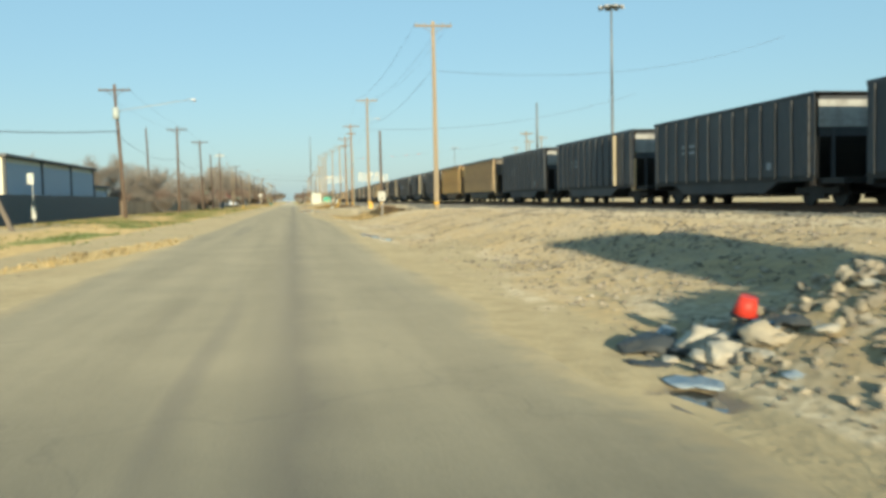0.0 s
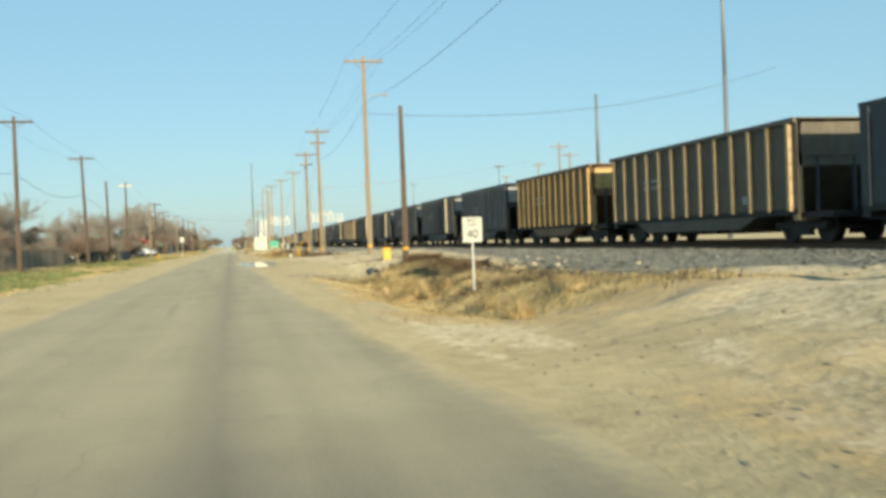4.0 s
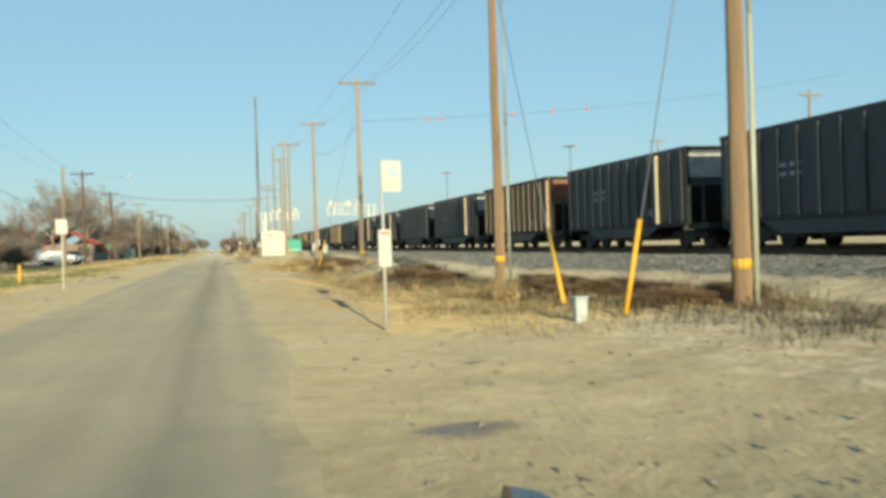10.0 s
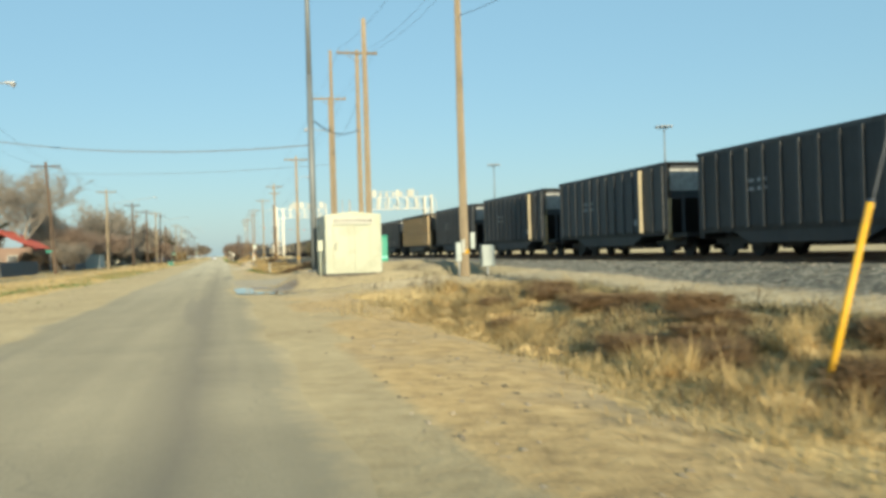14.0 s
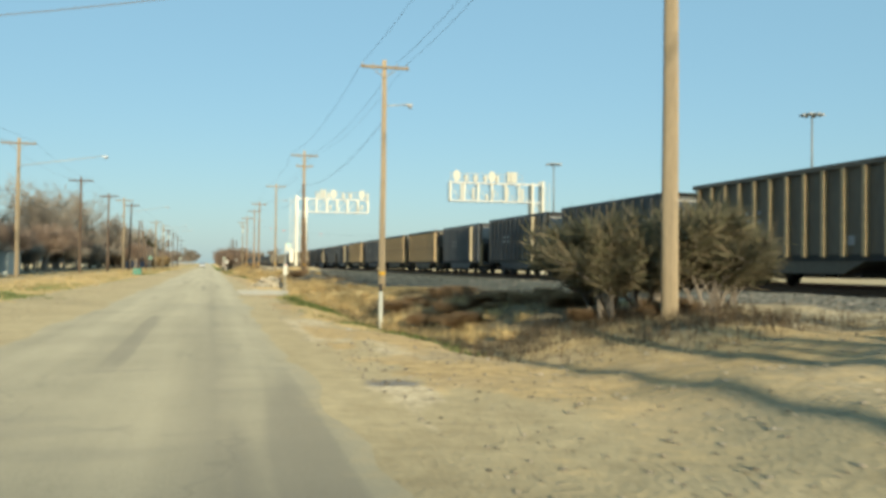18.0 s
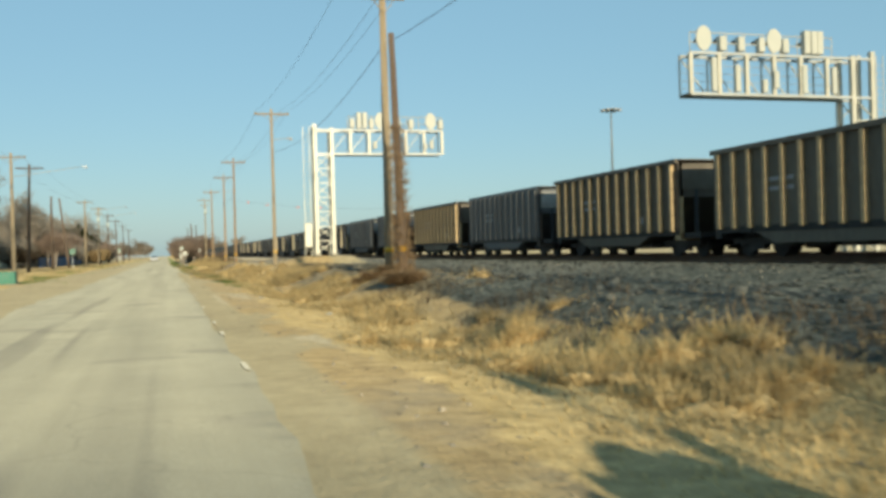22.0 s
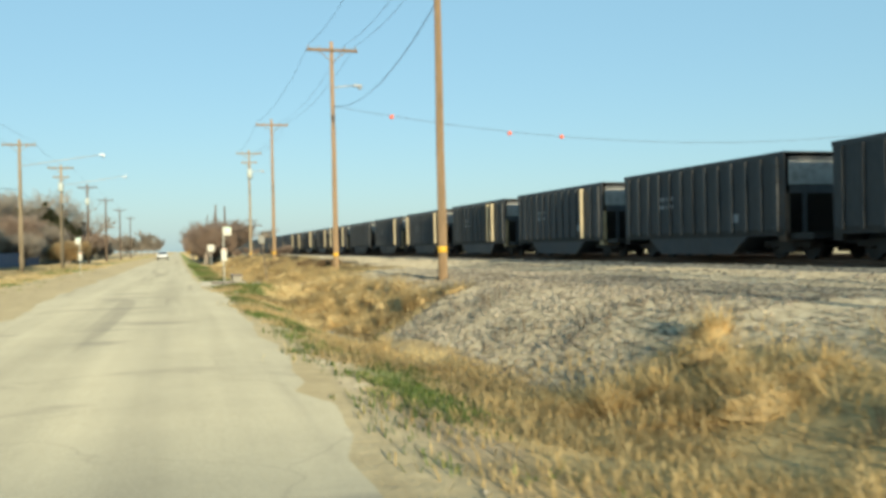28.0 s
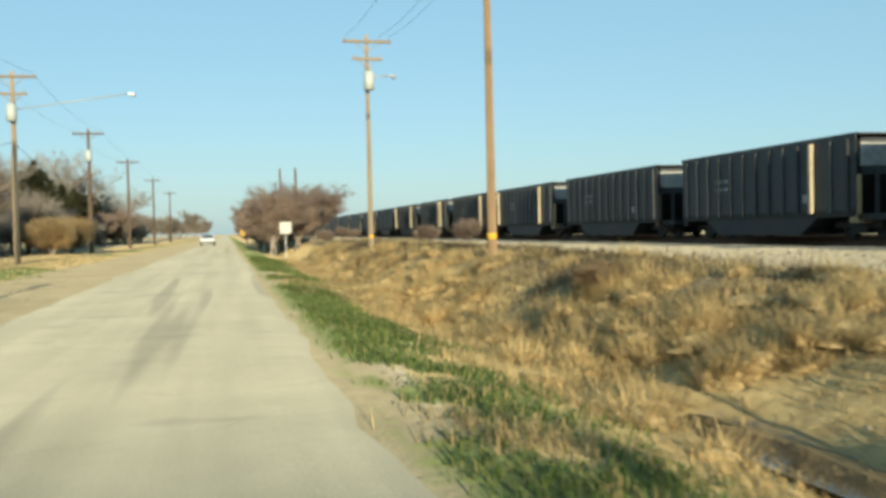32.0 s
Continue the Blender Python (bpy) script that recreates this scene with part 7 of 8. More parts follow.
patchy = lambda x, y: smooth(.34, .62, fbm(x * .55, y * .42, 71))
p = dry(scatter(34000, 1.2, 11.2, 74, 470, lambda x, y: turf_at(x, y) ** 2 * (.12 + .88 * patchy(x, y)) * (1 - .9 * smooth(.15, .5, green_at(x, y))) * (1 - .8 * np.maximum(bell(y, 273, 9) * smooth(4.8, 5.6, x), bell(y, 90, 9) * smooth(6.3, 7.3, x))), 1))
e = np.interp(p[:, 1], EDGE_Y, EDGE_X)
hts = .05 + .16 * smooth(e + 1.0, e + 3.6, p[:, 0]) * (.4 + .9 * fbm(p[:, 0] * .7, p[:, 1] * .5, 73))
tufts("dry_grass", p, hts, 20, .007, M["straw"], "straw-coloured dry grass along the ditch", 2.0, 2, "grass", .28)


p = dry(scatter(11500, 1.2, 4.2, 346, 440, lambda x, y: smooth(1.75 - .5 * smooth(384, 392, y), 2.3 - .5 * smooth(384, 392, y), x) * smooth(.38, .58, fbm(x * .9, y * .5, 75)) * (1 - .97 * smooth(.1, .4, green_at(x, y))) * (1 - .5 * smooth(388, 394, y)) * (1 - .75 * smooth(382, 376, y) * smooth(3.0, 2.4, x)), 41))
tufts("verge_straw", p, .10 + .20 * fbm(p[:, 0] * .9, p[:, 1] * .6, 76), 26, .006, M["straw"], "soft golden straw between the road and the stream", 1.8, 42, "grass", .22)


def weedy(x, y):
    z = 1.1 * bell(y, 257.5, 3.2) * bell(x, 9.0, 2.0) + 1.0 * bell(y, 263, 4) * bell(x, 7.0, 1.8) + 1.6 * bell(y, 176, 5) * bell(x, 7.9, 1.2) + 1.4 * bell(y, 93, 11) * bell(x, 8.2, 1.5) + 1.3 * bell(y, 157, 10) * bell(x, 8.3, 1.5) + bell(y, 204, 13) * bell(x, 8.0, 1.7) + 1.8 * smooth(254, 258, y) * smooth(284, 276, y) * bell(x, 6.9, 2.0) + .6 * bell(y, 300, 12) * bell(x, 6.6, 1.2) + .35 * bell(y, 325, 22) * bell(x, 7.2, 1.2) + .3 * bell(y, 362, 9) * bell(x, 5.6, 1.0) + .25 * bell(y, 386, 12) * bell(x, 5.6, .8) + .9 * smooth(405, 414, y) * bell(x, 7.0, 1.8)
    return np.clip(z, 0, 1) * (.25 + .75 * smooth(.38, .6, fbm(x * .5, y * .4, 81)))


p = dry(scatter(40000, 3.6, 11.5, 74, 475, lambda x, y: weedy(x, y), 3))
tufts("dead_weeds", p, .16 + .46 * fbm(p[:, 0] * .6, p[:, 1] * .6, 83), 22, .006, M["weed"], "tangled dead brown weeds in the ditch", 1.5, 4, "weeds", .24, True)
p = dry(scatter(42000, .9, 6.5, 255, 470, lambda x, y: green_at(x, y), 5))
tufts("green_grass", p, .07 + .14 * fbm(p[:, 0] * .8, p[:, 1] * .8, 85), 15, .008, M["grass"], "fresh green grass patches on the verge", 1.4, 6, "grass", .12)
lv = lambda x, y: .5 * smooth(np.interp(y, LEFT_Y, LEFT_X) - 2.6, np.interp(y, LEFT_Y, LEFT_X) - 4.2, x)
p = scatter(34000, -17, -4.2, 28, 480, lambda x, y: np.maximum(lv(x, y) * (y > 60), (turf_at(x, y) > .5) * (y < 60) * (x > -7.5)), 7)
tufts("verge_grass", p, .06 + .16 * fbm(p[:, 0] * .5, p[:, 1] * .5, 87), 6, .012, M["straw"], "thin dry grass on the town side verge", .8, 8)
p = scatter(40000, -17, -4.5, 28, 480, lambda x, y: green_at(x, y), 9)
tufts("verge_green_grass", p, .06 + .10 * fbm(p[:, 0] * .5, p[:, 1] * .5, 89), 7, .012, M["grass"], "green grass on the town side verge", .8, 10)


# big rounded straw clumps standing in the ditch
def clumpy(x, y):
    c = np.interp(y, [74, 110, 190, 262, 285, 300, 325, 350, 362, 380, 480], [6.2, 6.0, 6.3, 5.6, 5.2, 5.0, 5.6, 5.6, 5.2, 4.9, 5.2])
    k = np.interp(y, [74, 80, 100, 104, 152, 158, 178, 181, 190, 194, 215, 218, 258, 264, 345], [0, .2, .2, 0, 0, .25, .5, 0, 0, .5, .5, 0, 0, .45, 1])
    k = k * (1 - .8 * np.maximum(bell(y, 273, 9) * smooth(4.8, 5.6, x), bell(y, 90, 9) * smooth(6.3, 7.3, x)))
    k = k * (1 - smooth(374, 378, y) * smooth(388, 386.2, y) * smooth(3.4, 3.7, x))
    return k * bell(x, c, 1.25 - .25 * smooth(346, 354, y) + .9 * smooth(404, 412, y)) * smooth(.42 + .06 * bell(y, 325, 22), .55 + .05 * bell(y, 325, 22), fbm(x * .6, y * .5, 91))


def hummocks(name, p, label, seed):
    """Low rounded domes of matted straw."""
    r = np.random.RandomState(seed)
    k, n = len(p), 9
    rad, hgt = r.uniform(.15, .42, k), r.uniform(.06, .24, k)
    hgt = hgt * (1 - .3 * smooth(346, 356, p[:, 1])) * (1 - .4 * smooth(288, 296, p[:, 1]) * smooth(352, 346, p[:, 1]))
    lean = r.normal(0, .12, (k, 2))
    z0 = rough_land(p[:, 0], p[:, 1]) - .06
    a0, rows = r.uniform(0, 6.28, k), []
    for u, v in ((1.0, 0.0), (.98, .32), (.80, .68), (.45, .93)):
        for i in range(n):
            a = a0 + 6.2832 * i / n
            w = rad * u * r.uniform(.78, 1.22, k)
            rows.append(np.stack([p[:, 0] + w * np.cos(a) + lean[:, 0] * v, p[:, 1] + w * np.sin(a) + lean[:, 1] * v, z0 + (hgt + .06) * v * r.uniform(.85, 1.15, k)], -1))
    rows.append(np.stack([p[:, 0] + lean[:, 0], p[:, 1] + lean[:, 1], z0 + hgt + .06], -1))
    m = len(rows)
    verts = np.stack(rows, 1).reshape(-1, 3)
    o, f = np.arange(k) * m, []
    for lv_ in range(3):
        for i in range(n):
            a, b = lv_ * n + i, lv_ * n + (i + 1) % n
            f += [np.stack([o + a, o + b, o + b + n], 1), np.stack([o + a, o + b + n, o + a + n], 1)]
    for i in range(n):
        f.append(np.stack([o + 3 * n + i, o + 3 * n + (i + 1) % n, o + m - 1], 1))
    me = bpy.data.meshes.new(name)
    me.from_pydata(verts.tolist(), [], np.concatenate(f).tolist())
    me.polygons.foreach_set("use_smooth", [True] * len(me.polygons))
    me.materials.append(M["matted"])
    tagged(new(name, me), label, "grass", kind="stuff")
    # drooping blades all over the domes
    q = 240
    kk = k * q
    az, up = r.uniform(0, 6.2832, kk), r.uniform(0, 1, kk)
    R_, H_ = np.repeat(rad, q), np.repeat(hgt, q)
    side = np.sqrt(1 - up * up)
    bx = np.repeat(p[:, 0], q) + R_ * .97 * side * np.cos(az) + np.repeat(lean[:, 0], q) * up
    by = np.repeat(p[:, 1], q) + R_ * .97 * side * np.sin(az) + np.repeat(lean[:, 1], q) * up
    bz = np.repeat(z0, q) + (H_ + .05) * up
    L = r.uniform(.10, .42, kk) * (.55 + .9 * H_ / .24)
    az2 = az + r.normal(0, .9, kk)
    ox, oy, oz = np.cos(az2) * (.35 + .65 * side), np.sin(az2) * (.35 + .65 * side), r.uniform(-.05, 1.3, kk)
    nrm = np.sqrt(ox * ox + oy * oy + oz * oz)
    tipx, tipy, tipz = bx + L * ox / nrm, by + L * oy / nrm, bz + L * oz / nrm
    wd = r.uniform(.005, .012, kk)
    sx, sy = -np.sin(az2) * wd, np.cos(az2) * wd
    verts = np.stack([np.stack([bx - sx, by - sy, bz], -1), np.stack([bx + sx, by + sy, bz], -1), np.stack([tipx, tipy, tipz], -1)], 1).reshape(-1, 3)
    me = bpy.data.meshes.new("straw_fringe")
    me.vertices.add(len(verts))
    me.vertices.foreach_set("co", verts.astype(np.float32).ravel())
    me.loops.add(len(verts))
    me.loops.foreach_set("vertex_index", np.arange(len(verts)).astype(np.int32))
    me.polygons.add(kk)
    me.polygons.foreach_set("loop_start", (np.arange(kk) * 3).astype(np.int32))
    me.materials.append(M["straw"])
    me.update(calc_edges=True)
    me.validate()
    return tagged(new("straw_fringe", me), "drooping straw blades on the ditch hummocks", "grass", kind="stuff")


M["matted"] = mat("matted straw", (.45, .335, .165), .9, coarse=1.6, fine=24, vary=.45, bump=1.0, stretch=(1, 1, .35), dirt=(.20, .145, .075), dirt_amount=.7)
p = dry(scatter(13000, 3.0, 9.5, 74, 475, clumpy, 35))
hummocks("straw_hummocks", p, "matted rounded hummocks of dry straw in the ditch", 36)
p = dry(scatter(16000, 3.0, 9.5, 74, 475, clumpy, 31))
p = p[~((p[:, 1] > 254) & (p[:, 1] < 277) & (p[:, 0] > 5.2))]
tufts("straw_clumps", p, (.30 + .42 * fbm(p[:, 0] * .5, p[:, 1] * .5, 93)) * (1 - .3 * smooth(346, 356, p[:, 1])) * (1 - .62 * smooth(282, 288, p[:, 1]) * smooth(330, 318, p[:, 1])) * (1 - .5 * smooth(6.0, 7.4, p[:, 0]) * smooth(320, 326, p[:, 1]) * smooth(360, 352, p[:, 1])), 60, .006, M["straw"], "rounded clumps of tall dry straw in the ditch", 1.8, 32, "grass", .27, True)


def gravel(name, p, smin, smax, material, label, seed):
    """Loose stones as small uneven double pyramids."""
    r = np.random.RandomState(seed)
    k = len(p)
    s = r.uniform(smin, smax, k) * r.uniform(.6, 1.3, k)
    z = rough_land(p[:, 0], p[:, 1])
    ring = []
    a0 = r.uniform(0, 6.28, k)
    for i in range(5):
        a = a0 + i * 1.2566
        q = s * r.uniform(.7, 1.2, k)
        ring.append(np.stack([p[:, 0] + q * np.cos(a), p[:, 1] + q * np.sin(a), z + s * r.uniform(-.1, .3, k)], -1))
    ring.append(np.stack([p[:, 0] + s * r.uniform(-.3, .3, k), p[:, 1] + s * r.uniform(-.3, .3, k), z + s * r.uniform(.5, .95, k)], -1))
    verts = np.stack(ring, 1).reshape(-1, 3)
    o = np.arange(k) * 6
    f = np.concatenate([np.stack([o + i, o + (i + 1) % 5, o + 5], 1) for i in range(5)])
    me = bpy.data.meshes.new(name)
    me.from_pydata(verts.tolist(), [], f.tolist())
    me.materials.append(material)
    return tagged(new(name, me), label, "gravel", kind="stuff")


def stony(name, cols):
    return leafy(name, cols, .9, 0.0)


M["pebble"] = stony("pale pebbles", [(.17, .148, .11), (.25, .215, .163), (.34, .295, .225), (.44, .39, .305)])
M["slagstone"] = stony("dark slag stones", [(.024, .028, .026), (.048, .054, .049), (.085, .088, .079), (.16, .158, .135)])
M["ballaststone"] = stony("ballast stones", [(.055, .06, .055), (.12, .12, .11), (.20, .19, .17), (.36, .34, .29)])
lotk = lambda x, y: np.clip(.4 * bell(y, 36, 22) + .3 * bell(y, 86, 13) * bell(x, 3.6, 1.4) + .5 * bell(y, 125, 16) + .5 * bell(y, 105, 4) * bell(x, 4.5, 1.5) + .9 * bell(y, 185, 9) * smooth(2, 4, x) + .6 * bell(y, 250, 10) + smooth(372, 378, y) * smooth(4.4, 5.4, x) + .3, 0, 1) * (1 - .8 * turf_at(x, y)) * (1 - .85 * bell(y, 227, 5) * smooth(1.5, 2.5, x))
p = dry(scatter(90000, 1.2, 13.5, 12, 430, lotk, 21))
gravel("loose_gravel", p, .011, .036, M["pebble"], "loose pale gravel on the bare dirt", 22)
p = scatter(30000, 6.2, 16.2, 20, 430, lambda x, y: .8 * smooth(6.2, 7.2, x) * smooth(288, 293, y) * smooth(351, 346, y) + smooth(11.0, 12.6, x) * .6 + .9 * smooth(8.8, 10.0, x) * (bell(y, 318, 24) + .6 * bell(y, 90, 13)), 23)
dark_run = (p[:, 1] > 288) & (p[:, 1] < 351)
gravel("ballast_stones", p[~dark_run], .03, .075, M["ballaststone"], "grey ballast stones on the railway bank", 24)
gravel("slag_stones", p[dark_run], .03, .075, M["slagstone"], "dark slag stones on the railway bank", 29)
p = dry(scatter(17000, 1.6, 12.5, 14, 60, lambda x, y: (.1 + .9 * smooth(.45, .62, fbm(x * .5, y * .5, 57))) * smooth(2.8, 4.2, x), 33))
gravel("lot_stones", p, .02, .06, M["pebble"], "scattered pale stones on the bare lot", 34)
p = dry(scatter(16000, 4.3, 12.8, 372, 402, lambda x, y: (.25 + .75 * smooth(.42, .6, fbm(x * .6, y * .6, 55))) * smooth(4.3, 5.0, x) * (1 - turf_at(x, y)), 27))
gravel("bank_gravel", p, .016, .045, M["pebble"], "coarse pale gravel on the bank above the ditch", 28)
p = dry(scatter(15000, 4.2, 10.5, 376, 398, lambda x, y: (.4 + .6 * smooth(.38, .55, fbm(x * .9, y * .9, 56))) * smooth(4.2, 4.7, x) * (1 - turf_at(x, y)) * smooth(398, 388, y), 37))
gravel("bank_stones", p, .025, .062, M["pebble"], "coarse pale broken stone beside the stream", 38)
p = scatter(5200, 2.9, 6.2, 14.0, 20.0, lambda x, y: bell(x, 4.5, 1.2) * bell(y, 16.9, 1.9), 47)
gravel("heap_gravel", p, .014, .05, M["pebble"], "small broken stone on the dumped heap", 48)
p = dry(scatter(3600, 2.2, 6.6, 100, 107, lambda x, y: bell(x, 4.0 + .5 * (y - 103), 1.0) * smooth(106, 104, y), 39))
gravel("lot_stones", p, .025, .065, M["pebble"], "coarse stones at the end of the ditch", 40)
p = dry(scatter(11000, 2.6, 11.5, 180, 198, lambda x, y: smooth(.4, .58, fbm(x * .7, y * .6, 58)) * np.maximum(smooth(6.6, 7.2, x), smooth(190, 186, y) * smooth(2.6, 4, x)), 43))
gravel("bank_stones", p, .02, .07, M["pebble"], "pale broken stone on the slope above the pool", 44)
p = dry(scatter(9000, 2.2, 9.5, 223.4, 231, lambda x, y: .3 + .7 * smooth(.4, .6, fbm(x * .8, y * .8, 59)), 45))
p = p[~((p[:, 0] > 4.0) & (p[:, 0] < 6.25) & (p[:, 1] > 225.6) & (p[:, 1] < 229.1))]
gravel("mound_gravel", p, .010, .032, M["pebble"], "fine tan gravel on the mound round the hut", 46)
p = scatter(9000, -9, -3.5, 10, 440, lambda x, y: .8 * smooth(np.interp(y, LEFT_Y, LEFT_X) - .1, np.interp(y, LEFT_Y, LEFT_X) - .8, x) * smooth(-9, -6, x), 25)
gravel("shoulder_gravel", p, .012, .04, M["pebble"], "fine gravel on the town side shoulder", 26)

# ---- town side: buildings, fences, vehicles ----
def sheet_building(x0, x1, y0, y1, h, wallmat, roofmat, label, bays, front="cream"):
    """A long low building; its road side shows wide wall panels between dark frames."""
    z = zat(x1, (y0 + y1) / 2) - .1
    t = thing("building", pose(x1, y0, z), label, "building")
    w, d = x1 - x0, y1 - y0
    part("wall", bm_box(bmesh.new(), -w, 0, 0, d, 0, h), M[front], t)
    part("roof", bm_box(bmesh.new(), -w - .3, .35, -.3, d + .3, h, h + .22, bevel=.03), M[roofmat], t)
    for i in range(bays):
        a, b = .3 + (d - .6) * i / bays, .3 + (d - .6) * (i + 1) / bays
        bay = part("wall_panel", bm_box(bmesh.new(), .004, .05, a + .18, b - .18, 1.0, h - .35), M[wallmat], t, "pale blue-grey panel")
        for yy in (a, b - .18):
            part("frame_post", bm_box(bmesh.new(), .004, .12, yy, yy + .18, 0, h), M["darkfence"], t)
    part("sill_band", bm_box(bmesh.new(), .004, .09, 0, d, .85, 1.0), M["darkfence"], t)
    return t


sheet_building(-28.0, -19.0, 75.0, 103.0, 4.5, "bluewall", "greyroof", "low cream and blue-grey metal workshop", 3)
sheet_building(-26.0, -19.2, 103.6, 110.0, 2.9, "bluewall", "greyroof", "small lean-to beside the workshop", 1)


def house(x, y, w, d, h, wall, roof, label, turn=0):
    z = zat(x, y) - .1
    t = thing("house", pose(x, y, z, 0, 0, turn), label, "house", "houses on the town side")
    part("wall", bm_box(bmesh.new(), -w / 2, w / 2, -d / 2, d / 2, 0, h), M[wall], t)
    bm = bmesh.new()
    e, rh = .4, h + w * .26
    pts = [(-w / 2 - e, h - .1), (0, rh), (w / 2 + e, h - .1), (w / 2 + e, h - .25), (0, rh - .18), (-w / 2 - e, h - .25)]
    f0 = [bm.verts.new((a, -d / 2 - e, b)) for a, b in pts]
    f1 = [bm.verts.new((a, d / 2 + e, b)) for a, b in pts]
    bm.faces.new(f0)
    bm.faces.new(f1[::-1])
    for i in range(6):
        bm.faces.new((f0[i], f0[(i + 1) % 6], f1[(i + 1) % 6], f1[i]))
    part("roof", bm, M[roof], t)
    for yy in (-d * .3, d * .28):
        win = part("window", bm_box(bmesh.new(), w / 2 + .003, w / 2 + .06, yy - .5, yy + .5, .9, 2.0), M["signwhite"], t)
        part("pane", bm_box(bmesh.new(), w / 2 + .05, w / 2 + .07, yy - .42, yy + .42, .98, 1.92), M["glass"], win)
    part("door", bm_box(bmesh.new(), w / 2 + .003, w / 2 + .05, -.45, .45, 0, 2.05), M["timber"], t)
    for xx in (-w * .25, w * .25):
        win = part("window", bm_box(bmesh.new(), xx - .5, xx + .5, -d / 2 - .06, -d / 2 - .003, .9, 2.0), M["signwhite"], t)
        part("pane", bm_box(bmesh.new(), xx - .42, xx + .42, -d / 2 - .07, -d / 2 - .05, .98, 1.92), M["glass"], win)
    return t


house(-23.5, 301.0, 8, 11, 2.8, "redbrick", "redroof", "small red brick house with a red shingle roof")
house(-27.0, 140.0, 8, 10, 2.8, "cream", "greyroof", "small pale house behind bare trees")
house(-27.0, 205.0, 9, 11, 2.9, "fencewood", "greyroof", "brown timber house behind bare trees")
house(-25.0, 332.0, 7, 8, 2.5, "bluewall", "greyroof", "low grey house behind the verge")
house(-28.0, 450.0, 9, 12, 2.8, "cream", "greyroof", "pale house behind the thicket")


def fence(x0, y0, x1, y1, h, n, material, label, gap=.03, name="fence"):
    a, b = Vector((x0, y0, 0)), Vector((x1, y1, 0))
    L = (b - a).length
    ang = math.degrees(math.atan2(b.y - a.y, b.x - a.x))
    t = thing(name, pose(x0, y0, zat((x0 + x1) / 2, (y0 + y1) / 2) - .12, 0, 0, ang), label, "fence")
    board = mesh_of("board", bm_box(bmesh.new(), 0, L / n - gap, -.02, .02, .05, h), material)
    for i in range(n):
        part("board", board, None, t, "", Matrix.Translation((i * L / n, 0, random.uniform(-.02, .02))))
    bm = bmesh.new()
    for z in (h * .3, h * .8):
        bm_box(bm, 0, L, .02, .07, z - .04, z + .04)
    part("rails", bm, material, t)
    for i in range(int(L / 3) + 1):
        part("post", bm_box(bmesh.new(), i * 3 - .05, i * 3 + .05, .03, .13, -.2, h + .05), material, t)
    return t


fence(-17.0, 58.0, -17.2, 105.5, 1.95, 37, M["darkfence"], "dark slate sheet fence before the workshop", 0.012)
fence(-17.3, 107.5, -15.1, 150.0, 1.6, 75, M["fencewood"], "weathered brown board fence")
fence(-12.6, 172.5, -13.0, 186.0, 1.25, 30, M["darkfence"], "low dark fence beside a driveway", 0.012)
fence(-15.5, 262.0, -15.5, 276.0, 1.3, 30, M["darkfence"], "dark fence before a house", 0.012)
fence(-16.5, 298.0, -16.5, 312.0, 1.3, 28, M["darkfence"], "dark fence in the thicket edge", 0.012)
fence(-15.8, 424.0, -15.2, 478.0, 1.5, 60, M["bluefence"], "dark blue sheet fence behind the verge", 0.012)
t = thing("leaning_post", pose(-13.2, 56.2, zat(-13.2, 56.2), 0, -22, 0), "grey timber post leaning over", "post")
part("post", bm_beam(bmesh.new(), (0, 0, -.2), (0, 0, 3.3), .2), M["timber"], t)


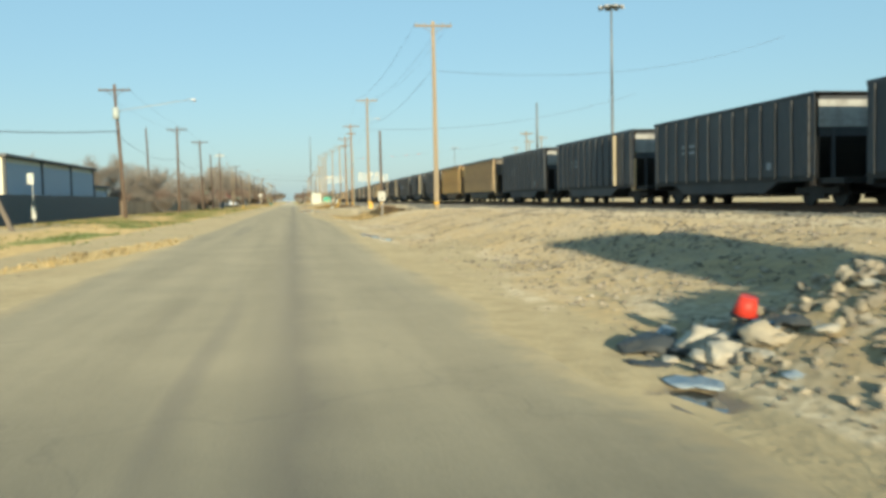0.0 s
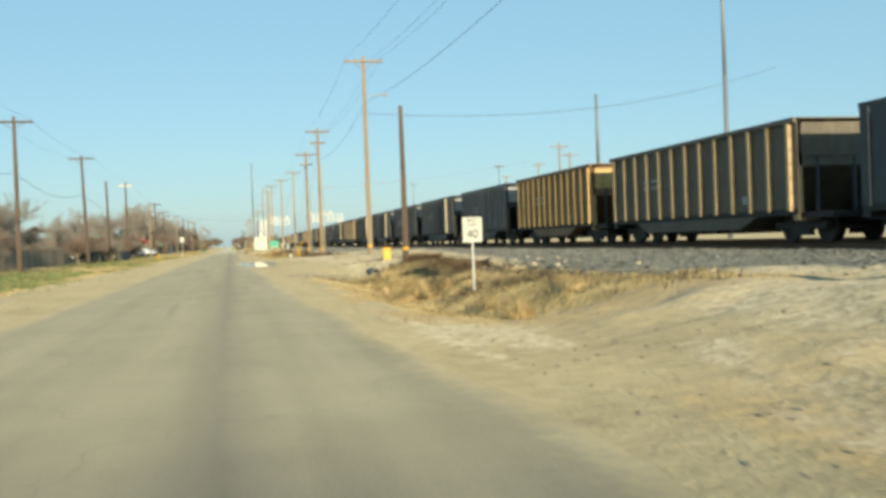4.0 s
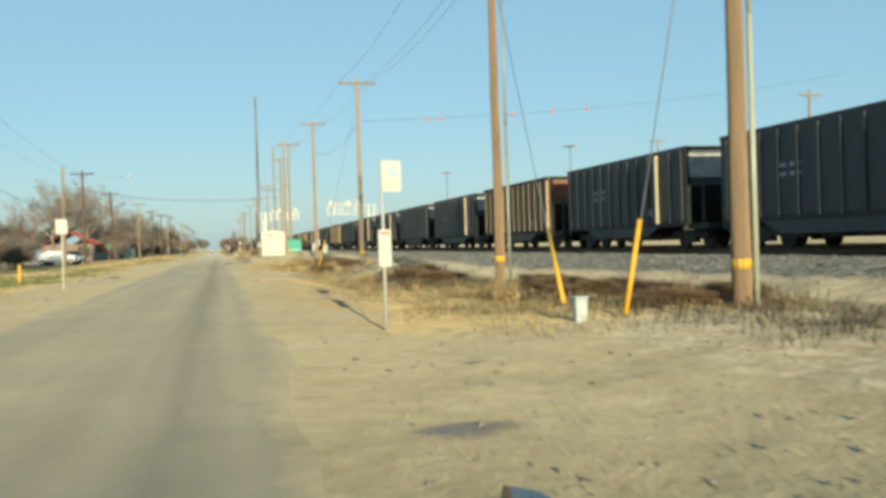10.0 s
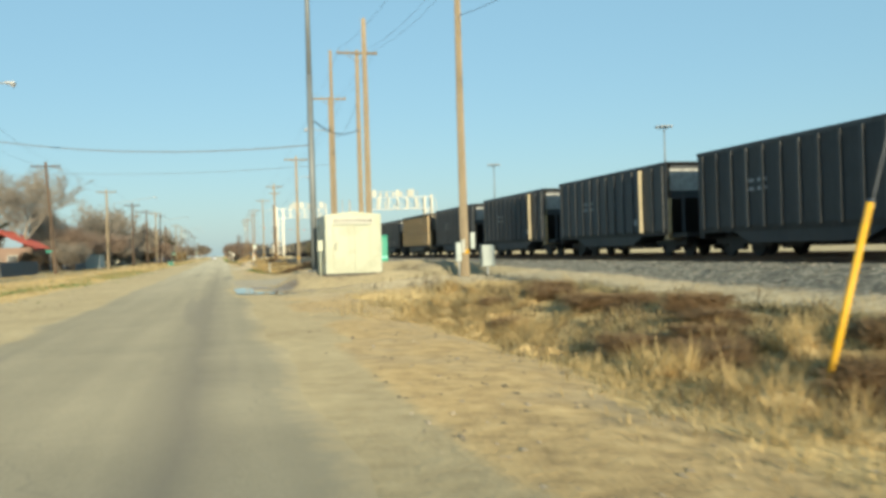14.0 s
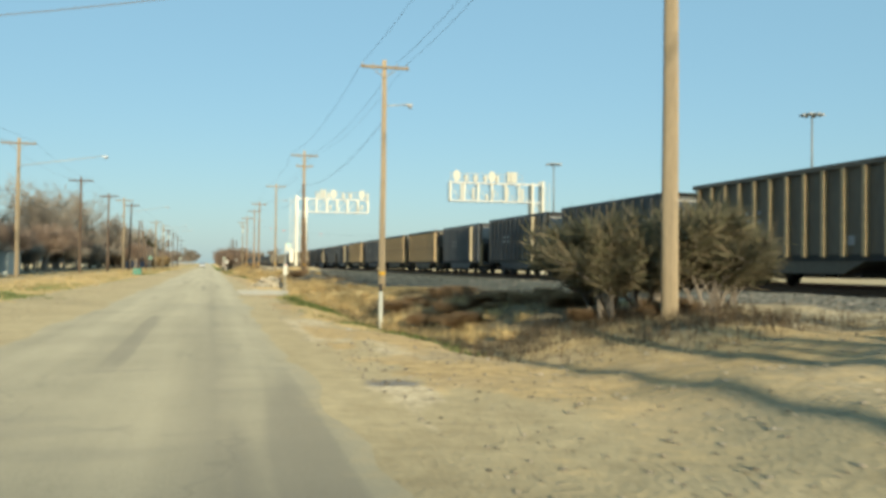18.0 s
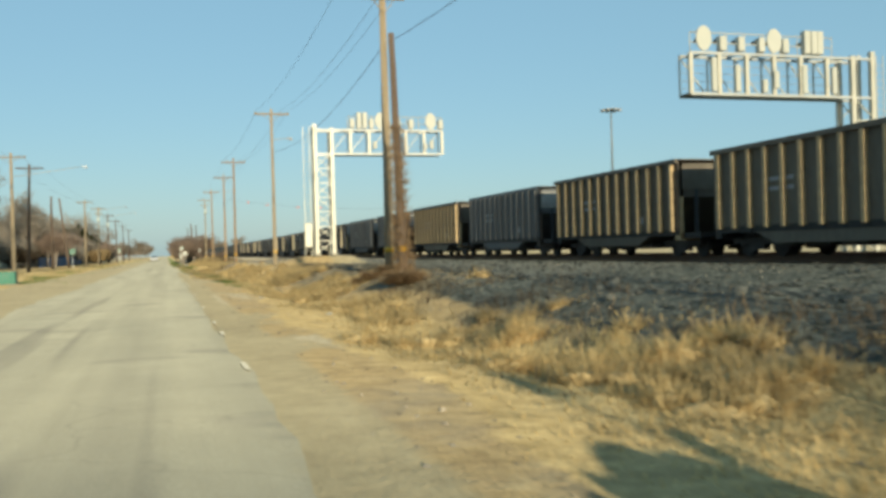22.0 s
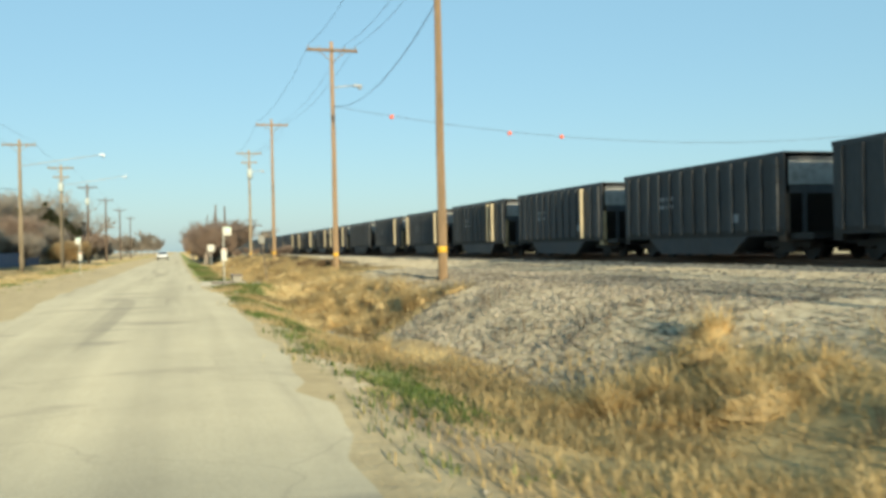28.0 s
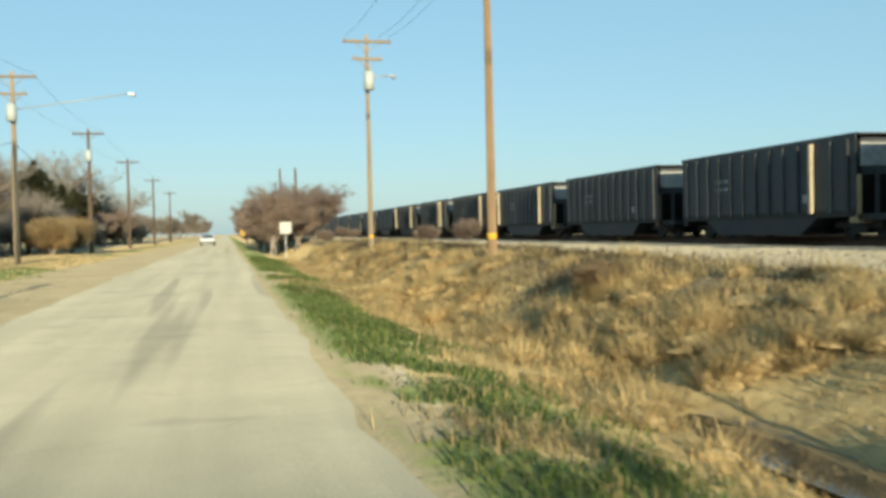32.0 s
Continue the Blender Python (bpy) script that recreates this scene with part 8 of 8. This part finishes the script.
def vehicle(x, y, turn, paint, label, pickup=False, cat="car"):
    t = thing("pickup_truck" if pickup else "car", pose(x, y, zat(x, y) + .01, 0, 0, turn), label, cat, "parked vehicles" if x < -6 else "")
    k = 1.18 if pickup else 1.0
    if pickup:
        side = [(-2.75, .5), (-2.75, 1.0), (-2.6, 1.12), (-1.35, 1.18), (-.75, 1.78), (.55, 1.80), (.72, 1.18), (2.75, 1.15), (2.75, .5)]
    else:
        side = [(-2.2, .35), (-2.22, .72), (-1.9, .86), (-1.0, .95), (-.35, 1.42), (.95, 1.45), (1.75, 1.02), (2.2, .95), (2.25, .4)]
    w = .92 * (1.08 if pickup else 1)
    bm = bmesh.new()
    rows = []
    for x_ in (-w, w):
        rows.append([bm.verts.new((x_ * (.82 if z > 1.3 else 1), yy, z)) for yy, z in side])
    bm.faces.new(rows[0])
    bm.faces.new(rows[1][::-1])
    for i in range(len(side)):
        j = (i + 1) % len(side)
        bm.faces.new((rows[0][i], rows[1][i], rows[1][j], rows[0][j]))
    bmesh.ops.bevel(bm, geom=list(bm.edges), offset=.05, segments=2, affect="EDGES")
    part("body", bm, M[paint], t)
    (ya, za), (yb, zb) = side[3], side[4]
    d = Vector((0, yb - ya, zb - za))
    nrm = Vector((0, -d.z, d.y)).normalized() * .02
    bm = bmesh.new()
    q = [Vector((s * w * u, ya + d.y * f, za + d.z * f)) + nrm for s, u, f in ((-1, .86, .12), (1, .86, .12), (1, .74, .9), (-1, .74, .9))]
    lo = [bm.verts.new(p_) for p_ in q]
    hi = [bm.verts.new(p_ - nrm * 2) for p_ in q]
    bm.faces.new(lo)
    bm.faces.new(hi[::-1])
    for i in range(4):
        bm.faces.new((lo[i], hi[i], hi[(i + 1) % 4], lo[(i + 1) % 4]))
    part("windshield", bm, M["glass"], t)
    for s in (-1, 1):
        bm = bmesh.new()
        zz = side[3][1] + .08
        xs_ = s * w * .955
        pts = [(xs_, yb - .1, zz), (xs_, (.5 if pickup else 1.2), zz), (s * w * .85, (.4 if pickup else .9), zb - .08), (s * w * .85, yb + .12, zb - .08)]
        lo = [bm.verts.new(p_) for p_ in pts]
        hi = [bm.verts.new((p_[0] - s * .06, p_[1], p_[2])) for p_ in pts]
        bm.faces.new(lo)
        bm.faces.new(hi[::-1])
        for i in range(4):
            bm.faces.new((lo[i], hi[i], hi[(i + 1) % 4], lo[(i + 1) % 4]))
        part("side_window", bm, M["glass"], t)
        part("headlight", bm_box(bmesh.new(), s * w * .72 - .16, s * w * .72 + .16, side[0][0] - .03, side[0][0] + .05, .62 * k, .80 * k, bevel=.02), M["signwhite"], t)
        for yy in (-1.4 * k, 1.4 * k):
            bm = bmesh.new()
            r = .33 * k
            bm_tube(bm, (s * (w - .2), yy, r), (s * (w + .03), yy, r), r, n=16)
            wh = part("wheel", bm, M["tyre"], t)
            part("rim", bm_tube(bmesh.new(), (s * (w + .02), yy, r), (s * (w + .045), yy, r), r * .6, n=12), M["silver"], wh)
    part("bumper", bm_box(bmesh.new(), -w * .98, w * .98, side[0][0] - .06, side[0][0] + .1, .38 * k, .58 * k, bevel=.03), M["black"], t)
    return t


# unseen box trailer, made up to cast the shadow on the lot by the start
t = thing("box_trailer", pose(4.95, 12.9, zat(5.8, 8.0) - .05), "unseen white box trailer added to shade the bare lot", "trailer")
part("body", bm_box(bmesh.new(), 0, 1.7, -6.0, 0, .75, 3.3, bevel=.04), M["carwhite"], t)
part("chassis", bm_box(bmesh.new(), .4, 1.3, -6.9, -.1, .5, .75, bevel=.02), M["black"], t)
part("bumper", bm_box(bmesh.new(), .1, 1.6, -.15, -.05, .35, .45, bevel=.01), M["galv"], t)
for i in range(5):
    for xx in (-.02, 1.7):
        part("rib", bm_box(bmesh.new(), xx, xx + .02, -5.7 + i * 1.28, -5.64 + i * 1.28, .8, 3.25), M["galv"], t)
for c_ in (.43, 1.27):
    part("door", bm_box(bmesh.new(), c_ - .4, c_ + .4, 0, .03, .8, 3.25, bevel=.01), M["carwhite"], t)
part("jockey_leg", bm_box(bmesh.new(), .8, .9, -6.7, -6.6, 0, .6), M["galv"], t)
for yy in (-2.4, -3.3):
    for xx in (-.06, 1.5):
        wh = part("wheel", bm_tube(bmesh.new(), (xx, yy, .36), (xx + .26, yy, .36), .36, n=18), M["tyre"], t)
        part("rim", bm_tube(bmesh.new(), (xx - .01, yy, .36), (xx + .27, yy, .36), .2, n=12), M["silver"], wh)


vehicle(-19.5, 190.0, 88, "carwhite", "white pickup truck parked on the grass", True, "pickup truck")
vehicle(-16.8, 244.0, 20, "carblack", "dark car parked before a house")
vehicle(-16.4, 250.5, 10, "carblack", "dark car parked before a house")
vehicle(-15.6, 237.5, 80, "carwhite", "pale car parked beside the thicket")
vehicle(-2.9, 540.0, 0, "carwhite", "white car in the far oncoming lane")
vehicle(-19.6, 131.5, 80, "carwhite", "pale car parked by the brown fence")
bm = bmesh.new()
bmesh.ops.create_icosphere(bm, subdivisions=3, radius=1.0)
for v in bm.verts:
    v.co = Vector((v.co.x * 2.2, v.co.y * 3.2, max(v.co.z, 0) ** .7 * 1.9)) * (1 + .06 * noise.noise(v.co * 2))
ob = new("tarp_cover", mesh_of("tarp_cover", bm, M["bag"]))
ob.location = (-20.5, 152.0, zat(-20.5, 152) - .05)
tagged(ob, "white tarpaulin draped over a boat in a yard", "tarpaulin")
t = thing("bollard", pose(-9.5, 187.0, zat(-9.5, 187.0)), "pale yellow steel bollard on the town side grass", "bollard")
part("tube", bm_tube(bmesh.new(), (0, 0, -.2), (0, 0, .88), .075, n=12), M["yellow"], t)
part("cap", bm_tube(bmesh.new(), (0, 0, .88), (0, 0, .93), .075, .03, n=12), M["yellow"], t)
t = thing("transformer_box", pose(-8.2, 348.6, zat(-8.2, 348.6)), "green pad-mounted transformer box on the verge", "utility box")
part("body", bm_box(bmesh.new(), -.45, .45, -.4, .4, .05, .75, bevel=.03), M["guide_green"], t)
part("pad", bm_box(bmesh.new(), -.55, .55, -.5, .5, -.1, .06), M["concrete"], t)
t = thing("shed", pose(-17.5, 322.0, zat(-17.5, 322)), "grey corrugated shed beside the verge", "shed")
part("wall", bm_box(bmesh.new(), -1.8, 1.8, -2.5, 2.5, -.1, 1.9), M["grey_box"], t)
part("roof", bm_box(bmesh.new(), -2.0, 2.0, -2.7, 2.7, 1.9, 2.0, bevel=.02), M["greyroof"], t)
